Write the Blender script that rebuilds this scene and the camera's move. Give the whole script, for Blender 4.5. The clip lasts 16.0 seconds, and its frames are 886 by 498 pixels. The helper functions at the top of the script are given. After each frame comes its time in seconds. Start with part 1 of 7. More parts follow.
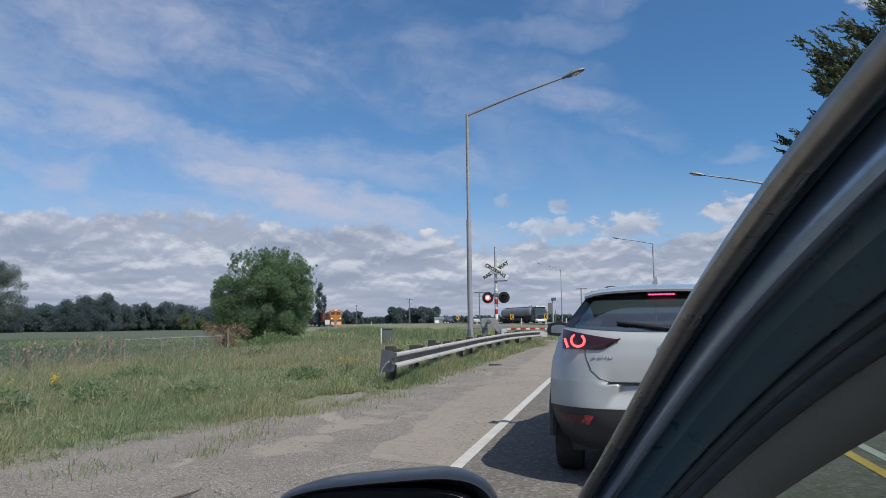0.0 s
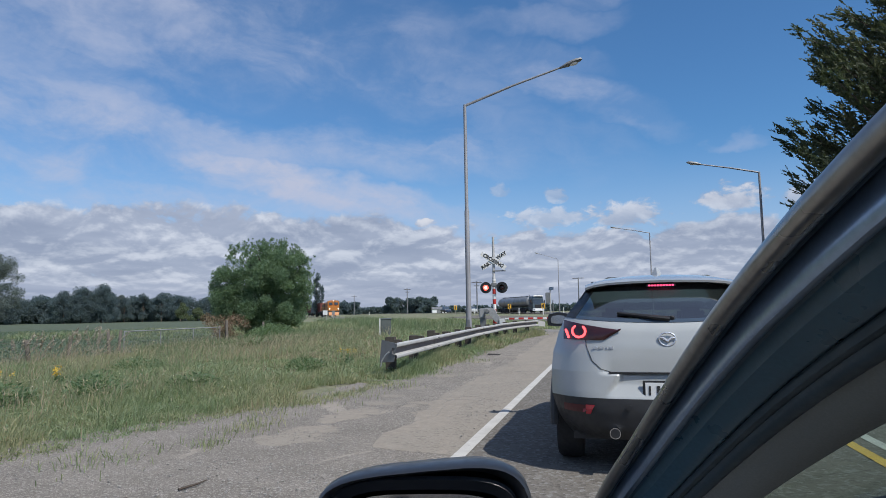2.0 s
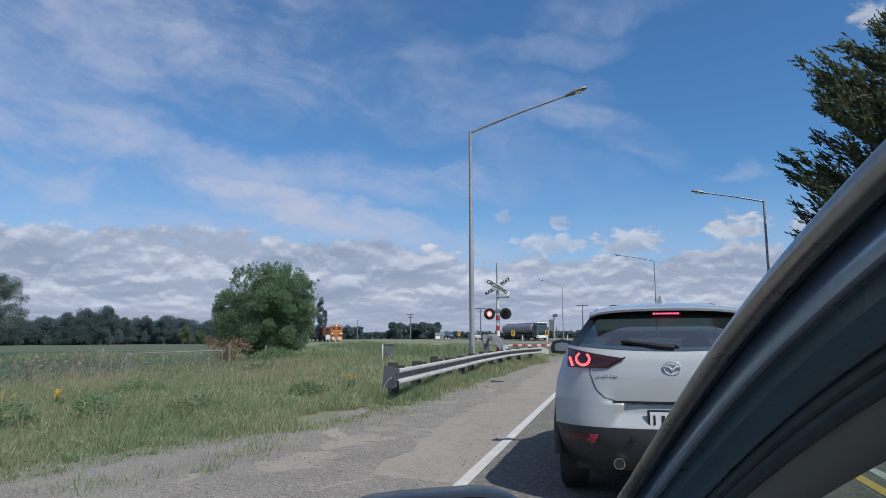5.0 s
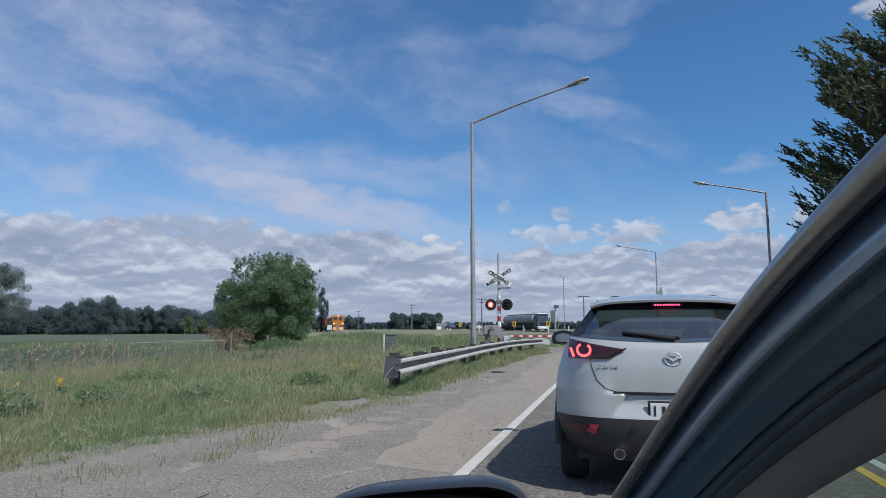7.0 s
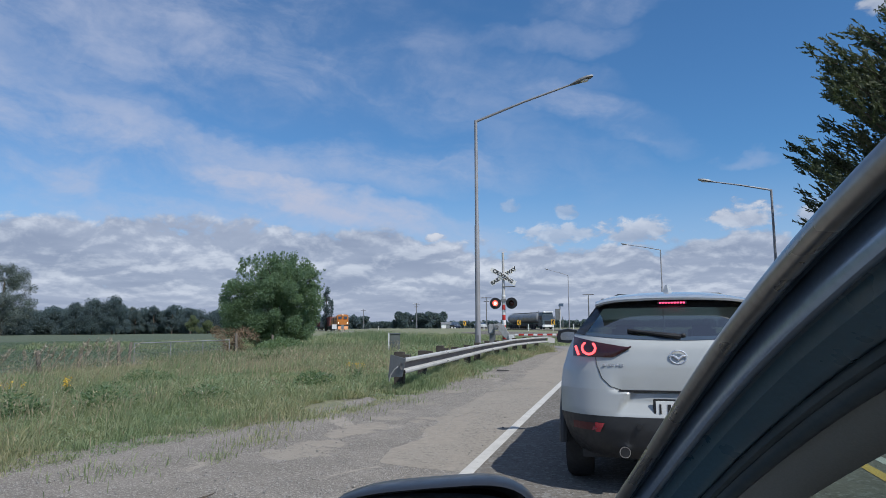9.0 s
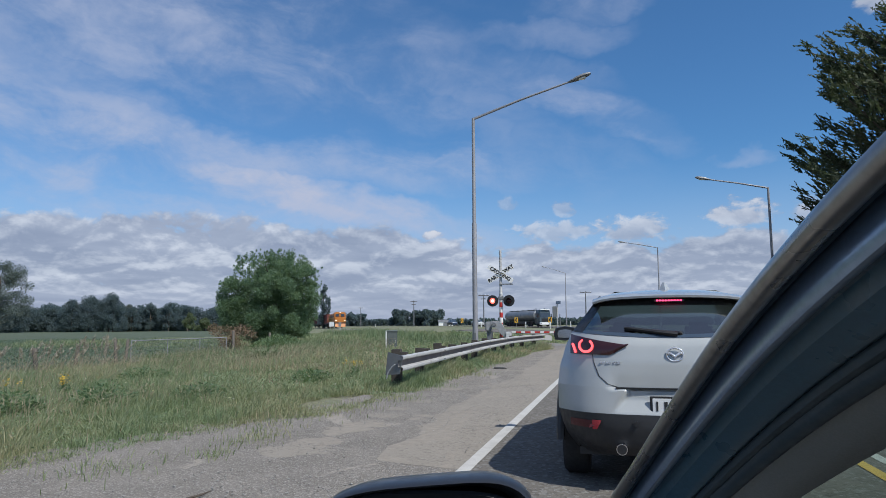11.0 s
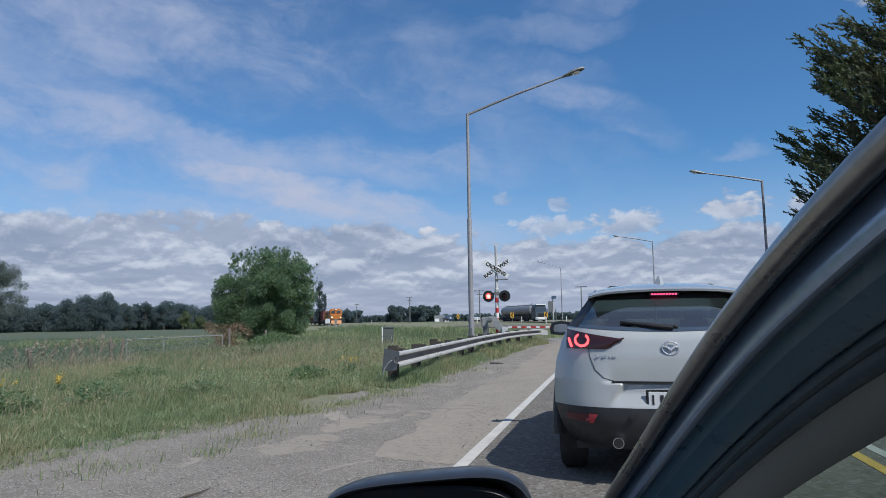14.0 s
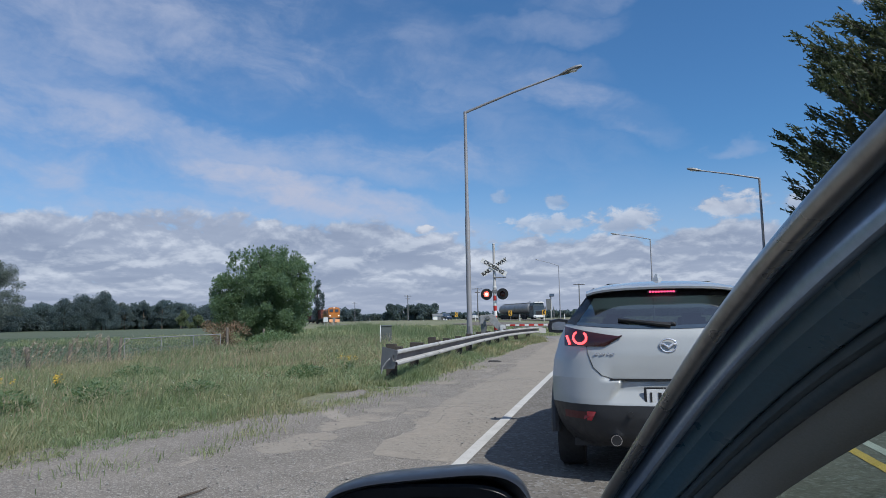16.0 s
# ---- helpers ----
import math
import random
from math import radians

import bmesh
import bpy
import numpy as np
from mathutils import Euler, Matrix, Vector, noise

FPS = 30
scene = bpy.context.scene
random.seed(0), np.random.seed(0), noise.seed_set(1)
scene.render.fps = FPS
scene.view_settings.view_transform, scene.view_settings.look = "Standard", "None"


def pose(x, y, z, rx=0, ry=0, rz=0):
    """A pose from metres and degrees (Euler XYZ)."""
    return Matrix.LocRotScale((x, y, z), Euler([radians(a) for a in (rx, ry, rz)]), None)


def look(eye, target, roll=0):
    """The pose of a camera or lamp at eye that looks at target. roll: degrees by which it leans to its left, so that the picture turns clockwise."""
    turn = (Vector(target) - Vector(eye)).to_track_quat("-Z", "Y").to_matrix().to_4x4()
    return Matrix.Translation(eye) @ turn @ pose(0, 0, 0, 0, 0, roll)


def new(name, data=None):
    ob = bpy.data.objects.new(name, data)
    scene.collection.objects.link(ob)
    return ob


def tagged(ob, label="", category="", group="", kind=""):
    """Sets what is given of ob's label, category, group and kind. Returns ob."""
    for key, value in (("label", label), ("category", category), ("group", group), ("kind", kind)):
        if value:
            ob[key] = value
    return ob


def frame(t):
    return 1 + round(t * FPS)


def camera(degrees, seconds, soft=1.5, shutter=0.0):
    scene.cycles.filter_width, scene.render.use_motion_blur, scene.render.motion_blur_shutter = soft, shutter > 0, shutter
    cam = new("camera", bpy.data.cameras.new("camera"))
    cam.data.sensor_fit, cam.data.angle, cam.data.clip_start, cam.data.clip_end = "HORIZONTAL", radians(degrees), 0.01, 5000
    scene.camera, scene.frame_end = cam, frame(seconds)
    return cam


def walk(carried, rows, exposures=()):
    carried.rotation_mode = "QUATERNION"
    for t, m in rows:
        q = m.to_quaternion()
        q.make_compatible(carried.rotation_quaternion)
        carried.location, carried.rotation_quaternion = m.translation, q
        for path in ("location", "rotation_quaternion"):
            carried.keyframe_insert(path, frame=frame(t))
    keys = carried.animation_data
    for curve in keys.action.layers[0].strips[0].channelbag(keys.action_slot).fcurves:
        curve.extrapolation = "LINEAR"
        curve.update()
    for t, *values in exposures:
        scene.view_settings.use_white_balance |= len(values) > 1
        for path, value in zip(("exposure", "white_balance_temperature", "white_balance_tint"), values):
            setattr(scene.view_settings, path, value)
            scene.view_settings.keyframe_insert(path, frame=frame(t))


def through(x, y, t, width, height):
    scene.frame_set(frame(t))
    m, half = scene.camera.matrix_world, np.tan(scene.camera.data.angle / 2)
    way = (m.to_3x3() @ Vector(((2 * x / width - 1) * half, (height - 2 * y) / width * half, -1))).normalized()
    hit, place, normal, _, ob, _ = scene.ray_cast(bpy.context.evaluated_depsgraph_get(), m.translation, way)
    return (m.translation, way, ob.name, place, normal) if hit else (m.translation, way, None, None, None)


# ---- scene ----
# ---------------- camera ----------------
cam = camera(68.0, 16.0, soft=0.88)


def aim(t, yaw, pitch, roll, dx=0.0, dy=0.0, dz=0.0):
    """A row of the path: held just outside the lowered side window."""
    return (t, pose(dx, dy, 1.28 + dz, 0, 0, yaw) @ pose(0, 0, 0, 90 + pitch, 0, 0) @ pose(0, 0, 0, 0, 0, roll))


walk(cam, [
    aim(0, 14.40, 6.40, -0.62, 0.026, 0.07, -0.015),
    aim(0.5, 17.08, 7.93, -1.07, 0.036, -0.03, 0.012),
    aim(1, 17.52, 7.00, -1.27, 0.034, -0.008, 0.006),
    aim(1.5, 15.75, 6.90, -0.93, 0.03, 0.002, 0.004),
    aim(2, 14.16, 5.52, -0.90),
    aim(2.5, 15.04, 8.07, -0.52),
    aim(3, 14.94, 7.76, -0.47),
    aim(3.5, 14.51, 7.74, -0.36),
    aim(4, 14.45, 7.79, -0.27),
    aim(6.5, 14.62, 7.29, -0.12),
    aim(7, 14.63, 6.94, -0.05),
    aim(7.5, 14.90, 6.72, -0.20),
    aim(8, 14.93, 6.86, -0.17),
    aim(8.5, 14.92, 6.89, -0.19),
    aim(9, 15.01, 6.84, -0.27),
    aim(11.5, 14.69, 6.59, -0.32),
    aim(12, 14.65, 6.57, -0.51),
    aim(12.5, 14.58, 6.58, -0.68),
    aim(13, 14.67, 6.61, -0.74),
    aim(13.5, 14.68, 6.39, -0.76),
    aim(14, 14.38, 6.26, -0.82),
    aim(14.5, 14.36, 6.29, -0.80),
    aim(15, 14.38, 6.27, -0.88),
    aim(15.5, 14.30, 6.26, -0.89),
    aim(16, 14.20, 6.10, -1.00),
], exposures=((0.0, 0.10, 6420, 10), (0.6, 0.14, 6260, 10), (2.1, 0.14, 6250, 10), (2.6, 0.11, 6120, 9), (9.0, 0.09, 6120, 9), (16.0, 0.06, 6090, 9)))

# ---------------- sky, sun ----------------
SUN_EL, SUN_AZ = 51.0, 122.0
sun_data = bpy.data.lights.new("sun", "SUN")
sun_data.energy, sun_data.angle, sun_data.color = 4.4, radians(0.53), (1.0, 0.95, 0.87)
sun = new("sun", sun_data)
sun.matrix_world = look((60 * math.sin(radians(SUN_AZ)), 60 * math.cos(radians(SUN_AZ)), 60 * math.tan(radians(SUN_EL))), (0, 0, 0))


class Nodes:
    """Short hand for wiring a node tree."""

    def __init__(self, tree):
        self.tree = tree
        self.tree.nodes.clear()

    def add(self, kind, **given):
        n = self.tree.nodes.new(kind)
        for key, value in given.items():
            if key == "op":
                n.operation = value
        return n

    def wire(self, a, b):
        self.tree.links.new(a, b)

    def put(self, socket, value):
        if isinstance(value, bpy.types.NodeSocket):
            self.wire(value, socket)
        else:
            socket.default_value = value

    def math(self, op, a, b=0.0, clamp=False):
        n = self.tree.nodes.new("ShaderNodeMath")
        n.operation, n.use_clamp = op, clamp
        self.put(n.inputs[0], a)
        self.put(n.inputs[1], b)
        return n.outputs[0]

    def noise(self, vec, scale, detail=4.0, rough=0.55, distort=0.0):
        n = self.tree.nodes.new("ShaderNodeTexNoise")
        self.put(n.inputs["Vector"], vec)
        n.inputs["Scale"].default_value, n.inputs["Detail"].default_value = scale, detail
        n.inputs["Roughness"].default_value, n.inputs["Distortion"].default_value = rough, distort
        return n.outputs[0]

    def ramp(self, fac, lo, hi, a=0.0, b=1.0, smooth=True):
        n = self.tree.nodes.new("ShaderNodeMapRange")
        n.interpolation_type = "SMOOTHSTEP" if smooth else "LINEAR"
        for i, v in enumerate((fac, lo, hi, a, b)):
            self.put(n.inputs[i], v)
        return n.outputs[0]

    def mix(self, fac, a, b, blend="MIX"):
        n = self.tree.nodes.new("ShaderNodeMix")
        n.data_type, n.blend_type = "RGBA", blend
        self.put(n.inputs[0], fac)
        self.put(n.inputs[6], a)
        self.put(n.inputs[7], b)
        return n.outputs[2]

    def combine(self, x, y, z):
        n = self.tree.nodes.new("ShaderNodeCombineXYZ")
        for i, v in enumerate((x, y, z)):
            self.put(n.inputs[i], v)
        return n.outputs[0]

    def split(self, v):
        n = self.tree.nodes.new("ShaderNodeSeparateXYZ")
        self.wire(v, n.inputs[0])
        return n.outputs


world = bpy.data.worlds.new("sky")
scene.world = world
world.use_nodes = True
N = Nodes(world.node_tree)
sky = N.add("ShaderNodeTexSky")
sky.sky_type, sky.sun_disc = "NISHITA", False
sky.sun_elevation, sky.sun_rotation = radians(SUN_EL), radians(SUN_AZ)
sky.air_density, sky.dust_density, sky.ozone_density = 1.0, 0.6, 2.2
direction = N.add("ShaderNodeTexCoord").outputs["Generated"]
dx, dy, dz = N.split(direction)
el = N.math("MULTIPLY", N.math("ARCSINE", dz), 57.2958)          # degrees above the horizon
az = N.math("MULTIPLY", N.math("ARCTAN2", dx, dy), 57.2958)      # degrees right of the road
# the wind bends every edge a little
warp_a = N.noise(N.combine(N.math("MULTIPLY", az, 0.10), N.math("MULTIPLY", el, 0.16), 3.3), 1.0, 5.0, 0.6)
warp_b = N.noise(N.combine(N.math("MULTIPLY", az, 0.10), N.math("MULTIPLY", el, 0.16), 9.7), 1.0, 5.0, 0.6)
az_w = N.math("ADD", az, N.math("MULTIPLY", N.math("SUBTRACT", warp_a, 0.5), 11.0))
el_w = N.math("ADD", el, N.math("MULTIPLY", N.math("SUBTRACT", warp_b, 0.5), 6.0))


def bank(u, v, centre_az, centre_el, half_long, half_wide, fall, weight):
    """A soft elongated bank of cloud that falls to the right by so many degrees."""
    c, s = math.cos(radians(fall)), math.sin(radians(fall))
    a, b = N.math("SUBTRACT", u, centre_az), N.math("SUBTRACT", v, centre_el)
    along_it = N.math("MULTIPLY", N.math("SUBTRACT", N.math("MULTIPLY", a, c), N.math("MULTIPLY", b, s)), 1.0 / half_long)
    over_it = N.math("MULTIPLY", N.math("ADD", N.math("MULTIPLY", a, s), N.math("MULTIPLY", b, c)), 1.0 / half_wide)
    far_out = N.math("ADD", N.math("MULTIPLY", along_it, along_it), N.math("MULTIPLY", over_it, over_it))
    return N.ramp(far_out, 2.4, 0.0, 0.0, weight * 1.15)


# thin high cirrus: combed veils and streaks that fall to the right
streak_u = N.math("ADD", N.math("MULTIPLY", az_w, 0.97), N.math("MULTIPLY", el_w, -0.22))
streak_v = N.math("ADD", N.math("MULTIPLY", az_w, 0.22), N.math("MULTIPLY", el_w, 0.97))
combed = N.noise(N.combine(N.math("MULTIPLY", streak_u, 0.045), N.math("MULTIPLY", streak_v, 0.21), 3.3), 1.0, 6.0, 0.52, 0.4)
clumped = N.noise(N.combine(N.math("MULTIPLY", az, 0.16), N.math("MULTIPLY", el, 0.26), 8.1), 1.0, 9.0, 0.62, 0.4)
mass = N.math("MULTIPLY", N.ramp(N.math("ABSOLUTE", N.math("ADD", az, 16.0)), 44.0, 75.0), 0.5)
for c_az, c_el, c_long, c_wide, c_fall, c_weight in (
        (-44.0, 26.0, 26.0, 6.5, 12.0, 0.52), (-27.0, 22.5, 18.0, 4.2, 10.0, 0.42), (-50.0, 14.5, 17.0, 4.2, 6.0, 0.78), (-30.0, 14.6, 21.0, 1.8, 4.5, 0.60),
        (-25.5, 10.7, 13.0, 1.5, 13.0, 1.0), (-41.0, 11.2, 16.0, 2.6, 6.0, 0.66), (-1.8, 18.4, 7.0, 1.5, 22.0, 0.60), (-7.5, 21.0, 6.5, 1.5, 6.0, 0.36),
        (-7.0, 24.2, 6.0, 1.1, 0.0, 0.28), (1.5, 27.0, 6.0, 1.5, -6.0, 0.40), (-10.5, 17.0, 2.2, 4.6, 8.0, 0.22), (-4.0, 14.0, 6.0, 2.0, 10.0, 0.22), (10.6, 13.2, 1.9, 0.5, 3.0, 0.35)):
    mass = N.math("MAXIMUM", mass, bank(az_w, el_w, c_az, c_el, c_long, c_wide, c_fall, c_weight))
texture = N.math("ADD", N.math("MULTIPLY", combed, 0.6), N.math("MULTIPLY", clumped, 0.4))
cirrus = N.math("MULTIPLY", mass, N.ramp(texture, 0.36, 0.64, 0.12, 1.0))
cirrus = N.math("ADD", N.math("MULTIPLY", cirrus, 0.92), N.math("MULTIPLY", N.ramp(az, 8.0, -46.0), N.ramp(texture, 0.40, 0.70, 0.0, 0.16)), True)
cirrus = N.math("MAXIMUM", cirrus, N.ramp(el, 36.0, 60.0, 0.0, 0.42))      # a thin even veil overhead, out of view, added to grey the glass reflections
# low cumulus deck: rows that close up towards the horizon, bright above and grey below
rows_up = N.math("MULTIPLY", N.math("LOGARITHM", N.math("ADD", N.math("MAXIMUM", el, -1.5), 2.2), 2.71828), 3.6)


def deck_noise(step):
    return N.noise(N.combine(N.math("MULTIPLY", az, 0.24), N.math("ADD", N.math("MULTIPLY", rows_up, 1.05), step), 4.6), 1.0, 9.0, 0.56, 0.25)


deck_n, deck_s = deck_noise(0.0), deck_noise(0.26)
edge = N.ramp(az, -2.0, -38.0, 8.3, 10.0)
deck_bias = N.ramp(N.math("SUBTRACT", N.math("ADD", N.math("MULTIPLY", el_w, 0.35), N.math("MULTIPLY", el, 0.65)), edge), -3.2, 1.6, 0.26, -0.44, False)
deck = N.ramp(N.math("ADD", deck_n, deck_bias), 0.43, 0.56)
puff_n = N.noise(N.combine(N.math("MULTIPLY", az, 0.55), N.math("MULTIPLY", el, 0.9), 6.0), 1.0, 8.0, 0.6, 0.3)
puffs = 0.0
for p_az, p_el, p_w, p_h, p_k in ((-4.2, 10.0, 1.15, 0.85, 0.55), (-9.0, 10.5, 1.05, 0.75, 0.42), (9.9, 8.8, 2.9, 1.35, 0.92), (1.8, 8.1, 3.7, 1.2, 0.85), (-5.0, 8.0, 3.9, 1.05, 0.72), (-15.7, 7.8, 1.15, 0.42, 1.0), (20.1, 23.0, 1.7, 1.2, 0.85), (16.5, 8.6, 3.0, 1.4, 0.8)):
    far_u, far_v = N.math("DIVIDE", N.math("SUBTRACT", az, p_az), p_w), N.math("DIVIDE", N.math("SUBTRACT", el, p_el), p_h)
    dist = N.math("ADD", N.math("MULTIPLY", far_u, far_u), N.math("MULTIPLY", far_v, far_v))
    puff = N.ramp(N.math("SUBTRACT", N.math("ADD", N.math("MULTIPLY", puff_n, 2.0), -0.08), N.math("MULTIPLY", dist, 0.5)), 0.40, 0.82, 0.0, p_k)
    crest = N.math("MULTIPLY", puff, N.ramp(far_v, -0.7, 0.5, 0.15, 1.0))
    deck = N.math("MAXIMUM", deck, puff)
    puffs = N.math("MAXIMUM", puffs, crest)
lit = N.ramp(N.math("SUBTRACT", deck_n, deck_s), -0.06, 0.16)
tone = N.noise(N.combine(N.math("MULTIPLY", az, 0.07), N.math("MULTIPLY", rows_up, 0.8), 5.0), 1.0, 5.0, 0.55)
cloud_white = N.mix(N.ramp(tone, 0.35, 0.66), (5.2, 5.6, 6.5, 1), (7.4, 7.65, 8.3, 1))
cloud_grey = N.mix(N.ramp(tone, 0.35, 0.65), (3.15, 3.6, 4.75, 1), (4.2, 4.65, 5.75, 1))
cloud = N.mix(lit, cloud_grey, cloud_white)
cloud = N.mix(N.ramp(el, 4.2, 0.2, 0.0, 0.80), cloud, (3.95, 4.35, 5.5, 1))
blue = N.mix(1.0, sky.outputs[0], (0.62, 0.99, 1.26, 1), "MULTIPLY")
cloud = N.mix(N.math("MULTIPLY", puffs, N.ramp(puff_n, 0.30, 0.66, 0.35, 0.95)), cloud, (7.6, 7.6, 8.0, 1))
haze = N.mix(N.ramp(el, 15.0, 1.0, 0.0, 0.75), blue, (4.6, 5.6, 7.6, 1))
col = N.mix(cirrus, haze, (5.2, 5.6, 7.0, 1))
col = N.mix(N.math("MULTIPLY", deck, 0.93), col, cloud)
back = N.add("ShaderNodeBackground")
back.inputs[1].default_value = 0.086
N.wire(col, back.inputs[0])
N.wire(back.outputs[0], N.add("ShaderNodeOutputWorld").inputs[0])

# ---------------- materials ----------------


def rgb(c):
    return (c[0], c[1], c[2], 1.0)


def surface(name, a, b, scale=3.0, rough=0.7, metal=0.0, fine=60.0, bump=0.15, depth=0.004, spots=None, spot_at=0.62, coat=0.0, spread=0.12):
    """Two-scale surface: broad drift from a to b, fine grain, optional stains."""
    m = bpy.data.materials.new(name)
    m.use_nodes = True
    n = Nodes(m.node_tree)
    where = n.add("ShaderNodeTexCoord").outputs["Object"]
    broad, grain = n.noise(where, scale, 5.0, 0.6), n.noise(where, fine, 3.0, 0.6)
    col = n.mix(n.ramp(broad, 0.32, 0.68), rgb(a), rgb(b))
    col = n.mix(n.ramp(grain, 0.25, 0.75, 0.0, 0.5), col, rgb([min(1, (a[i] + b[i]) * 0.5 * 0.72) for i in range(3)]))
    if spots:
        stain = n.noise(where, scale * 2.3, 6.0, 0.65, 0.4)
        col = n.mix(n.ramp(stain, spot_at, spot_at + 0.10, 0.0, 0.8), col, rgb(spots))
    p = n.add("ShaderNodeBsdfPrincipled")
    n.wire(col, p.inputs["Base Color"])
    n.wire(n.ramp(n.noise(where, scale * 4, 4.0), 0.3, 0.7, max(0.02, rough - spread), min(1, rough + spread)), p.inputs["Roughness"])
    p.inputs["Metallic"].default_value = metal
    p.inputs["Coat Weight"].default_value = coat
    p.inputs["Coat Roughness"].default_value = 0.06
    if bump:
        k = n.add("ShaderNodeBump")
        k.inputs["Strength"].default_value, k.inputs["Distance"].default_value = bump, depth
        n.wire(grain, k.inputs["Height"])
        n.wire(k.outputs[0], p.inputs["Normal"])
    n.wire(p.outputs[0], n.add("ShaderNodeOutputMaterial").inputs[0])
    return m


def leafy(name, a, b, c, patch=0.35, through=0.30, rough=0.55):
    """Leaves and blades: each piece takes its own tone, with drifts of colour from patch to patch."""
    m = bpy.data.materials.new(name)
    m.use_nodes = True
    n = Nodes(m.node_tree)
    geo = n.add("ShaderNodeNewGeometry")
    where = n.add("ShaderNodeTexCoord").outputs["Object"]
    drift = n.ramp(n.noise(where, patch, 6.0, 0.68), 0.38, 0.62)
    col = n.mix(geo.outputs["Random Per Island"], rgb(a), rgb(b))
    col = n.mix(n.math("MULTIPLY", drift, n.ramp(geo.outputs["Random Per Island"], 0.0, 1.0, 0.45, 1.0)), col, rgb(c))
    p = n.add("ShaderNodeBsdfPrincipled")
    n.wire(col, p.inputs["Base Color"])
    p.inputs["Roughness"].default_value = rough
    p.inputs["Specular IOR Level"].default_value = 0.3
    t = n.add("ShaderNodeBsdfTranslucent")
    n.wire(n.mix(0.5, col, rgb((min(1, b[0] * 1.5), min(1, b[1] * 1.5), b[2] * 0.8))), t.inputs[0])
    s = n.add("ShaderNodeMixShader")
    s.inputs[0].default_value = through
    n.wire(p.outputs[0], s.inputs[1])
    n.wire(t.outputs[0], s.inputs[2])
    n.wire(s.outputs[0], n.add("ShaderNodeOutputMaterial").inputs[0])
    return m


def glow(name, colour, strength):
    m = bpy.data.materials.new(name)
    m.use_nodes = True
    n = Nodes(m.node_tree)
    e = n.add("ShaderNodeEmission")
    e.inputs[0].default_value, e.inputs[1].default_value = rgb(colour), strength
    n.wire(e.outputs[0], n.add("ShaderNodeOutputMaterial").inputs[0])
    return m


def glassy(name, tint, rough=0.0, gloss=0.05):
    """Thin pane: partly clear tint, mirror gloss by Fresnel."""
    m = bpy.data.materials.new(name)
    m.use_nodes = True
    n = Nodes(m.node_tree)
    t = n.add("ShaderNodeBsdfTransparent")
    t.inputs[0].default_value = rgb(tint)
    g = n.add("ShaderNodeBsdfGlossy")
    g.inputs["Roughness"].default_value = rough
    f = n.add("ShaderNodeLayerWeight")
    slant = n.math("POWER", f.outputs["Facing"], 4.0)
    s = n.add("ShaderNodeMixShader")
    n.wire(n.math("ADD", n.math("MULTIPLY", slant, 0.85), gloss), s.inputs[0])
    n.wire(t.outputs[0], s.inputs[1])
    n.wire(g.outputs[0], s.inputs[2])
    n.wire(s.outputs[0], n.add("ShaderNodeOutputMaterial").inputs[0])
    return m


M_white_car = surface("white_car_paint", (0.385, 0.398, 0.392), (0.415, 0.427, 0.42), 2.0, 0.22, 0.0, 300, 0.02, 0.0005, coat=0.8, spread=0.05)
M_clad = surface("black_plastic_cladding", (0.022, 0.023, 0.025), (0.034, 0.035, 0.037), 6.0, 0.55, 0.0, 400, 0.2, 0.001)
M_navy = surface("dark_blue_car_paint", (0.012, 0.020, 0.045), (0.016, 0.026, 0.055), 3.0, 0.20, 0.1, 300, 0.03, 0.0004, coat=0.9, spread=0.05)
M_rubber = surface("black_rubber_seal", (0.038, 0.066, 0.086), (0.054, 0.086, 0.110), 14.0, 0.5, 0.0, 240, 0.15, 0.0006, spread=0.1)
M_frame_gloss = surface("gloss_black_door_frame", (0.040, 0.060, 0.088), (0.050, 0.073, 0.106), 2.0, 0.24, 0.0, 160, 0.0, coat=0.3, spread=0.03)
# Base lifted from dark to mid blue to carry the sky's reflection.
M_frame_blue = surface("sky_sheen_blue_door_frame", (0.27, 0.37, 0.52), (0.31, 0.42, 0.57), 2.0, 0.32, 0.80, 160, 0.0, coat=0.6, spread=0.03)
M_aperture = surface("blue_door_aperture_paint", (0.054, 0.125, 0.182), (0.072, 0.150, 0.212), 5.0, 0.36, 0.0, 220, 0.15, 0.0006, coat=0.2)
M_plume = leafy("bleached_plumes", (0.30, 0.26, 0.21), (0.46, 0.41, 0.35), (0.36, 0.31, 0.25), 1.0, 0.3, 0.8)
M_mould = surface("weathered_grey_moulding", (0.30, 0.29, 0.27), (0.36, 0.345, 0.315), 3.0, 0.34, 0.7, 120, 0.1, 0.0006, spread=0.1)
M_pole = surface("weathered_grey_lamp_steel", (0.25, 0.25, 0.265), (0.31, 0.31, 0.325), 0.5, 0.6, 0.2, 3.0, 0.0)
M_mirror_shell = surface("black_mirror_plastic", (0.016, 0.018, 0.022), (0.026, 0.028, 0.033), 8.0, 0.34, 0.0, 200, 0.06, 0.0005, spread=0.06)
M_trim_in = surface("grey_fabric_pillar_trim", (0.20, 0.215, 0.21), (0.245, 0.255, 0.245), 5.0, 0.9, 0.0, 500, 0.3, 0.001)
M_dash = surface("dark_grey_dashboard", (0.035, 0.036, 0.038), (0.05, 0.05, 0.052), 6.0, 0.6, 0.0, 300, 0.3, 0.001)
M_tyre = surface("tyre_rubber", (0.018, 0.018, 0.018), (0.032, 0.031, 0.030), 8.0, 0.85, 0.0, 90, 0.4, 0.003)
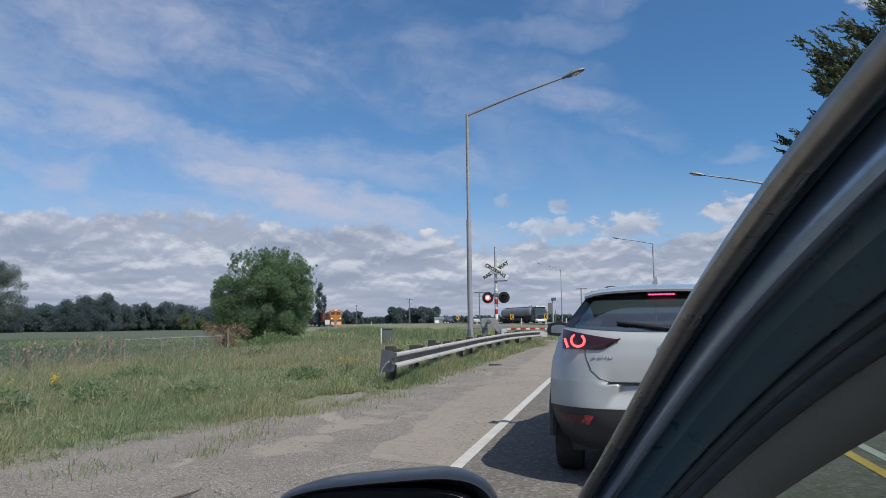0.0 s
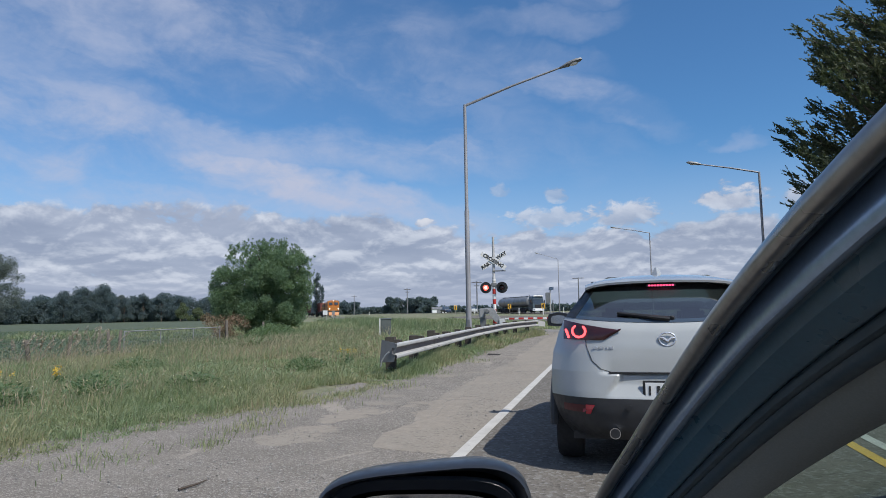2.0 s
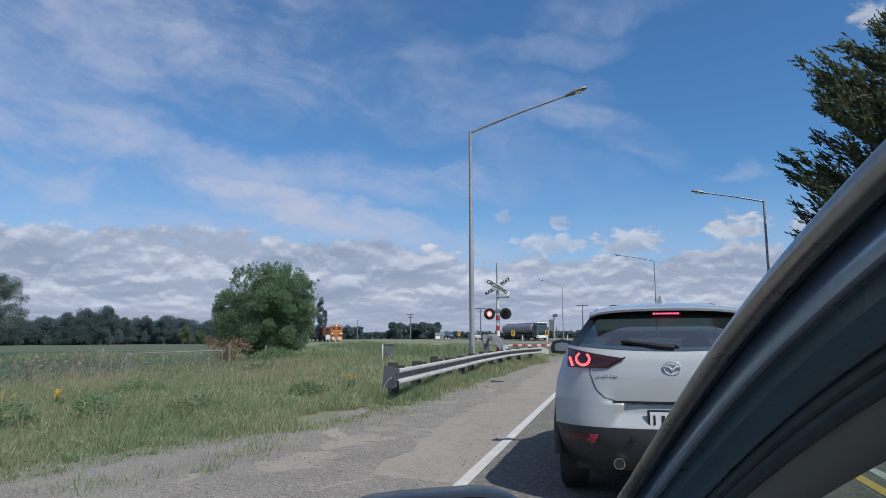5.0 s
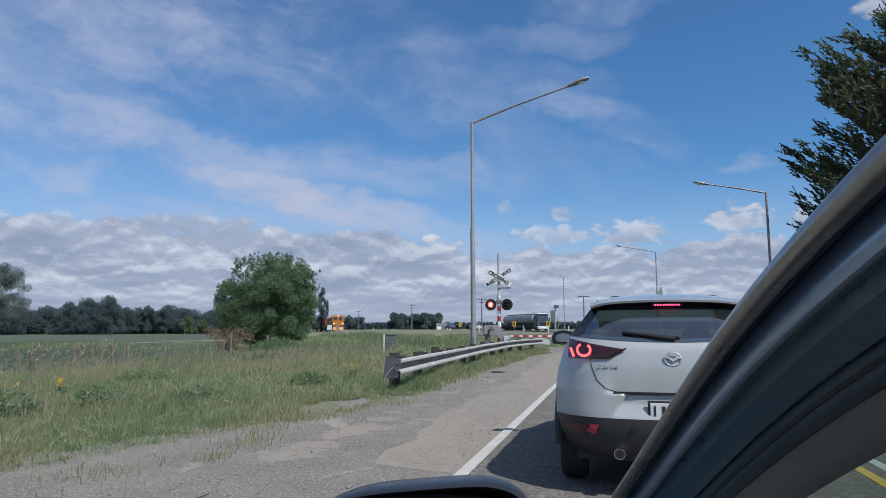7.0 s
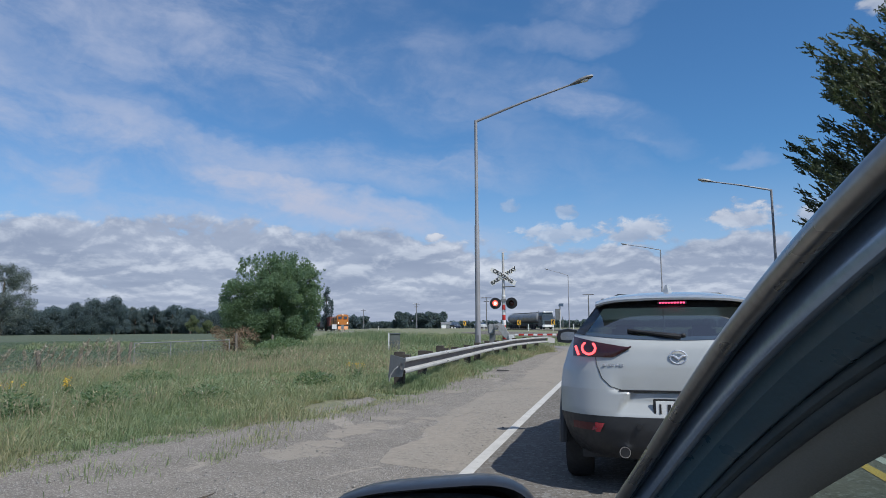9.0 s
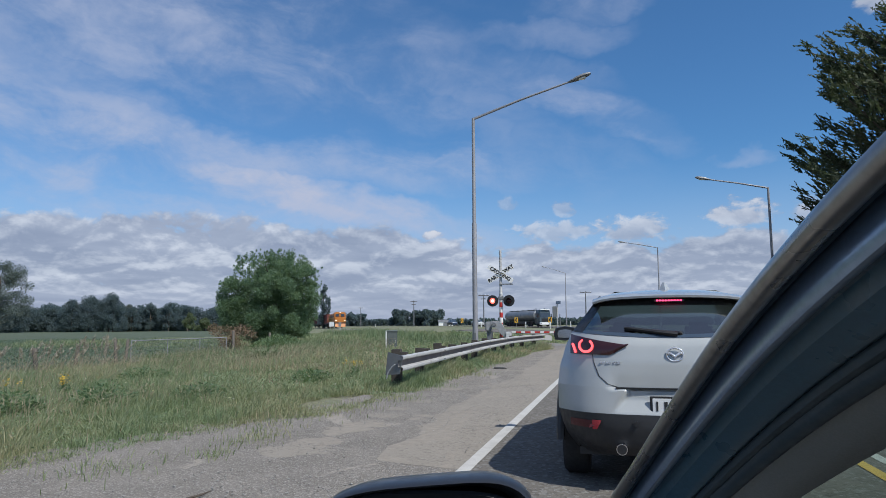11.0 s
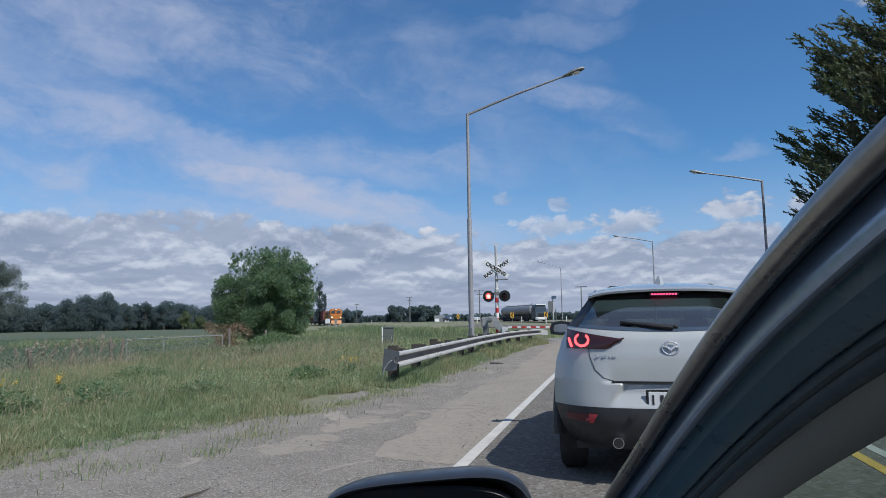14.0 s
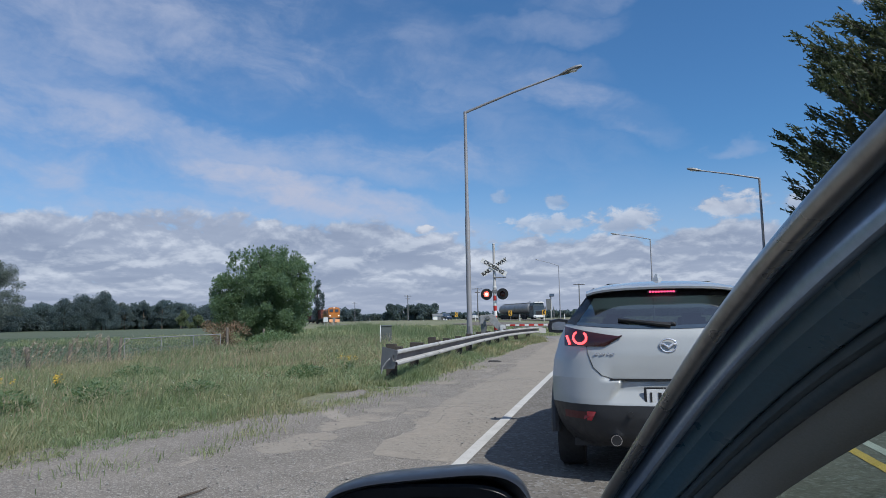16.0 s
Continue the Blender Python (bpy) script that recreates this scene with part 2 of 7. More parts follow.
M_alloy = surface("alloy_rim", (0.35, 0.36, 0.37), (0.5, 0.5, 0.51), 8.0, 0.35, 0.9, 120, 0.05, 0.0005)
M_chrome = surface("chrome", (0.62, 0.63, 0.65), (0.75, 0.75, 0.77), 8.0, 0.12, 1.0, 120, 0.02, 0.0003, spread=0.05)
M_badge = surface("bright_badge_chrome", (0.70, 0.71, 0.74), (0.80, 0.81, 0.84), 8.0, 0.28, 0.75, 120, 0.02, 0.0003, spread=0.05)
M_tint = glassy("tinted_window_glass", (0.22, 0.25, 0.235), gloss=0.26)
M_side = glassy("dark_side_glass", (0.13, 0.145, 0.15), gloss=0.05)
M_screen = glassy("windscreen_glass", (0.50, 0.64, 0.58), gloss=0.11)
M_red_lens = surface("red_tail_lens", (0.16, 0.010, 0.012), (0.22, 0.014, 0.016), 10.0, 0.15, 0.0, 140, 0.1, 0.0008, coat=0.8, spread=0.05)
M_refl_dark = surface("dark_red_reflector_plastic", (0.075, 0.010, 0.013), (0.10, 0.013, 0.016), 10.0, 0.45, 0.0, 140, 0.1, 0.0008)
M_red_bright = surface("bright_red_reflector", (0.46, 0.02, 0.035), (0.56, 0.03, 0.05), 10.0, 0.15, 0.0, 140, 0.1, 0.0008, coat=0.8, spread=0.05)
M_dark_lens = surface("smoked_tail_lens", (0.028, 0.006, 0.008), (0.045, 0.009, 0.011), 10.0, 0.16, 0.0, 140, 0.05, 0.0005, coat=0.35, spread=0.05)
M_red_glow = glow("tail_lamp_ring_light", (1.0, 0.09, 0.10), 2.6)
M_red_led = glow("brake_led_light", (1.0, 0.06, 0.16), 3.0)
M_plate = surface("plate_white", (0.62, 0.63, 0.62), (0.7, 0.7, 0.69), 12.0, 0.45, 0.0, 200, 0.05, 0.0004)
M_black = surface("black_paint", (0.012, 0.012, 0.013), (0.02, 0.02, 0.021), 7.0, 0.5, 0.0, 150, 0.1, 0.0006)
M_dark_in = surface("dark_car_interior", (0.02, 0.021, 0.022), (0.035, 0.035, 0.036), 4.0, 0.8, 0.0, 200, 0.2, 0.001)
M_galv = surface("galvanised_steel", (0.40, 0.395, 0.385), (0.52, 0.51, 0.495), 1.6, 0.58, 0.20, 45, 0.12, 0.001, spots=(0.25, 0.23, 0.20), spot_at=0.60)
M_galv_dull = surface("weathered_zinc", (0.17, 0.175, 0.18), (0.25, 0.255, 0.26), 1.6, 0.62, 0.4, 30, 0.12, 0.001, spots=(0.20, 0.18, 0.16), spot_at=0.62)
M_zinc_dark = surface("dark_zinc", (0.105, 0.098, 0.105), (0.17, 0.16, 0.165), 2.5, 0.75, 0.1, 40, 0.15, 0.001, spots=(0.22, 0.21, 0.20), spot_at=0.66)
M_white = surface("white_enamel_paint", (0.72, 0.72, 0.70), (0.80, 0.80, 0.78), 3.0, 0.45, 0.0, 80, 0.06, 0.0006, spots=(0.55, 0.53, 0.48), spot_at=0.68)
M_red = surface("signal_red_paint", (0.42, 0.025, 0.02), (0.52, 0.04, 0.03), 4.0, 0.45, 0.0, 80, 0.06, 0.0006)
M_timber = surface("weathered_post_timber", (0.10, 0.085, 0.07), (0.17, 0.15, 0.125), 6.0, 0.9, 0.0, 40, 0.5, 0.006)
M_creosote = surface("dark_treated_timber", (0.045, 0.038, 0.032), (0.085, 0.072, 0.06), 5.0, 0.9, 0.0, 40, 0.5, 0.006)
M_bark = surface("rough_bark", (0.07, 0.055, 0.042), (0.13, 0.105, 0.08), 3.0, 0.95, 0.0, 18, 0.8, 0.02)
M_orange = surface("locomotive_orange_paint", (0.46, 0.165, 0.03), (0.54, 0.20, 0.04), 0.8, 0.45, 0.0, 20, 0.05, 0.002, spots=(0.28, 0.11, 0.03), spot_at=0.64)
M_yellow = surface("warning_yellow_paint", (0.66, 0.36, 0.03), (0.74, 0.42, 0.04), 1.2, 0.45, 0.0, 30, 0.05, 0.001)
M_pale_yellow = surface("worn_pale_yellow_paint", (0.42, 0.34, 0.17), (0.52, 0.43, 0.24), 6.0, 0.8, 0.0, 40, 0.2, 0.002, spots=(0.36, 0.33, 0.27), spot_at=0.52)
M_tank = surface("brushed_tank_alloy", (0.24, 0.245, 0.25), (0.31, 0.315, 0.32), 0.8, 0.42, 0.5, 30, 0.04, 0.001)
M_blue_cab = surface("dark_blue_grey_truck_paint", (0.045, 0.065, 0.08), (0.065, 0.088, 0.10), 1.0, 0.35, 0.0, 30, 0.03, 0.001)
M_wagon = surface("dark_red_wagon_paint", (0.13, 0.035, 0.03), (0.18, 0.05, 0.04), 0.7, 0.7, 0.0, 15, 0.1, 0.003)
M_lit_lamp = glow("lit_signal_lens", (1.0, 0.10, 0.07), 3.2)
M_lit_core = glow("lit_signal_core", (1.0, 0.42, 0.34), 4.0)
M_head = glow("headlamp_light", (1.0, 0.95, 0.85), 2.2)
M_lens_off = surface("unlit_signal_lens", (0.05, 0.014, 0.014), (0.08, 0.02, 0.02), 6.0, 0.2, 0.0, 60, 0.05, 0.001)
M_silver = surface("silver_painted_casting", (0.58, 0.58, 0.58), (0.68, 0.68, 0.67), 4.0, 0.5, 0.1, 60, 0.12, 0.002, spots=(0.30, 0.28, 0.25), spot_at=0.64)
M_cast = surface("dull_grey_casting", (0.26, 0.265, 0.27), (0.36, 0.365, 0.37), 5.0, 0.55, 0.1, 60, 0.12, 0.002, spots=(0.14, 0.13, 0.12), spot_at=0.60)
M_cab_dark = surface("faded_green_grey_cabinet", (0.075, 0.090, 0.085), (0.11, 0.125, 0.118), 2.5, 0.6, 0.0, 40, 0.1, 0.001, spots=(0.15, 0.15, 0.14), spot_at=0.62)
M_pale_post = surface("bleached_marker_timber", (0.40, 0.38, 0.33), (0.50, 0.48, 0.42), 6.0, 0.85, 0.0, 60, 0.3, 0.003, spots=(0.26, 0.24, 0.20), spot_at=0.55)
M_cabinet = surface("grey_painted_cabinet", (0.15, 0.16, 0.165), (0.20, 0.21, 0.215), 2.0, 0.6, 0.0, 40, 0.1, 0.001, spots=(0.22, 0.21, 0.19), spot_at=0.62)
M_line = surface("worn_white_road_paint", (0.42, 0.40, 0.365), (0.54, 0.52, 0.48), 5.0, 0.75, 0.0, 90, 0.5, 0.004, spots=(0.30, 0.29, 0.27), spot_at=0.60)
M_line_y = surface("worn_yellow_road_paint", (0.58, 0.36, 0.07), (0.66, 0.42, 0.09), 3.0, 0.75, 0.0, 90, 0.5, 0.004, spots=(0.30, 0.22, 0.10), spot_at=0.63)
M_stone = surface("grey_gravel_stone", (0.20, 0.19, 0.175), (0.40, 0.38, 0.35), 12.0, 0.9, 0.0, 60, 0.3, 0.003)
M_ballast = surface("track_ballast", (0.17, 0.16, 0.15), (0.27, 0.25, 0.23), 1.0, 0.95, 0.0, 9, 0.9, 0.05)
M_rail = surface("rusty_rail_steel", (0.14, 0.10, 0.08), (0.22, 0.17, 0.14), 3.0, 0.55, 0.6, 40, 0.2, 0.002)
M_twig = surface("dry_twig_bark", (0.06, 0.045, 0.035), (0.10, 0.08, 0.06), 20.0, 0.9, 0.0, 120, 0.5, 0.002)

L_grass = leafy("verge_grass", (0.145, 0.212, 0.118), (0.262, 0.322, 0.182), (0.41, 0.362, 0.228), 0.34, 0.50)
L_lush = leafy("lush_bank_grass", (0.100, 0.160, 0.084), (0.175, 0.240, 0.128), (0.28, 0.290, 0.170), 0.22, 0.42)
L_dry = leafy("dry_grass_heads", (0.26, 0.22, 0.14), (0.40, 0.35, 0.24), (0.32, 0.27, 0.19), 0.5, 0.25, 0.8)
L_herb = leafy("clover_leaves", (0.125, 0.195, 0.105), (0.225, 0.305, 0.170), (0.29, 0.32, 0.19), 0.9, 0.40)
L_dock = leafy("broad_weed_leaves", (0.092, 0.155, 0.082), (0.170, 0.235, 0.130), (0.13, 0.190, 0.105), 0.8, 0.48)
L_bush = leafy("willow_leaves", (0.108, 0.172, 0.118), (0.200, 0.280, 0.182), (0.150, 0.224, 0.144), 0.6, 0.62)
L_mac = leafy("cypress_foliage", (0.042, 0.066, 0.040), (0.086, 0.112, 0.062), (0.115, 0.115, 0.068), 0.35, 0.28, 0.7)
# Far foliage: distance haze is put into the colour, paler and bluer than leaves.
L_pine = leafy("hazed_shelter_foliage", (0.110, 0.150, 0.175), (0.130, 0.172, 0.195), (0.122, 0.166, 0.178), 0.05, 0.6, 0.95)
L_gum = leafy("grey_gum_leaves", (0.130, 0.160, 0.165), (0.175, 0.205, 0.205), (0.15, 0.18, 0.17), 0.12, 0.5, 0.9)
L_light = leafy("light_willow_leaves", (0.12, 0.155, 0.085), (0.165, 0.20, 0.115), (0.14, 0.18, 0.10), 0.2, 0.45)
L_brown = leafy("reddish_dry_shrub", (0.16, 0.10, 0.065), (0.25, 0.175, 0.12), (0.14, 0.12, 0.07), 1.2, 0.2)
L_crop = leafy("low_crop_leaves", (0.130, 0.178, 0.128), (0.17, 0.218, 0.158), (0.15, 0.196, 0.142), 0.04, 0.55)
L_petal = leafy("pale_daisy_petals", (0.62, 0.60, 0.50), (0.75, 0.74, 0.66), (0.70, 0.62, 0.30), 0.8, 0.3)
L_flower = leafy("yellow_petals", (0.55, 0.36, 0.04), (0.68, 0.48, 0.07), (0.58, 0.40, 0.06), 1.0, 0.3)


def ground_material():
    m = bpy.data.materials.new("paddock_and_verge_soil")
    m.use_nodes = True
    n = Nodes(m.node_tree)
    where = n.add("ShaderNodeTexCoord").outputs["Object"]
    x, y, z = n.split(where)
    big, mid, fine = n.noise(where, 0.03, 5.0, 0.6), n.noise(where, 0.5, 5.0, 0.6), n.noise(where, 9.0, 4.0, 0.65)
    grass = n.mix(n.ramp(mid, 0.35, 0.65), rgb((0.14, 0.165, 0.085)), rgb((0.22, 0.205, 0.135)))
    rows = n.noise(n.combine(n.math("MULTIPLY", x, 0.02), n.math("MULTIPLY", y, 0.25), 0.0), 1.0, 4.0, 0.6)
    crop = n.mix(n.ramp(rows, 0.35, 0.65), rgb((0.052, 0.074, 0.046)), rgb((0.070, 0.094, 0.058)))
    crop = n.mix(n.ramp(big, 0.4, 0.7, 0.0, 0.5), crop, rgb((0.080, 0.098, 0.060)))
    away = n.ramp(n.math("ADD", n.math("MULTIPLY", x, 0.86), n.math("MULTIPLY", n.math("SUBTRACT", y, 37.0), 0.51)), -20.0, -25.0)
    col = n.mix(n.math("MULTIPLY", away, n.ramp(x, -18.0, -23.0)), grass, crop)
    col = n.mix(n.ramp(fine, 0.3, 0.7, 0.0, 0.45), col, rgb((0.085, 0.095, 0.05)))
    p = n.add("ShaderNodeBsdfPrincipled")
    n.wire(col, p.inputs["Base Color"])
    p.inputs["Roughness"].default_value = 0.95
    k = n.add("ShaderNodeBump")
    k.inputs["Strength"].default_value, k.inputs["Distance"].default_value = 0.8, 0.08
    n.wire(fine, k.inputs["Height"])
    n.wire(k.outputs[0], p.inputs["Normal"])
    n.wire(p.outputs[0], n.add("ShaderNodeOutputMaterial").inputs[0])
    return m


def gravel_material(name, base_a, base_b, sand, sand_at, fleck, fine=70.0, depth=0.012):
    """Chip seal or loose gravel: flecks of pale and dark stone, with sandy patches swept over it."""
    m = bpy.data.materials.new(name)
    m.use_nodes = True
    n = Nodes(m.node_tree)
    where = n.add("ShaderNodeTexCoord").outputs["Object"]
    x, y, z = n.split(where)
    mid, grain = n.noise(where, 1.3, 5.0, 0.62, 0.3), n.noise(where, fine, 2.0, 0.6)
    v = n.tree.nodes.new("ShaderNodeTexVoronoi")
    v.inputs["Scale"].default_value = fine * 0.55
    n.wire(where, v.inputs["Vector"])
    tone = n.split(v.outputs["Color"])[0]
    col = n.mix(n.ramp(mid, 0.35, 0.65), rgb(base_a), rgb(base_b))
    col = n.mix(n.ramp(tone, 0.70, 0.95, 0.0, 0.7), col, rgb(fleck))
    col = n.mix(n.ramp(tone, 0.24, 0.04, 0.0, 0.55), col, rgb([c * 0.5 for c in base_a]))
    long = n.noise(n.combine(n.math("MULTIPLY", x, 1.3), n.math("MULTIPLY", y, 0.42), 2.0), 1.0, 6.0, 0.62, 0.6)
    swept = n.ramp(long, sand_at, sand_at + 0.05)
    worn = n.math("MULTIPLY", swept, n.ramp(tone, 0.62, 0.9, 0.9, 0.45))
    col = n.mix(worn, col, n.mix(n.ramp(n.noise(where, 9.0, 6.0, 0.7), 0.3, 0.7), rgb([c * 1.08 for c in sand]), rgb([c * 0.80 for c in sand])))
    col = n.mix(n.ramp(grain, 0.30, 0.70, 0.0, 0.35), col, rgb([c * 0.6 for c in sand]))
    p = n.add("ShaderNodeBsdfPrincipled")
    n.wire(col, p.inputs["Base Color"])
    p.inputs["Roughness"].default_value = 0.92
    p.inputs["Specular IOR Level"].default_value = 0.25
    k = n.add("ShaderNodeBump")
    n.wire(n.ramp(swept, 0.0, 1.0, 0.9, 0.2), k.inputs["Strength"])
    k.inputs["Distance"].default_value = depth
    n.wire(n.math("ADD", v.outputs["Distance"], grain), k.inputs["Height"])
    n.wire(k.outputs[0], p.inputs["Normal"])
    n.wire(p.outputs[0], n.add("ShaderNodeOutputMaterial").inputs[0])
    return m


M_ground = ground_material()
M_asphalt = gravel_material("worn_chip_seal_asphalt", (0.125, 0.113, 0.098), (0.150, 0.136, 0.118), (0.19, 0.168, 0.14), 0.66, (0.24, 0.235, 0.22), 60.0, 0.006)
M_edge_seal = gravel_material("sandy_sealed_road_edge", (0.248, 0.220, 0.184), (0.264, 0.235, 0.197), (0.288, 0.253, 0.210), 0.5, (0.28, 0.255, 0.22), 60.0, 0.003)
M_gravel = gravel_material("loose_gravel_shoulder", (0.196, 0.176, 0.152), (0.246, 0.222, 0.192), (0.320, 0.282, 0.236), 0.60, (0.44, 0.41, 0.37), 140.0, 0.010)

# ---------------- building blocks ----------------


def thing(name, label, category, at=None, group="", kind=""):
    ob = new(name)
    ob.empty_display_size = 0.2
    ob.matrix_basis = at if at is not None else Matrix()
    return tagged(ob, label, category, group, kind)


def part(name, bm, material, parent=None, label="", smooth=False, at=None):
    """Links a bmesh as ONE mesh object, under a thing or a part."""
    me = bpy.data.meshes.new(name)
    bmesh.ops.recalc_face_normals(bm, faces=bm.faces)
    if smooth:
        for f in bm.faces:
            f.smooth = True
    bm.to_mesh(me)
    bm.free()
    me.materials.append(material)
    if smooth:
        me.set_sharp_from_angle(angle=radians(40))
    ob = new(name, me)
    ob.parent = parent
    if at is not None:
        ob.matrix_basis = at
    return tagged(ob, label)


def raw(name, verts, faces, material, parent=None, label="", smooth=False):
    """A mesh object straight from arrays (triangles or quads)."""
    me = bpy.data.meshes.new(name)
    verts, faces = np.asarray(verts, np.float32), np.asarray(faces, np.int32)
    me.vertices.add(len(verts))
    me.vertices.foreach_set("co", verts.ravel())
    k = faces.shape[1]
    me.loops.add(faces.size)
    me.loops.foreach_set("vertex_index", faces.ravel())
    me.polygons.add(len(faces))
    me.polygons.foreach_set("loop_start", np.arange(0, faces.size, k, dtype=np.int32))
    me.update(calc_edges=True)
    if smooth:
        me.polygons.foreach_set("use_smooth", np.ones(len(faces), bool))
    me.materials.append(material)
    ob = new(name, me)
    ob.parent = parent
    return tagged(ob, label)


def box(bm, x0, x1, y0, y1, z0, z1, bevel=0.0, m=None):
    r = bmesh.ops.create_cube(bm, size=1.0)
    mat = Matrix.Translation(((x0 + x1) / 2, (y0 + y1) / 2, (z0 + z1) / 2)) @ Matrix.Diagonal((x1 - x0, y1 - y0, z1 - z0, 1))
    bmesh.ops.transform(bm, matrix=(m @ mat) if m is not None else mat, verts=r["verts"])
    if bevel:
        edges = {e for v in r["verts"] for e in v.link_edges}
        bmesh.ops.bevel(bm, geom=list(edges), offset=bevel, segments=2, affect="EDGES")
    return bm


def rod(bm, a, b, r0, r1=None, n=10, caps=True):
    """A tapered round bar from a to b."""
    a, b = Vector(a), Vector(b)
    r1 = r0 if r1 is None else r1
    d = b - a
    r = bmesh.ops.create_cone(bm, cap_ends=caps, segments=n, radius1=r0, radius2=r1, depth=d.length)
    m = Matrix.Translation((a + b) / 2) @ d.to_track_quat("Z", "Y").to_matrix().to_4x4()
    bmesh.ops.transform(bm, matrix=m, verts=r["verts"])
    return bm


def tube(bm, pts, radii, n=8, cap=True):
    """A bent tube through points."""
    pts = [Vector(p) for p in pts]
    if not hasattr(radii, "__len__"):
        radii = [radii] * len(pts)
    rings = []
    for i, p in enumerate(pts):
        d = (pts[min(i + 1, len(pts) - 1)] - pts[max(i - 1, 0)]).normalized()
        q = d.to_track_quat("Z", "Y")
        rings.append([bm.verts.new(p + q @ Vector((radii[i] * math.cos(6.28319 * k / n), radii[i] * math.sin(6.28319 * k / n), 0))) for k in range(n)])
    for a, b in zip(rings, rings[1:]):
        for k in range(n):
            bm.faces.new((a[k], a[(k + 1) % n], b[(k + 1) % n], b[k]))
    if cap:
        bm.faces.new(rings[0][::-1])
        bm.faces.new(rings[-1])
    return bm


def loft(bm, rings, closed=True, caps=True):
    """Skin through rings of equal count."""
    vs = [[bm.verts.new(p) for p in r] for r in rings]
    n = len(vs[0])
    for a, b in zip(vs, vs[1:]):
        for k in range(n if closed else n - 1):
            bm.faces.new((a[k], a[(k + 1) % n], b[(k + 1) % n], b[k]))
    if caps and closed:
        bm.faces.new(vs[0][::-1])
        bm.faces.new(vs[-1])
    return bm


def lathe(bm, profile, n=24, m=None):
    """Turns (radius, height) pairs round z."""
    rings = [[bm.verts.new((r * math.cos(6.28319 * k / n), r * math.sin(6.28319 * k / n), h)) for k in range(n)] for r, h in profile]
    for a, b in zip(rings, rings[1:]):
        for k in range(n):
            bm.faces.new((a[k], a[(k + 1) % n], b[(k + 1) % n], b[k]))
    bm.faces.new(rings[0][::-1])
    bm.faces.new(rings[-1])
    if m is not None:
        bmesh.ops.transform(bm, matrix=m, verts=[v for r in rings for v in r])
    return bm


def smooth01(v):
    v = np.clip(v, 0.0, 1.0)
    return v * v * (3 - 2 * v)


def ground_z(x, y):
    """Height of the land: level at the road, lower in the paddock, rising slightly to the railway and highway."""
    x, y = np.asarray(x, float), np.asarray(y, float)
    u = x * 0.86 + (y - 37.0) * 0.51
    low = -0.42 * smooth01((-u - 12) / 12) * smooth01((-x - 7.0) / 9)
    rise = 0.62 * smooth01((y - 42.0) / 105.0) * smooth01((u + 16) / 14) + 0.42 * smooth01((u - 8.0) / 14) * smooth01((y - 50.0) / 40.0)
    right = -0.15 * smooth01((x - 9.0) / 6)
    return low + rise + right


def gz(x, y):
    return float(ground_z(x, y))


RAIL_DIR = Vector((0.51, -0.86, 0)).normalized()

# ---------------- ground, road, railway bed ----------------


def spaced(near, step, far, growth):
    out, s, v = list(np.arange(0, near, step)), step, near
    while v < far:
        out.append(v)
        s *= growth
        v += s
    return np.array(out + [far])


gx = np.concatenate([-spaced(40, 1.0, 3500, 1.22)[:0:-1], spaced(24, 1.0, 3500, 1.25)])
gy = np.concatenate([-spaced(10, 2.0, 3500, 1.4)[:0:-1], spaced(70, 1.0, 4500, 1.16)])
GX, GY = np.meshgrid(gx, gy)
GZ = ground_z(GX, GY) - 0.03
near_road = smooth01((GX + 5.6) / 1.2) * smooth01((9.0 - GX) / 1.5)
GZ -= 0.05 * near_road
gi = np.arange(GX.size).reshape(GX.shape)
ground = raw("ground", np.stack([GX.ravel(), GY.ravel(), GZ.ravel()], 1),
             np.stack([gi[:-1, :-1].ravel(), gi[:-1, 1:].ravel(), gi[1:, 1:].ravel(), gi[1:, :-1].ravel()], 1), M_ground, smooth=True)
tagged(ground, "flat green paddocks and grassy roadside land", "ground", kind="structure")


def strip(name, left, right, y0, y1, lift, material, label, category, step=0.5, across=6, thick=0.0):
    """A strip of surface along the road between two edge functions of y."""
    ys = np.arange(y0, y1 + step * 0.5, step)
    V = []
    for y in ys:
        a, b = left(y), right(y)
        for k in range(across + 1):
            x = a + (b - a) * k / across
            V.append((x, y, gz(x, y) + lift))
    n = across + 1
    Fc = [(j * n + k, j * n + k + 1, (j + 1) * n + k + 1, (j + 1) * n + k) for j in range(len(ys) - 1) for k in range(across)]
    return tagged(raw(name, V, Fc, material, smooth=True), label, category, kind="structure")


def ragged(base, amp, seed, scale=0.6):
    return lambda y: base(y) + amp * (noise.noise((seed, y * scale, 0.0)) + 0.5 * noise.noise((seed, y * scale * 3.1, 4.0)) + 0.3 * noise.noise((seed, y * scale * 9.0, 9.0)))


def verge_edge(y):
    """Where grass takes over from gravel, left of the road."""
    return float(np.interp(y, (3.0, 5.0, 6.9, 7.7, 8.7, 10.4, 13.0, 15.5, 21.0, 35.0), (-5.60, -5.45, -5.15, -4.85, -4.52, -4.15, -4.22, -4.10, -3.90, -3.95)))


def seal_edge(y):
    return float(np.interp(y, (6.0, 8.0, 9.7, 12.5, 17.0, 30.0), (-2.34, -2.38, -2.56, -2.62, -2.50, -3.0)))


verge = ragged(verge_edge, 0.26, 2.0, 0.6)
seal_ragged = ragged(seal_edge, 0.13, 7.0, 1.1)


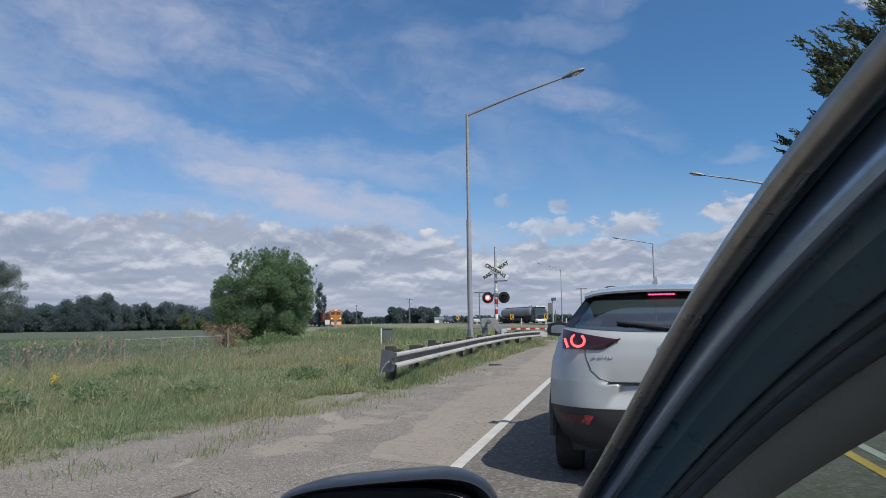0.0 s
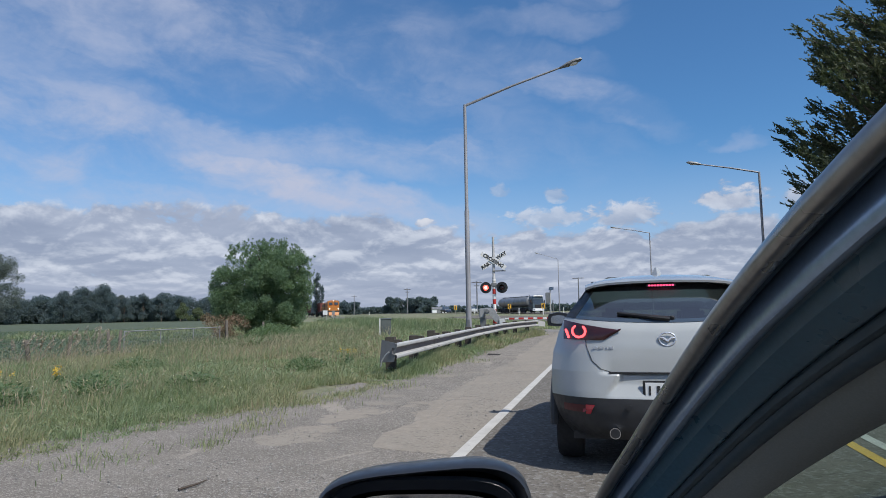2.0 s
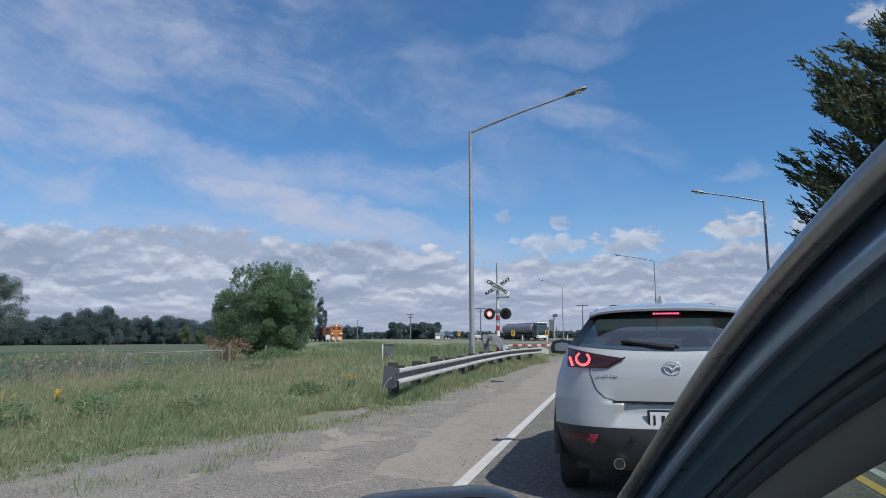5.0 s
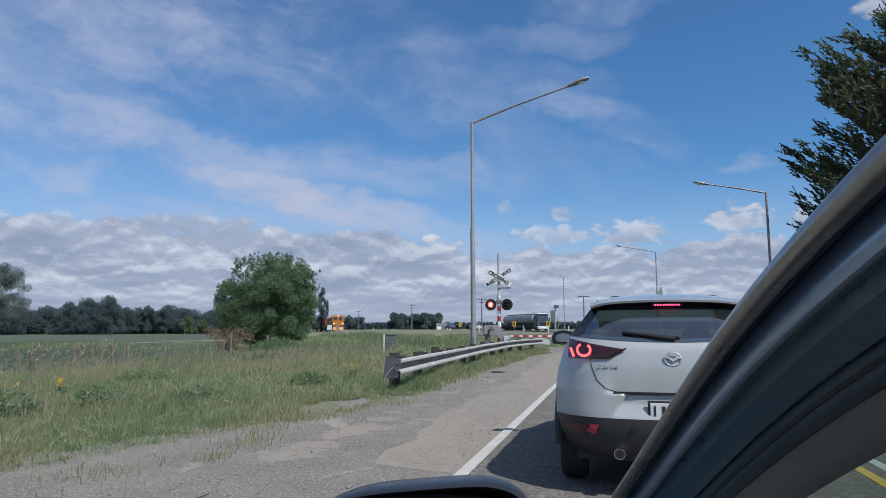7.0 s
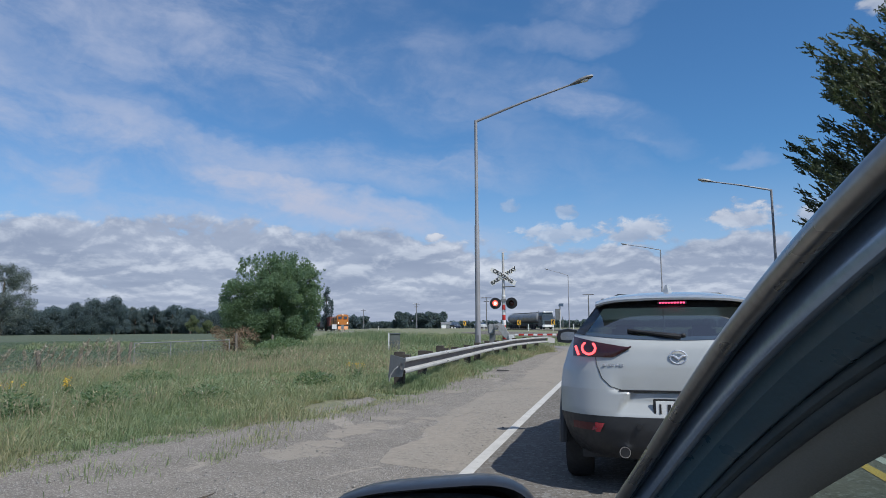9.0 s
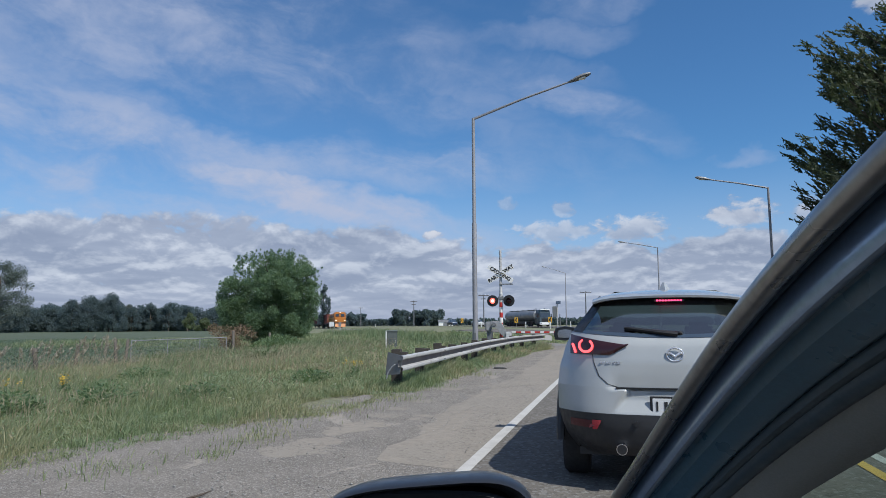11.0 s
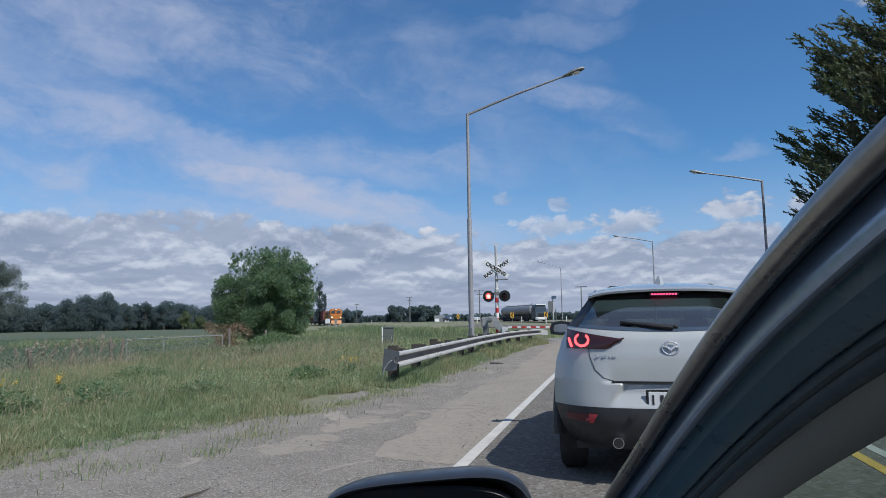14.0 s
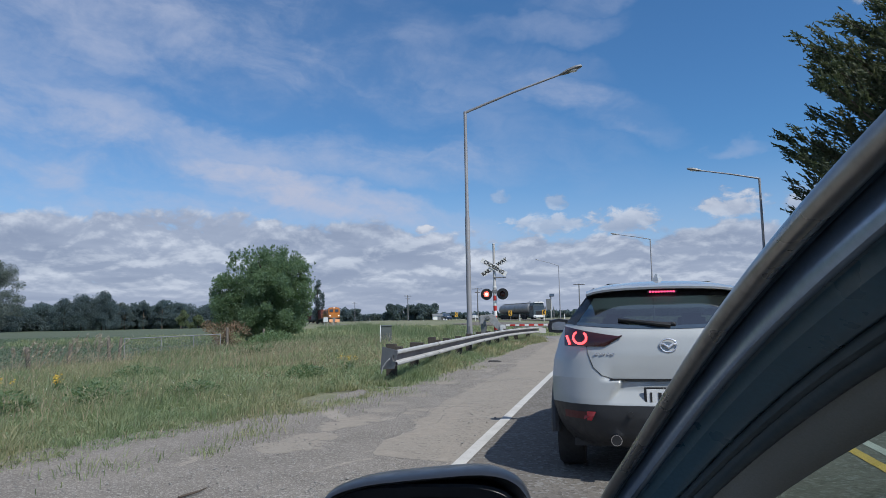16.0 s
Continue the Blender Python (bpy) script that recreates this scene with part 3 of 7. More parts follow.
def seal(y):
    """Ragged border with narrow fingers reaching out over the gravel."""
    finger = max(0.0, noise.noise((5.0, y * 2.1, 3.0)) - 0.12) * 1.5
    return seal_ragged(y) - finger * float(smooth01((y - 7.0) / 3.0))

strip("shoulder", lambda y: verge(y) - 0.5, lambda y: -1.36, -6, 42, -0.012, M_gravel, "loose grey gravel road shoulder with sandy patches", "shoulder", 0.2, 10)
strip("road_edge", lambda y: -1.36 + (seal(y) + 1.36) * float(smooth01((y - 5.93) / 0.28)) ** 0.5, lambda y: -1.30, 5.95, 42, -0.0105, M_edge_seal, "dusty sealed road edge with a ragged border", "road edge", 0.1, 5)


def sand_patch(cx, cy, half_wide, half_long, lean, seed):
    """A swept film of sand lying on the gravel, thinning to ragged tips."""
    def border(side):
        def edge(y):
            body = max(0.0, 1.0 - ((y - cy) / half_long) ** 2) ** 0.7
            broad = noise.noise((seed + side, y * 2.3, 0.0))
            finger = noise.noise((seed + side, y * 7.0, 5.0)) + 0.6 * noise.noise((seed + side, y * 17.0, 9.0))
            return cx + lean * (y - cy) + side * half_wide * body * max(0.05, 1.0 + 0.7 * broad + 0.75 * finger)
        return edge
    strip("sand_patch", border(-1), border(1), cy - half_long, cy + half_long, -0.0108, M_edge_seal, "thin tan sand swept over the gravel shoulder", "sand patch", half_long / 40, 4)


for k, patch in enumerate(((-3.32, 6.65, 0.36, 0.62, 0.05, 11.0), (-3.30, 8.05, 0.28, 0.70, 0.05, 12.0), (-3.30, 9.15, 0.24, 0.22, 0.0, 13.0), (-3.38, 9.95, 0.22, 0.18, 0.0, 14.0), (-3.25, 11.0, 0.25, 0.25, 0.0, 15.0), (-3.35, 13.2, 0.25, 0.30, 0.0, 16.0), (-2.76, 8.95, 0.13, 0.15, 0.0, 17.0))):
    sand_patch(*patch)
strip("road", lambda y: -1.42, lambda y: 7.2, -30, 100, 0.002, M_asphalt, "worn grey chip-seal asphalt road", "road", 1.0, 10)
strip("shoulder_far", lambda y: 7.15, ragged(lambda y: 8.8, 0.4, 5.0), -30, 40, -0.006, M_gravel, "narrow gravel shoulder beyond the far lane", "shoulder", 0.5, 4)
strip("edge_line", lambda y: -1.42, lambda y: -1.30, -8, 33.5, 0.007, M_line, "solid white painted road edge line", "road marking", 0.5, 2)
strip("centre_line_yellow", lambda y: 2.06, lambda y: 2.17, -8, 33.0, 0.007, M_line_y, "solid yellow painted no-passing line", "road marking", 0.5, 2)
strip("centre_line_white", lambda y: 2.31, lambda y: 2.42, -8, 33.0, 0.007, M_line, "solid white painted centre line", "road marking", 0.5, 2)
strip("stop_line", lambda y: -1.2, lambda y: 2.0, 32.6, 32.95, 0.008, M_line, "white painted stop line before the crossing", "road marking", 0.35, 6)


def band(name, u0, u1, lift, material, label, category, reach=(-900, 260), step=10.0, at=(0.0, 37.0)):
    """A strip along the railway's direction, from u0 to u1 metres beyond the track."""
    V, Fc = [], []
    nrm = Vector((0.86, 0.51, 0)).normalized()
    s, rows = reach[0], []
    while s <= reach[1]:
        rows.append(s)
        s += step if abs(s) > 60 else 3.0
    for s in rows:
        for k in range(4):
            u = u0 + (u1 - u0) * k / 3
            p = Vector((at[0], at[1], 0)) + RAIL_DIR * s + nrm * u
            V.append((p.x, p.y, gz(p.x, p.y) + lift))
    Fc = [(j * 4 + k, j * 4 + k + 1, (j + 1) * 4 + k + 1, (j + 1) * 4 + k) for j in range(len(rows) - 1) for k in range(3)]
    return tagged(raw(name, V, Fc, material, smooth=True), label, category, kind="structure")


band("ballast", -1.2, 1.2, 0.0, M_ballast, "grey stone ballast under the railway track", "railway bed")
band("highway", 25.0, 34.0, 0.08, M_asphalt, "two-lane asphalt highway beyond the railway", "road")
band("junction_apron", 12.0, 17.5, 0.025, M_asphalt, "wide asphalt road junction between railway and highway", "road", reach=(-70, 30))
band("highway_line", 25.5, 25.62, 0.092, M_line, "white edge line of the highway", "road marking")
for name, u in (("rail_near", -0.53), ("rail_far", 0.53)):
    band(name, u - 0.035, u + 0.035, 0.10, M_rail, "rusty steel running rail of the single track", "rail")


# ---------------- the car that carries the view ----------------
OWN_X = 0.82


def tyre_wheel(parent, x, y, r=0.32, w=0.2, name="wheel", rim=0.62):
    hub = part(name, lathe(bmesh.new(), [(r * 0.60, -w / 2), (r * 0.93, -w / 2), (r, -w * 0.36), (r, w * 0.36), (r * 0.93, w / 2), (r * 0.60, w / 2)], 28), M_tyre, parent,
               at=pose(x, y, r, 0, 90, 0), smooth=True)
    bm = bmesh.new()
    lathe(bm, [(0.03, -w * 0.44), (r * rim, -w * 0.40), (r * rim, w * 0.40), (0.03, w * 0.44)], 20)
    for k in range(5):
        a = k * 1.25664
        for side in (-1, 1):
            box(bm, -r * 0.08, r * 0.08, r * 0.05, r * rim * 0.98, side * w * 0.46 - 0.008, side * w * 0.46 + 0.008, m=Matrix.Rotation(a, 4, "Z"))
    part("rim", bm, M_alloy, hub)
    return hub


def body_rings(stations, mirror_x=0.0):
    """Rings across a car body: each station is y, then (half width, z) pairs from sill to top."""
    rings = []
    for y, prof in stations:
        left = [(-w, y, z) for w, z in prof]
        right = [(w, y, z) for w, z in reversed(prof)]
        rings.append(left + right)
    return rings


def own_car():
    car = thing("hatchback_car", "dark blue hatchback car with its side window lowered", "car", pose(OWN_X, 0, 0))
    # lower body: sill to belt line; y forward, the door mirror near y 0.75
    st = []
    for y, w, zt, zb in ((-2.45, 0.62, 0.86, 0.42), (-2.35, 0.76, 0.94, 0.32), (-1.9, 0.83, 0.98, 0.24), (-1.0, 0.855, 0.985, 0.22), (0.0, 0.86, 0.985, 0.22), (0.72, 0.855, 0.985, 0.22), (0.95, 0.85, 0.97, 0.22),
                         (1.35, 0.835, 0.90, 0.24), (1.8, 0.79, 0.80, 0.28), (2.0, 0.68, 0.70, 0.34), (2.06, 0.5, 0.62, 0.4)):
        st.append((y, [(w * 0.93, zb), (w * 0.99, zb + 0.15), (w, (zb + zt) / 2), (w * 0.985, zt - 0.10), (w * 0.955, zt - 0.01), (w * 0.9, zt)]))
    # an open tub: the top is closed only ahead of the cowl and behind the seats
    rings = body_rings(st)
    bm = bmesh.new()
    vs = [[bm.verts.new(p) for p in r] for r in rings]
    n = len(vs[0])
    for j, (a, b) in enumerate(zip(vs, vs[1:])):
        for k in range(n):
            if k == n // 2 - 1 and 1 <= j <= 5:
                continue
            bm.faces.new((a[k], a[(k + 1) % n], b[(k + 1) % n], b[k]))
    bm.faces.new(vs[0][::-1])
    bm.faces.new(vs[-1])
    part("body", bm, M_navy, car, smooth=True)
    # pillar, door frame and seals: strips swept from the cowl up to the roof rail
    path = [Vector(p) for p in ((-0.075, 0.93, 0.93), (-0.048, 0.86, 1.006), (-0.0203, 0.790, 1.0774), (0.0093, 0.730, 1.1367), (0.0357, 0.660, 1.1939), (0.0587, 0.580, 1.2468), (0.0782, 0.500, 1.2907), (0.1013, 0.410, 1.3344), (0.1266, 0.333, 1.3716), (0.148, 0.27, 1.397), (0.178, 0.18, 1.428), (0.21, 0.03, 1.455), (0.225, -0.25, 1.475), (0.22, -0.8, 1.47), (0.20, -1.2, 1.44))]
    spline = []
    for i in range(len(path) - 1):
        p0, p1, p2, p3 = path[max(i - 1, 0)], path[i], path[i + 1], path[min(i + 2, len(path) - 1)]
        for k in range(4):
            s = k / 4
            spline.append(0.5 * (2 * p1 + (p2 - p0) * s + (2 * p0 - 5 * p1 + 4 * p2 - p3) * s * s + (3 * p1 - p0 - 3 * p2 + p3) * s ** 3))
    path = spline + [path[-1]]
    e1, e2 = Vector((0.80, -0.124, -0.588)).normalized(), Vector((-0.541, -0.573, -0.616)).normalized()

    def swept(name, prof, material, label=""):
        rings = []
        for i, p in enumerate(path):
            s = 0.60 + 0.22 * min(1.0, max(0.0, (p.z - 1.07) / 0.30))
            back = min(1.0, max(0.0, (0.25 - p.y) / 0.5))
            a1 = e1.lerp(Vector((0.75, 0.0, -0.66)), back)
            a2 = e2.lerp(Vector((-0.66, 0.0, -0.75)), back)
            rings.append([p + a1 * (a * s) + a2 * (b * s) - Vector((OWN_X, 0, 0)) for a, b in prof])
        return part(name, loft(bmesh.new(), rings), material, car, label, smooth=True)

    swept("window_moulding", [(0.000, -0.014)] + [(0.010 - 0.010 * math.cos(k * 0.31416), -0.001 + 0.011 * math.sin(k * 0.31416)) for k in range(11)] + [(0.018, -0.014)], M_mould, "weathered grey moulding along the pillar")
    swept("glass_channel", [(0.018, -0.02), (0.018, -0.006), (0.024, -0.010), (0.024, -0.02)], M_rubber, "black rubber glass channel")
    swept("door_frame", [(0.024, -0.02), (0.024, -0.012), (0.028, -0.003), (0.033, 0.006), (0.038, 0.012), (0.043, 0.014), (0.047, 0.011), (0.050, 0.002), (0.050, -0.02)], M_frame_blue, "glossy dark blue door frame with sky sheen in its colour")
    swept("inner_channel", [(0.050, -0.022), (0.050, -0.008), (0.055, -0.010), (0.062, -0.007), (0.068, -0.004), (0.074, -0.006), (0.086, -0.009), (0.096, -0.012), (0.100, -0.018), (0.100, -0.03)], M_aperture, "dark painted door aperture")
    swept("door_seal", [(0.100, -0.03), (0.100, -0.020), (0.103, -0.016), (0.108, -0.014), (0.113, -0.016), (0.115, -0.019), (0.118, -0.017), (0.124, -0.016), (0.131, -0.019), (0.136, -0.026), (0.136, -0.04)], M_rubber, "folded black rubber door seal")
    swept("pillar_trim", [(0.136, -0.05), (0.136, -0.026), (0.148, -0.026), (0.166, -0.029), (0.186, -0.036), (0.194, -0.044), (0.18, -0.05)], M_trim_in, "pale grey fabric-covered pillar trim")
    # roof, far pillars and rear quarter
    roof = []
    for y, w, z in ((0.32, 0.54, 1.415), (0.05, 0.585, 1.465), (-0.4, 0.605, 1.495), (-1.0, 0.605, 1.49), (-1.6, 0.58, 1.455), (-2.05, 0.55, 1.39)):
        roof.append([(-w, y, z - 0.03), (-w * 0.8, y, z + 0.005), (0, y, z + 0.03), (w * 0.8, y, z + 0.005), (w, y, z - 0.03), (w * 0.8, y, z - 0.03), (0, y, z - 0.005), (-w * 0.8, y, z - 0.03)])
    part("roof", loft(bmesh.new(), roof), M_navy, car, smooth=True)
    for side in (-1, 1):
        bm = bmesh.new()
        loft(bm, [[(side * 0.815, -0.66, 0.985), (side * 0.62, -0.68, 1.44)], [(side * 0.80, -1.5, 0.985), (side * 0.61, -1.5, 1.43)], [(side * 0.76, -2.05, 0.97), (side * 0.60, -1.92, 1.36)]], closed=False)
        part("rear_side_window", bm, M_tint, car, "dark rear side window", smooth=True)
    bm = bmesh.new()
    loft(bm, [[(side * 0.74, -2.32, 0.95), (side * 0.54, -2.03, 1.38)] for side in (-1, -0.5, 0, 0.5, 1)], closed=False)
    part("rear_window", bm, M_tint, car, "dark sloping rear window", smooth=True)
    bm = bmesh.new()
    loft(bm, [[(0.815, 0.70, 0.985), (0.70, 0.42, 1.25)], [(0.825, 0.2, 0.985), (0.62, 0.1, 1.44)], [(0.82, -0.5, 0.985), (0.615, -0.55, 1.455)]], closed=False)
    part("driver_window", bm, M_screen, car, "clear far side window", smooth=True)
    part("far_mirror", mirror_shell(), M_mirror_shell, car, "black domed mirror housing", smooth=True, at=pose(1.0, 0.745, 1.028, 0, 0, -12))
    for side in (-1, 1):
        bm = bmesh.new()
        box(bm, side * 0.62 - 0.10, side * 0.62 + 0.10, -2.46, -2.36, 0.66, 0.84, 0.02)
        part("rear_lamp", bm, M_red_lens, car, "dark red rear lamp")
    bm = bmesh.new()
    tube(bm, [(0.86, 0.86, 0.99), (0.76, 0.55, 1.22), (0.65, 0.27, 1.39), (0.60, 0.05, 1.45)], 0.035, 8)
    part("far_pillar", bm, M_frame_gloss, car)
    for side in (-1, 1):
        bm = bmesh.new()
        tube(bm, [(side * 0.82, -0.55, 0.97), (side * 0.70, -0.6, 1.28), (side * 0.60, -0.62, 1.47)], 0.04, 8)
        part("centre_pillar", bm, M_frame_gloss, car)
        bm = bmesh.new()
        tube(bm, [(side * 0.78, -2.2, 0.95), (side * 0.66, -2.1, 1.25), (side * 0.54, -1.9, 1.41)], 0.07, 8)
        part("rear_pillar", bm, M_navy, car)
    # windscreen
    bm = bmesh.new()
    rows = []
    for k in range(9):
        s = -1 + k / 4.0
        rows.append([(s * 0.80, 1.10 - 0.20 * s * s, 0.965), (s * 0.68, 0.78 - 0.16 * s * s, 1.20), (s * 0.54, 0.38 - 0.06 * s * s, 1.42)])
    loft(bm, rows, closed=False)
    ws = part("windscreen", bm, M_screen, car, "clear laminated windscreen", smooth=True)
    ws.visible_shadow = False
    # dashboard with rolled edge, and floor
    dash = []
    for x in (-0.78, -0.5, 0.0, 0.5, 0.78):
        dash.append([(x, 0.98, 0.86), (x, 0.97, 0.945), (x, 0.80, 0.955), (x, 0.62, 0.95), (x, 0.52, 0.925), (x, 0.48, 0.86), (x, 0.52, 0.62), (x, 0.9, 0.6)])
    part("dashboard", loft(bmesh.new(), dash), M_dash, car, "dark grey moulded dashboard", smooth=True)
    for x in (-0.72, -0.2):
        bm = bmesh.new()
        for k in range(6):
            box(bm, x + 0.022 * k, x + 0.022 * k + 0.012, 0.86, 0.93, 0.952, 0.962, 0.002)
        part("air_vent", bm, M_black, car)
    bm = bmesh.new()
    box(bm, -0.8, 0.8, -2.0, 0.9, 0.24, 0.28)
    part("floor_pan", bm, M_dark_in, car)
    for x in (-0.38, 0.38):
        bm = bmesh.new()
        box(bm, x - 0.24, x + 0.24, -0.55, -0.02, 0.30, 0.50, 0.05)
        box(bm, x - 0.23, x + 0.23, -0.72, -0.52, 0.48, 1.08, 0.05)
        box(bm, x - 0.12, x + 0.12, -0.74, -0.60, 1.10, 1.30, 0.04)
        part("front_seat", bm, M_dark_in, car)
    bm = bmesh.new()
    tube(bm, [(0.36 + 0.18 * math.cos(a), 0.36 + 0.06 * math.sin(a), 0.92 + 0.17 * math.sin(a)) for a in [k * 6.28319 / 20 for k in range(21)]], 0.016, 8)
    part("steering_wheel", bm, M_black, car)
    # door inner skin and sill
    bm = bmesh.new()
    box(bm, -0.80, -0.755, -0.5, 0.75, 0.42, 0.975, 0.012)
    part("door_card", bm, M_dark_in, car)
    # door mirror: domed housing with a dark glass and its foot on the door
    mirror = part("mirror_housing", mirror_shell(), M_mirror_shell, car, "black domed mirror housing", smooth=True)
    bm = bmesh.new()
    rr = [(0.104 * math.copysign(abs(math.cos(a)) ** 0.55, math.cos(a)), 0.054 * math.copysign(abs(math.sin(a)) ** 0.6, math.sin(a)) - 0.012) for a in [6.28319 * k / 32 for k in range(32)]]
    loft(bm, [[(x, 0.013, z) for x, z in rr], [(x, 0.017, z) for x, z in rr]])
    glass = part("mirror_glass", bm, M_chrome, mirror, "silvered mirror glass")
    bm = bmesh.new()
    loft(bm, [[(0.02, 0.02, -0.07), (0.10, 0.02, -0.07), (0.10, 0.08, -0.07), (0.02, 0.08, -0.07)],
              [(0.10, 0.01, -0.115), (0.19, 0.01, -0.12), (0.19, 0.09, -0.12), (0.10, 0.09, -0.115)]])
    part("mirror_foot", bm, M_black, mirror, smooth=False)
    bm = bmesh.new()
    ring = [(0.112 * math.copysign(abs(math.cos(a)) ** 0.5, math.cos(a)), 0.064 * math.copysign(abs(math.sin(a)) ** 0.5, math.sin(a))) for a in [6.28319 * k / 36 for k in range(36)]]
    loft(bm, [[(x, 0.006, z) for x, z in ring], [(x * 0.97, 0.003, z * 0.95) for x, z in ring], [(x * 0.90, 0.010, z * 0.84 - 0.006) for x, z in ring]], caps=False)
    part("mirror_bezel", bm, M_mirror_shell, mirror, "black plastic inner bezel", smooth=True)
    mirror.matrix_basis = pose(-0.216 - OWN_X, 0.745, 1.028, 0, 0, 12)
    bm = bmesh.new()
    tube(bm, [(-0.70, 0.88, 1.015), (-0.45, 0.975, 1.035), (-0.15, 1.05, 1.03), (0.05, 1.09, 1.01)], [0.008, 0.012, 0.012, 0.014], 6)
    tube(bm, [(-0.62, 0.93, 0.995), (-0.2, 1.07, 0.99)], [0.012, 0.012], 6)
    part("wiper", bm, M_black, car, "black windscreen wiper")
    bm = bmesh.new()
    loft(bm, [[(x, 0.95 - 0.1 * x * x, 0.955), (x, 1.20 - 0.1 * x * x, 0.935), (x, 1.20 - 0.1 * x * x, 0.915), (x, 0.95 - 0.1 * x * x, 0.925)] for x in (-0.78, -0.4, 0, 0.4, 0.78)])
    part("cowl", bm, M_clad, car, "black plastic cowl below the windscreen")
    tyre_wheel(car, -0.76, 1.28)
    tyre_wheel(car, 0.76, 1.28)
    tyre_wheel(car, -0.76, -1.35)
    tyre_wheel(car, 0.76, -1.35)
    for side in (-1, 1):
        bm = bmesh.new()
        loft(bm, [[(side * 0.50, 2.03, 0.62), (side * 0.72, 1.90, 0.64), (side * 0.74, 1.86, 0.74), (side * 0.55, 1.97, 0.72)], [(side * 0.50, 1.90, 0.62), (side * 0.70, 1.80, 0.64), (side * 0.72, 1.78, 0.74), (side * 0.55, 1.85, 0.72)]])
        part("headlight", bm, M_chrome, car)
    return car


def mirror_shell():
    """Housing about 0.24 m wide; local x outward to the door, y forward, z up; open face towards -y."""
    rr = []
    for k in range(40):
        a = 6.28319 * k / 40
        c, s = math.cos(a), math.sin(a)
        x = 0.126 * math.copysign(abs(c) ** 0.5, c)
        rr.append((x, 0.074 * math.copysign(abs(s) ** 0.5, s) + (0.085 * x if s > 0 else 0.0) * abs(s)))
    rings = []
    for y, s in ((0.022, 0.84), (0.012, 0.88), (0.0, 0.93), (-0.006, 0.97), (0.0, 1.0), (0.03, 1.0), (0.07, 0.93), (0.10, 0.75), (0.118, 0.45), (0.124, 0.1)):
        rings.append([(x * s, y, z * s) for x, z in rr])
    bm = bmesh.new()
    vs = [[bm.verts.new(p) for p in r] for r in rings]
    n = len(rr)
    for a, b in zip(vs, vs[1:]):
        for k in range(n):
            bm.faces.new((a[k], a[(k + 1) % n], b[(k + 1) % n], b[k]))
    bm.faces.new(vs[-1])
    return bm


own_car()

# ---------------- the white crossover waiting ahead ----------------
REAR = ((0.28, 0.12), (0.36, 0.04), (0.50, 0.0), (0.60, 0.0), (0.645, 0.006), (0.78, 0.018), (0.80, 0.050), (0.90, 0.050), (1.0, 0.056), (1.12, 0.082), (1.18, 0.12), (1.45, 0.42), (1.55, 0.60))
FLANK = ((0.28, 0.12), (0.36, 0.04), (0.50, 0.0), (0.60, 0.0), (0.645, 0.004), (0.80, 0.026), (0.95, 0.050), (1.0, 0.057), (1.12, 0.082), (1.18, 0.12), (1.45, 0.42), (1.55, 0.60))
WIDE = ((0.28, 0.75), (0.42, 0.845), (0.60, 0.902), (0.80, 0.905), (0.95, 0.888), (1.08, 0.840), (1.18, 0.782), (1.25, 0.745), (1.45, 0.625), (1.52, 0.55), (1.585, 0.40))


def along(table, z):
    return float(np.interp(z, [a for a, b in table], [b for a, b in table]))


def rear_y(x, z):
    """Depth of the tail's surface at height z, x across."""
    w = along(WIDE, z)
    s = min(1.0, abs(x) / w)
    dip = 0.045 * float(smooth01((0.37 + 0.11 * (0.795 - z) / 0.185 - abs(x)) / 0.05)) * min(1.0, max(0.0, (z - 0.61) / 0.10)) * (1.0 if z < 0.79 else 0.0)
    flank = float(smooth01((abs(x) - 0.43) / 0.10))
    return along(REAR, z) * (1 - flank) + along(FLANK, z) * flank + 0.30 * s ** 5 + 0.05 * s * s + dip


def lift(x, z):
    """The waist line climbs towards the corners."""
    s = min(1.0, abs(x) / 0.80)
    return z + 0.05 * s * s * max(0.0, min((z - 1.0) / 0.18, (1.42 - z) / 0.24, 1.0))


def tail_patch(name, zs, left, right, nx, off, material, parent, label="", smooth=True, both=False):
    """A panel that follows the tail, off metres proud of it."""
    bm = bmesh.new()
    for side in ((1, -1) if both else (1,)):
        grid = []
        for z in zs:
            a, b = left(z), right(z)
            grid.append([bm.verts.new((side * (a + (b - a) * k / nx), rear_y(a + (b - a) * k / nx, z) - off, lift(a + (b - a) * k / nx, z))) for k in range(nx + 1)])
        for p, q in zip(grid, grid[1:]):
            for k in range(nx):
                bm.faces.new((p[k], p[k + 1], q[k + 1], q[k]))
    return part(name, bm, material, parent, label, smooth)


def tail_line(name, pts, width, off, material, parent, label=""):
    """A thin bead along the tail: a panel gap or a light strip."""
    fine = []
    for (x0, z0), (x1, z1) in zip(pts, pts[1:]):
        for k in range(6):
            s = k / 6
            fine.append((x0 + (x1 - x0) * s, z0 + (z1 - z0) * s))
    fine.append(pts[-1])
    bm = tube(bmesh.new(), [(x, rear_y(x, z) - off, lift(x, z)) for x, z in fine], width / 2, 6)
    return part(name, bm, material, parent, label, True)


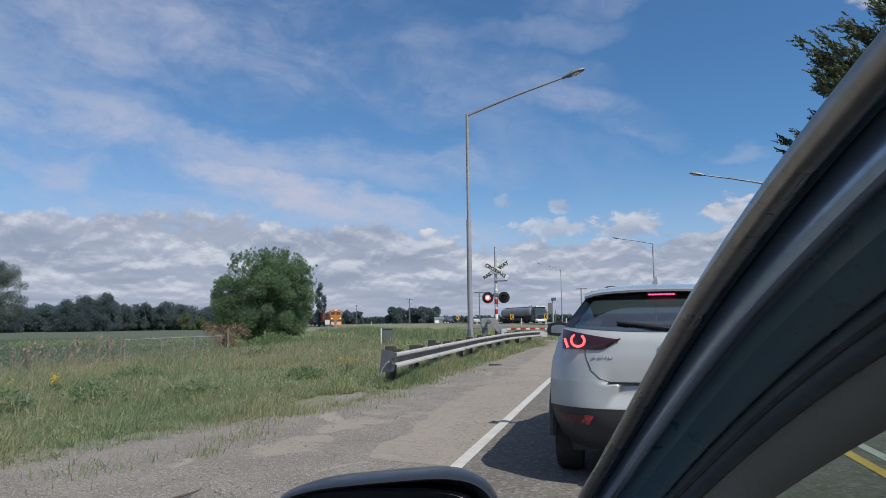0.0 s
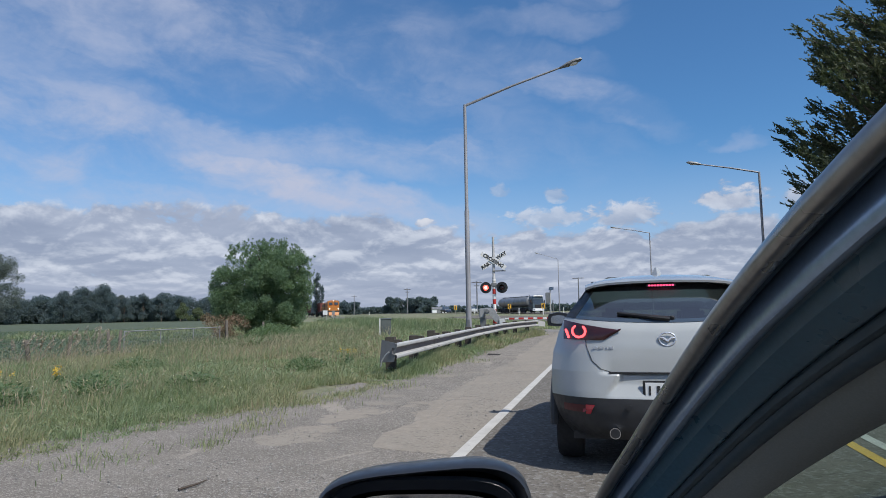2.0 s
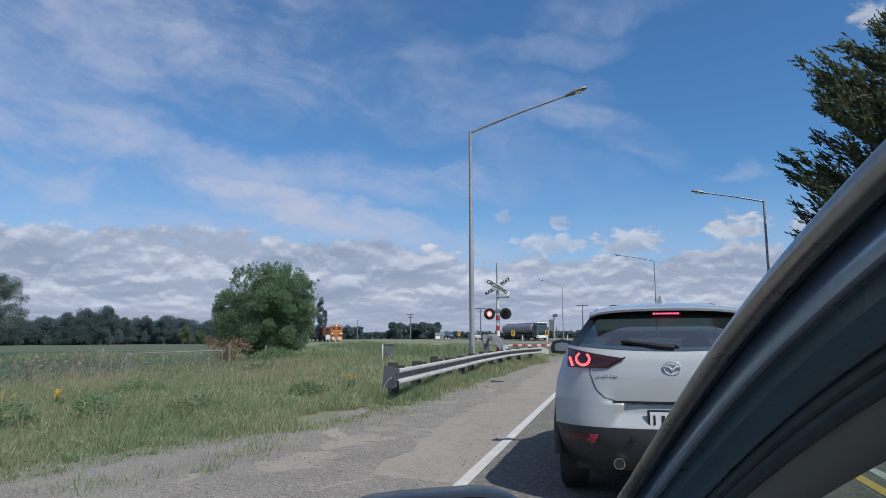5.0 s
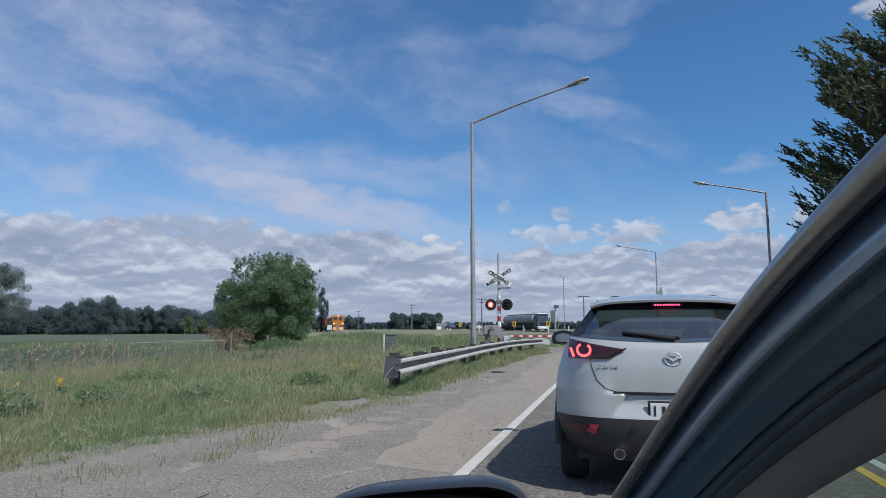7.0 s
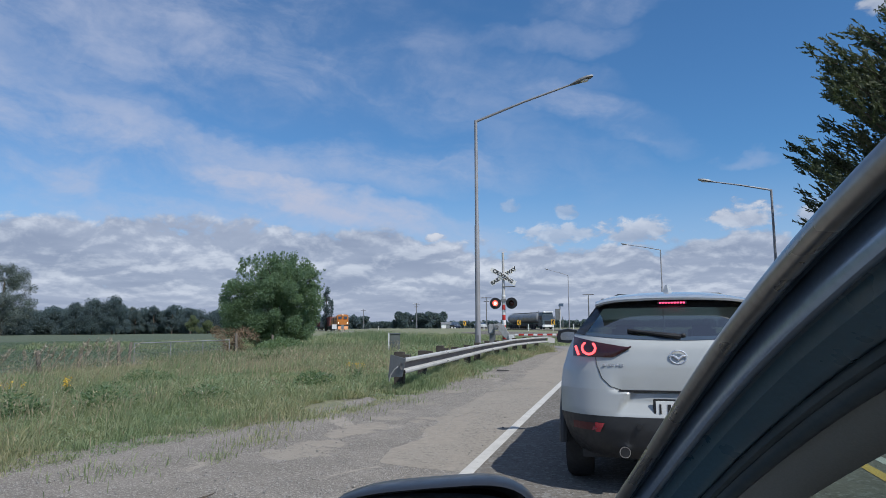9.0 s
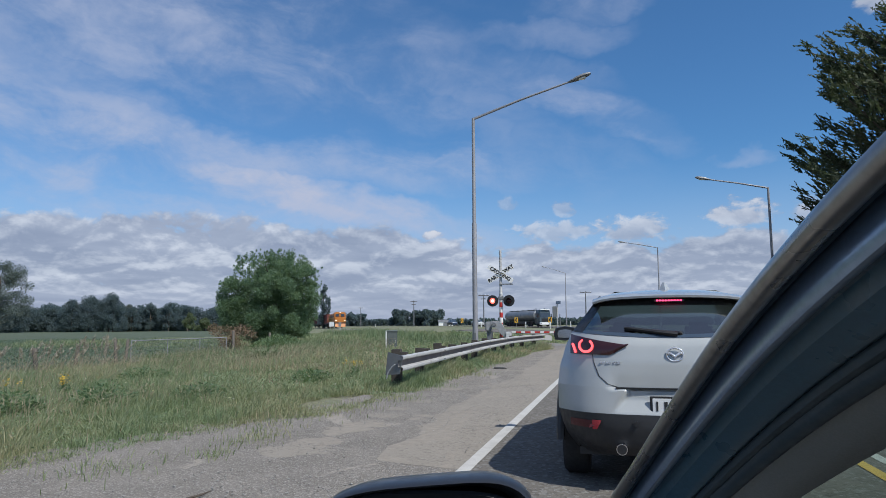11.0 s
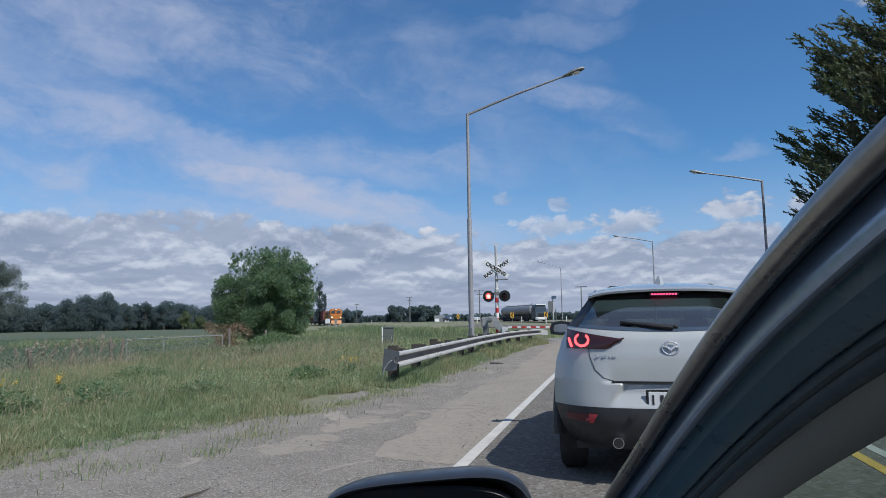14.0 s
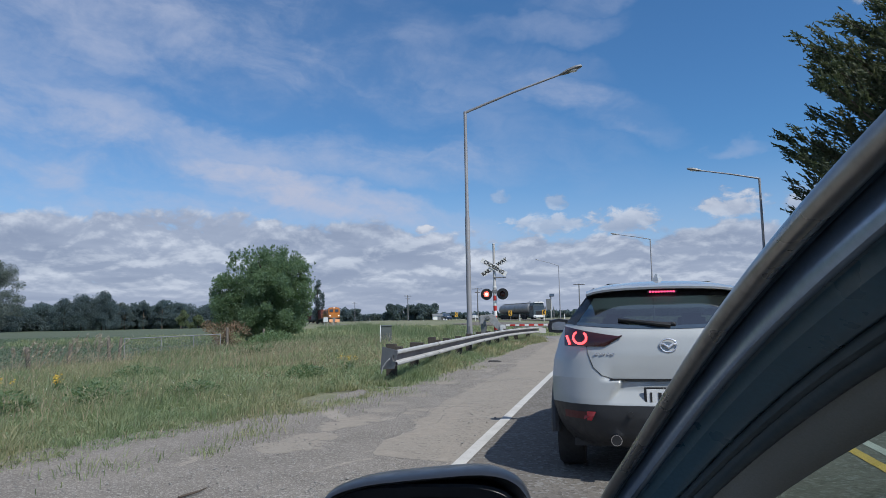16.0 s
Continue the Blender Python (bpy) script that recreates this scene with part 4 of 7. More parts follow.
def crossover():
    car = thing("crossover_car", "white compact crossover car with brake lights on, stopped on the road", "car", pose(0.41, 5.24, 0))
    zl = lambda a, b, n: [a + (b - a) * k / n for k in range(n + 1)]
    full = lambda s: (lambda z: s * along(WIDE, z))
    tail_patch("rear_cladding", zl(0.28, 0.605, 8), full(-1), full(1), 36, 0.004, M_clad, car, "black plastic lower bumper cladding")
    tail_patch("rear_bumper", zl(0.60, 0.801, 16), full(-1), full(1), 90, 0.0, M_white_car, car, "white rear bumper with a number plate recess")
    tail_patch("tailgate", zl(0.80, 1.185, 14), full(-1), full(1), 44, 0.0, M_white_car, car, "white tailgate")
    bm = bmesh.new()
    box(bm, -0.44, 0.44, 0.042, 0.10, 0.791, 0.803, 0.002)
    part("tailgate_lip", bm, M_black, car, "dark gap under the tailgate")
    for s in (-1, 1):
        tail_line("panel_gap", [(s * 0.615, 1.06), (s * 0.60, 0.98), (s * 0.565, 0.885), (s * 0.50, 0.825), (s * 0.42, 0.80)], 0.007, 0.0, M_black, car)
        # lamp: smoked cover, red end, lit ring
        lamp = bmesh.new()
        grid = []
        xs = [0.338 + 0.456 * k / 16 for k in range(17)]
        for x in xs:
            hi = 1.162 - 0.046 * (0.82 - x) / 0.485
            lo = 1.038 + (0.075 * max(0.0, (0.47 - x) / 0.135) if x < 0.47 else 0.0) + 0.012 * (0.82 - x)
            grid.append([lamp.verts.new((s * x, rear_y(x, z) - 0.012 - 0.010 * math.sin(3.14159 * k / 4), lift(x, z))) for k, z in enumerate(zl(lo, max(hi, lo + 0.01), 4))])
        for a, b in zip(grid, grid[1:]):
            for k in range(4):
                lamp.faces.new((a[k], a[k + 1], b[k + 1], b[k]))
        lamp = part("tail_lamp", lamp, M_dark_lens, car, "wraparound smoked red tail lamp, lit", True)
        bm = bmesh.new()
        tube(bm, [(s * (0.664 + 0.053 * math.cos(a)), rear_y(0.664 + 0.053 * math.cos(a), 1.094 + 0.046 * math.sin(a)) - 0.026, lift(0.69, 1.094) + 0.046 * math.sin(a)) for a in [k * 6.28319 / 36 + 2.30 for k in range(30)]], 0.0098, 8)
        part("light_ring", bm, M_red_glow, lamp, "glowing red ring light", True)
        tail_line("light_bar", [(s * 0.748, 1.050), (s * 0.772, 1.098)], 0.022, 0.028, M_red_glow, lamp, "glowing red side bar")
        bm = bmesh.new()
        grid = [[bm.verts.new((s * x, rear_y(x, z) - 0.012, z)) for x in zl(0.60 + (z - 0.49) * -0.3, 0.80, 4)] for z in (0.49, 0.52, 0.548)]
        grid[0][0].co.x += s * 0.05
        for a, b in zip(grid, grid[1:]):
            for k in range(4):
                bm.faces.new((a[k], a[k + 1], b[k + 1], b[k]))
        refl = part("reflector", bm, M_refl_dark, car, "dark red bumper reflector")
        bm = bmesh.new()
        grid = [[bm.verts.new((s * x, rear_y(x, z) - 0.018, z)) for x in zl(0.555 + (0.553 - z) * 0.5, 0.625, 3)] for z in (0.482, 0.52, 0.553)]
        for a, b in zip(grid, grid[1:]):
            for k in range(3):
                bm.faces.new((a[k], a[k + 1], b[k + 1], b[k]))
        part("reflector_lens", bm, M_red_bright, refl, "bright red reflecting square")
        bm = bmesh.new()
        lathe(bm, [(0.030, 0), (0.042, 0), (0.045, 0.01), (0.045, 0.12), (0.030, 0.12)], 20, pose(s * 0.41, 0.01, 0.345, -90, 0, 0))
        pipe = part("exhaust_tip", bm, M_chrome, car, "round chrome exhaust tip", True)
        bm = bmesh.new()
        lathe(bm, [(0.0, 0), (0.036, 0), (0.036, 0.01), (0.0, 0.01)], 16, pose(s * 0.41, 0.007, 0.345, -90, 0, 0))
        part("pipe_bore", bm, M_black, pipe)
    bm = bmesh.new()
    lathe(bm, [(0.0, 0.0), (0.022, 0.0), (0.022, 0.008), (0.0, 0.008)], 12, pose(-0.30, -0.004, 0.54, 90, 0, 0))
    part("parking_sensor", bm, M_black, car)
    # rear window with black surround, wiper, spoiler with brake light
    tail_patch("rear_window", zl(1.195, 1.44, 8), lambda z: -(along(WIDE, z) - 0.07), lambda z: along(WIDE, z) - 0.07, 24, 0.002, M_tint, car, "dark tinted rear window")
    for s in (-1, 1):
        tail_patch("window_surround", zl(1.18, 1.445, 8), lambda z: s * (along(WIDE, z) - 0.085), lambda z: s * (along(WIDE, z) + 0.0), 8, 0.006, M_black, car, "black window surround")
    tail_patch("window_head", zl(1.435, 1.498, 3), lambda z: -along(WIDE, z), lambda z: along(WIDE, z), 24, 0.007, M_black, car, "black band above the rear window")
    tail_patch("window_foot", zl(1.178, 1.205, 2), lambda z: -0.72, lambda z: 0.72, 24, 0.004, M_frame_gloss, car)
    bm = bmesh.new()
    sp = []
    for k in range(17):
        s = -1 + k / 8
        x = s * 0.61
        b = 0.06 * s * s
        d = 0.022 * s * s + 0.025 * s ** 8
        sp.append([(x, 0.345 + b * 1.3, 1.496 - d), (x, 0.34 + b * 1.3, 1.513 - d), (x, 0.44 + b, 1.540 - d), (x, 0.60, 1.560 - d * 1.5), (x, 0.78, 1.579 - d * 1.8), (x, 0.78, 1.50 - d * 1.6), (x, 0.46 + b, 1.492 - d)])
    loft(bm, sp)
    part("roof_spoiler", bm, M_white_car, car, "white roof spoiler", True)
    bm = bmesh.new()
    lamp_bar = part("high_brake_light", box(bm, -0.115, 0.115, 0.415, 0.47, 1.463, 1.485, 0.004), M_dark_lens, car, "high-level brake light, lit")
    for k in range(9):
        bm = bmesh.new()
        box(bm, -0.101 + k * 0.0229, -0.085 + k * 0.0229, 0.408, 0.417, 1.467, 1.481, 0.003)
        part("brake_led", bm, M_red_led, lamp_bar)
    bm = bmesh.new()
    tube(bm, [(0.03, rear_y(0.06, 1.21) - 0.03, 1.205), (-0.08, rear_y(0.1, 1.22) - 0.04, 1.218), (-0.36, rear_y(0.36, 1.25) - 0.03, 1.255)], [0.020, 0.017, 0.009], 8)
    tube(bm, [(0.02, rear_y(0.05, 1.20) - 0.02, 1.195), (-0.36, rear_y(0.40, 1.24) - 0.018, 1.238)], [0.012, 0.008], 6)
    lathe(bm, [(0.0, 0.0), (0.020, 0.0), (0.017, 0.02), (0.0, 0.024)], 14, pose(0.05, rear_y(0, 1.21) - 0.002, 1.212, 120, 0, 0))
    part("rear_wiper", bm, M_black, car, "black rear wiper", True)
    bm = bmesh.new()
    loft(bm, [[(-0.055, 0.88, 1.56), (0, 0.78, 1.56), (0.055, 0.88, 1.56), (0, 1.04, 1.56)], [(-0.036, 0.90, 1.605), (0, 0.85, 1.605), (0.036, 0.90, 1.605), (0, 1.0, 1.605)], [(-0.013, 0.94, 1.652), (0, 0.925, 1.652), (0.013, 0.94, 1.652), (0, 0.97, 1.652)]])
    part("roof_antenna", bm, M_white_car, car, "white shark-fin antenna", True)
    for s in (-1, 1):
        part("roof_rail", tube(bmesh.new(), [(s * 0.545, 0.74, 1.490), (s * 0.555, 0.84, 1.515), (s * 0.555, 1.5, 1.530), (s * 0.54, 2.1, 1.49)], [0.012, 0.020, 0.020, 0.012], 8), M_black, car, "black roof rail", True)
    # badges as plain shapes
    bm = bmesh.new()
    tube(bm, [(0.060 * math.cos(a), rear_y(0, 1.05) - 0.010, 1.052 + 0.049 * math.sin(a)) for a in [k * 6.28319 / 28 for k in range(29)]], 0.0065, 8, False)
    tube(bm, [(-0.062, rear_y(0, 1.05) - 0.010, 1.066), (-0.03, rear_y(0, 1.05) - 0.012, 1.060), (0.0, rear_y(0, 1.05) - 0.014, 1.036), (0.03, rear_y(0, 1.05) - 0.012, 1.060), (0.062, rear_y(0, 1.05) - 0.010, 1.066)], [0.004, 0.010, 0.012, 0.010, 0.004], 8)
    part("badge", bm, M_badge, car, "oval chrome badge", True)
    for k, (x, w) in enumerate(((-0.535, 0.036), (-0.488, 0.036), (-0.448, 0.012), (-0.415, 0.030))):
        bm = bmesh.new()
        y = rear_y(x, 0.985) - 0.004
        box(bm, x - w / 2, x + w / 2, y - 0.003, y + 0.004, 0.977, 0.995, 0.002)
        part("badge_bar", bm, M_badge, car)
    bm = bmesh.new()
    box(bm, -0.195, 0.195, 0.018, 0.034, 0.598, 0.742, 0.004)
    plate = part("number_plate", bm, M_black, car, "white number plate in a black frame")
    bm = bmesh.new()
    box(bm, -0.178, 0.178, 0.013, 0.020, 0.612, 0.728, 0.002)
    part("plate_face", bm, M_plate, plate)
    for k in range(6):
        bm = bmesh.new()
        x = -0.152 + k * 0.058
        box(bm, x, x + 0.014 + 0.010 * (k % 3), 0.009, 0.014, 0.635, 0.705)
        part("plate_bar", bm, M_black, plate)
    # shell from the tail to the nose
    K, S = 16, 22
    top_z = ((0.0, 1.53), (0.7, 1.570), (1.6, 1.585), (2.2, 1.54), (2.55, 1.41), (3.15, 1.03), (3.6, 0.97), (4.0, 0.86), (4.2, 0.70), (4.275, 0.60))
    nose = ((0.0, 1.0), (3.3, 1.0), (3.8, 0.95), (4.1, 0.80), (4.275, 0.62))
    rings = []
    for j in range(S + 1):
        s = j / S
        ring = []
        for k in range(K + 1):
            z0 = 0.28 + (1.53 - 0.28) * k / K
            y = (along(REAR, z0) + 0.35) * (1 - s) + 4.275 * s
            zt = along(top_z, y)
            z = 0.28 + (zt - 0.28) * k / K
            w = along(WIDE, z if zt > 1.3 else z * 0.95 + 0.02) * along(nose, y)
            if zt < 1.3:
                w = min(w, along(nose, y) * (0.885 - 0.10 * max(0, (k / K - 0.75)) * 4))
            ring.append((w, y, z))
        rings.append(ring)
    skin, screen = bmesh.new(), bmesh.new()
    side_pane = {-1: bmesh.new(), 1: bmesh.new()}
    for side in (-1, 1):
        for j in range(S):
            for k in range(K):
                q = [rings[j][k], rings[j + 1][k], rings[j + 1][k + 1], rings[j][k + 1]]
                zc, yc = sum(p[2] for p in q) / 4, sum(p[1] for p in q) / 4
                target = side_pane[side] if zc > 1.14 and zc < along(top_z, yc) - 0.13 and yc < 2.75 and j not in (0, 1, 2, 3, 10, 11) else skin
                target.faces.new([target.verts.new((side * x, y, z)) for x, y, z in q])
    for j in range(S):
        a, b = rings[j][K], rings[j + 1][K]
        yc = (a[1] + b[1]) / 2
        target = screen if 2.3 < yc < 3.1 else skin
        target.faces.new([target.verts.new(p) for p in ((-a[0], a[1], a[2]), (a[0], a[1], a[2]), (b[0], b[1], b[2]), (-b[0], b[1], b[2]))])
    last = rings[-1]
    for k in range(K):
        skin.faces.new([skin.verts.new(p) for p in ((-last[k][0], last[k][1], last[k][2]), (last[k][0], last[k][1], last[k][2]), (last[k + 1][0], last[k + 1][1], last[k + 1][2]), (-last[k + 1][0], last[k + 1][1], last[k + 1][2]))])
    for b in (skin, screen, side_pane[-1], side_pane[1]):
        bmesh.ops.remove_doubles(b, verts=b.verts, dist=0.0008)
    part("body", skin, M_white_car, car, "white body shell", True)
    part("windscreen", screen, M_screen, car, "clear windscreen", True)
    for s in (-1, 1):
        part("side_window", side_pane[s], M_side, car, "dark tinted side window", True)
    bm = bmesh.new()
    box(bm, -0.74, 0.74, 0.35, 4.0, 0.24, 0.30)
    part("underbody", bm, M_clad, car)
    for s in (-1, 1):
        bm = bmesh.new()
        box(bm, s * 0.90 - 0.012, s * 0.90 + 0.012, 1.2, 3.0, 0.26, 0.46, 0.01)
        part("sill_cladding", bm, M_clad, car)
        for y in (0.83, 3.40):
            bm = bmesh.new()
            tube(bm, [(s * 0.898, y + 0.40 * math.cos(a), 0.335 + 0.40 * math.sin(a)) for a in [k * 3.14159 / 16 for k in range(17)]], 0.036, 8)
            part("wheel_arch", bm, M_clad, car, "black plastic wheel arch", True)
            tyre_wheel(car, s * 0.785, y, 0.335, 0.215)
        # door mirror
        bm = bmesh.new()
        prof = [(-0.10, -0.06), (-0.11, 0.0), (-0.09, 0.055), (0.0, 0.075), (0.09, 0.06), (0.10, 0.0), (0.09, -0.06), (0.0, -0.07)]
        loft(bm, [[(x * f, y, z * f) for x, z in prof] for y, f in ((0.0, 0.93), (0.01, 1.0), (0.07, 0.95), (0.12, 0.65), (0.135, 0.2))])
        rod(bm, (-s * 0.06, 0.05, -0.06), (-s * 0.20, 0.05, -0.12), 0.03, 0.035, 8)
        m = part("door_mirror", bm, M_mirror_shell, car, "black door mirror", True, at=pose(s * 1.02, 2.75, 1.175, 4, 0, -s * 8) @ Matrix.Diagonal((1.20, 1.20, 1.20, 1)))
        bm = bmesh.new()
        loft(bm, [[(x * 0.68, -0.004, z * 0.60) for x, z in prof], [(x * 0.68, 0.002, z * 0.60) for x, z in prof]])
        part("mirror_glass", bm, M_chrome, m, "silvered mirror glass")
        bm = bmesh.new()
        box(bm, s * 0.42 - 0.12, s * 0.42 + 0.12, 4.12, 4.24, 0.66, 0.74, 0.02)
        part("headlight", bm, M_chrome, car)
    for x, y, h in ((-0.37, 1.95, 1.28), (0.37, 1.95, 1.28)):
        bm = bmesh.new()
        box(bm, x - 0.23, x + 0.23, y, y + 0.5, 0.42, 0.62, 0.05)
        box(bm, x - 0.22, x + 0.22, y - 0.18, y + 0.02, 0.58, 1.10, 0.06)
        box(bm, x - 0.13, x + 0.13, y - 0.18, y - 0.08, 1.12, 1.30, 0.04)
        part("front_seat", bm, M_dark_in, car)
    bm = bmesh.new()
    box(bm, -0.62, 0.62, 1.05, 1.20, 0.45, 1.08, 0.06)
    for x in (-0.42, 0.0, 0.42):
        box(bm, x - 0.12, x + 0.12, 1.02, 1.12, 1.08, 1.22, 0.03)
    part("rear_seat", bm, M_dark_in, car)
    bm = bmesh.new()
    box(bm, -0.70, 0.70, 2.75, 3.1, 0.75, 1.0, 0.05)
    part("dashboard", bm, M_dash, car)
    bm = bmesh.new()
    box(bm, -0.66, 0.66, 0.42, 2.7, 0.30, 0.36)
    box(bm, -0.42, 0.42, 0.85, 2.1, 1.485, 1.495)
    part("cabin_lining", bm, M_dark_in, car)
    return car


crossover()

# ---------------- guard rail ----------------
RAIL_PATH = [(-4.14, 12.45, 0.69), (-4.25, 15.0, 0.70), (-4.42, 18.5, 0.71), (-4.62, 23.5, 0.73), (-4.62, 29.5, 0.76), (-4.3, 32.8, 0.78), (-3.80, 35.4, 0.79)]


def on_rail(y):
    ys = [p[1] for p in RAIL_PATH]
    return float(np.interp(y, ys, [p[0] for p in RAIL_PATH])), float(np.interp(y, ys, [p[2] for p in RAIL_PATH]))


def guard_rail():
    rail = thing("guard_rail", "galvanised corrugated steel guard rail on timber posts beside the road", "guard rail", pose(-4.4, 12.4, 0))
    off = Vector((4.4, -12.4, 0))
    section = [(-0.01, 0.0), (0.022, -0.008), (0.036, -0.028), (0.036, -0.066), (0.022, -0.082), (-0.062, -0.098), (-0.068, -0.155), (-0.062, -0.212), (0.022, -0.228), (0.036, -0.244), (0.036, -0.282), (0.022, -0.302), (-0.01, -0.310)]
    back = [(x - 0.006, z) for x, z in reversed(section)]
    bolt_mesh = None
    cuts = [12.45, 16.3, 20.2, 24.1, 28.0, 31.8, 35.4]
    for a, b in zip(cuts, cuts[1:]):
        ys = np.linspace(a - 0.02, b + 0.14, 9)
        rings = []
        for y in ys:
            x, zt = on_rail(min(y, 35.4))
            lap = 0.007 * (1 if int(cuts.index(a)) % 2 else 0)
            rings.append([off + Vector((x + lap + dx, y, zt + dz)) for dx, dz in section + back])
        beam = part("beam", loft(bmesh.new(), rings), M_galv, rail, "zinc-grey corrugated steel beam with a darker trough")
        beam.data.materials.append(M_zinc_dark)
        for f in beam.data.polygons:
            mid = f.center - off
            x, zt = on_rail(min(mid.y, 35.4))
            if -0.215 < mid.z - zt < -0.096 and mid.x - x < 0.020:
                f.material_index = 1
        for k in range(4):
            for dz in (-0.055, -0.255):
                x, zt = on_rail(b)
                if bolt_mesh is None:
                    first = part("bolt", lathe(bmesh.new(), [(0.0, 0.0), (0.016, 0.0), (0.012, 0.014), (0.0, 0.016)], 8), M_galv_dull, rail)
                    bolt_mesh = first.data
                else:
                    first = new("bolt", bolt_mesh)
                    first.parent = rail
                first.matrix_basis = Matrix.Translation(off + Vector((x + 0.034, b + 0.02 + 0.03 * k, zt + dz))) @ pose(0, 0, 0, 0, 90, 0)
    y = 13.2
    k = 0
    while y < 35:
        x, zt = on_rail(y)
        rnd = random.Random(k)
        bm = bmesh.new()
        box(bm, -0.10, 0.10, -0.075, 0.075, -zt - 0.1, (0.055 if y < 19 else 0.01) + rnd.uniform(-0.02, 0.05), 0.008)
        part("post", bm, M_creosote, rail, "dark weathered timber post", at=Matrix.Translation(off + Vector((x - 0.32, y, zt))) @ pose(0, 0, 0, rnd.uniform(-2, 2), rnd.uniform(-2, 2), 0))
        bm = bmesh.new()
        box(bm, -0.075, 0.065, -0.07, 0.07, -0.33, (0.03 if y < 19 else -0.03) + rnd.uniform(0, 0.03), 0.006)
        part("blockout", bm, M_creosote, rail, "timber spacer block", at=Matrix.Translation(off + Vector((x - 0.15, y, zt))))
        y += 1.95
        k += 1
    # folded end terminal: a plate turned back from the beam, with its cable
    x, zt = on_rail(12.45)
    bm = bmesh.new()
    flap = [(0.040, 0.00, -0.005), (-0.035, 0.024, -0.36), (-0.375, 0.135, -0.39), (-0.32, 0.117, 0.065)]
    loft(bm, [[(x + a, 12.43 + b, zt + c) for a, b, c in flap], [(x + a, 12.445 + b, zt + c) for a, b, c in flap]])
    bmesh.ops.translate(bm, verts=bm.verts, vec=off)
    part("end_plate", bm, M_galv_dull, rail, "folded dull steel end plate")
    bm = tube(bmesh.new(), [off + Vector(p) for p in ((x - 0.33, 12.50, zt - 0.46), (x - 0.29, 12.48, zt - 0.33), (x - 0.20, 12.45, zt - 0.22), (x - 0.13, 12.44, zt - 0.17))], 0.013, 8)
    part("anchor_cable", bm, M_galv, rail, "short steel anchor cable", smooth=True)
    # flared far end
    x, zt = on_rail(35.4)
    bm = bmesh.new()
    loft(bm, [[off + Vector((x + a * 0 + 0.03, 35.5, zt)), off + Vector((x + 0.03, 35.5, zt - 0.31)), off + Vector((x + 0.02, 35.5, zt - 0.31)), off + Vector((x + 0.02, 35.5, zt))] for a in (0,)] +
             [[off + Vector((x + 0.32, 36.2, zt - 0.10)), off + Vector((x + 0.32, 36.2, zt - 0.36)), off + Vector((x + 0.31, 36.2, zt - 0.36)), off + Vector((x + 0.31, 36.2, zt - 0.10))]])
    part("end_wing", bm, M_galv, rail)
    return rail


guard_rail()

# ---------------- street lamps ----------------


def street_lamp(x, y, height, reach, rise, turn, label, base=0.0):
    """Tapered steel column with one outreach arm; turn is the arm's heading in degrees from +x."""
    lamp = thing("street_lamp", label, "street lamp", pose(x, y, base, 0, 0, turn), group="street lamps along the road")
    bm = bmesh.new()
    lathe(bm, [(0.115, -0.1), (0.112, 0.8), (0.095, 1.6), (0.090, height * 0.55), (0.070, height * 0.56), (0.060, height)], 16)
    column = part("column", bm, M_pole, lamp, "tapered galvanised steel column", smooth=True)
    bm = bmesh.new()
    lathe(bm, [(0.17, 0.0), (0.17, 0.03), (0.12, 0.05), (0.12, 0.0)], 16)
    part("base_flange", bm, M_galv_dull, lamp)
    bm = bmesh.new()
    box(bm, -0.05, 0.05, -0.118, -0.108, 0.6, 1.0, 0.004)
    part("access_cover", bm, M_galv_dull, lamp)
    bm = bmesh.new()
    tube(bm, [(0, 0, height - 0.12), (0.05, 0, height - 0.02), (reach * 0.5, 0, height + rise * 0.52), (reach, 0, height + rise)], [0.055, 0.05, 0.042, 0.034], 10)
    part("arm", bm, M_pole, lamp, "slender outreach arm", smooth=True)
    bm = bmesh.new()
    slope = rise / reach
    rings = []
    for s, w, t, b in ((-0.10, 0.05, 0.03, -0.03), (0.05, 0.09, 0.05, -0.04), (0.20, 0.15, 0.08, -0.05), (0.50, 0.17, 0.085, -0.04), (0.68, 0.12, 0.06, -0.02), (0.74, 0.05, 0.03, 0.0)):
        px, pz = reach + s, height + rise + slope * s
        rings.append([(px, -w, pz), (px, -w * 0.7, pz + t), (px, w * 0.7, pz + t), (px, w, pz), (px, w * 0.7, pz + b), (px, -w * 0.7, pz + b)])
    head = part("lantern", loft(bm, rings), M_galv_dull, lamp, "grey cobra-head lantern", smooth=True)
    bm = bmesh.new()
    lathe(bm, [(0.02, -0.085), (0.10, -0.07), (0.13, -0.03), (0.13, 0.0)], 14, Matrix.Translation((reach + 0.38, 0, height + rise + slope * 0.38)) @ Matrix.Diagonal((1.5, 0.95, 1, 1)))
    part("lens", bm, M_white, head, "milky lens bowl", smooth=True)
    return lamp


street_lamp(-5.15, 24.2, 9.25, 3.75, 1.15, 2, "tall galvanised street lamp with a long arm, behind the guard rail")
street_lamp(8.2, 38.7, 8.7, 3.0, 0.60, 182, "galvanised street lamp with its arm over the road, beyond the conifer")
street_lamp(4.55, 76.0, 9.3, 3.5, 0.70, 176, "galvanised street lamp standing beyond the level crossing", gz(4.5, 76) )
street_lamp(-8.8, 119.3, 9.6, 3.4, 1.0, 192, "galvanised street lamp at the highway junction", gz(-8.8, 119))

# ---------------- level crossing signal and half barrier ----------------
SX, SY = -5.75, 33.4
GROUND_S = gz(SX, SY)


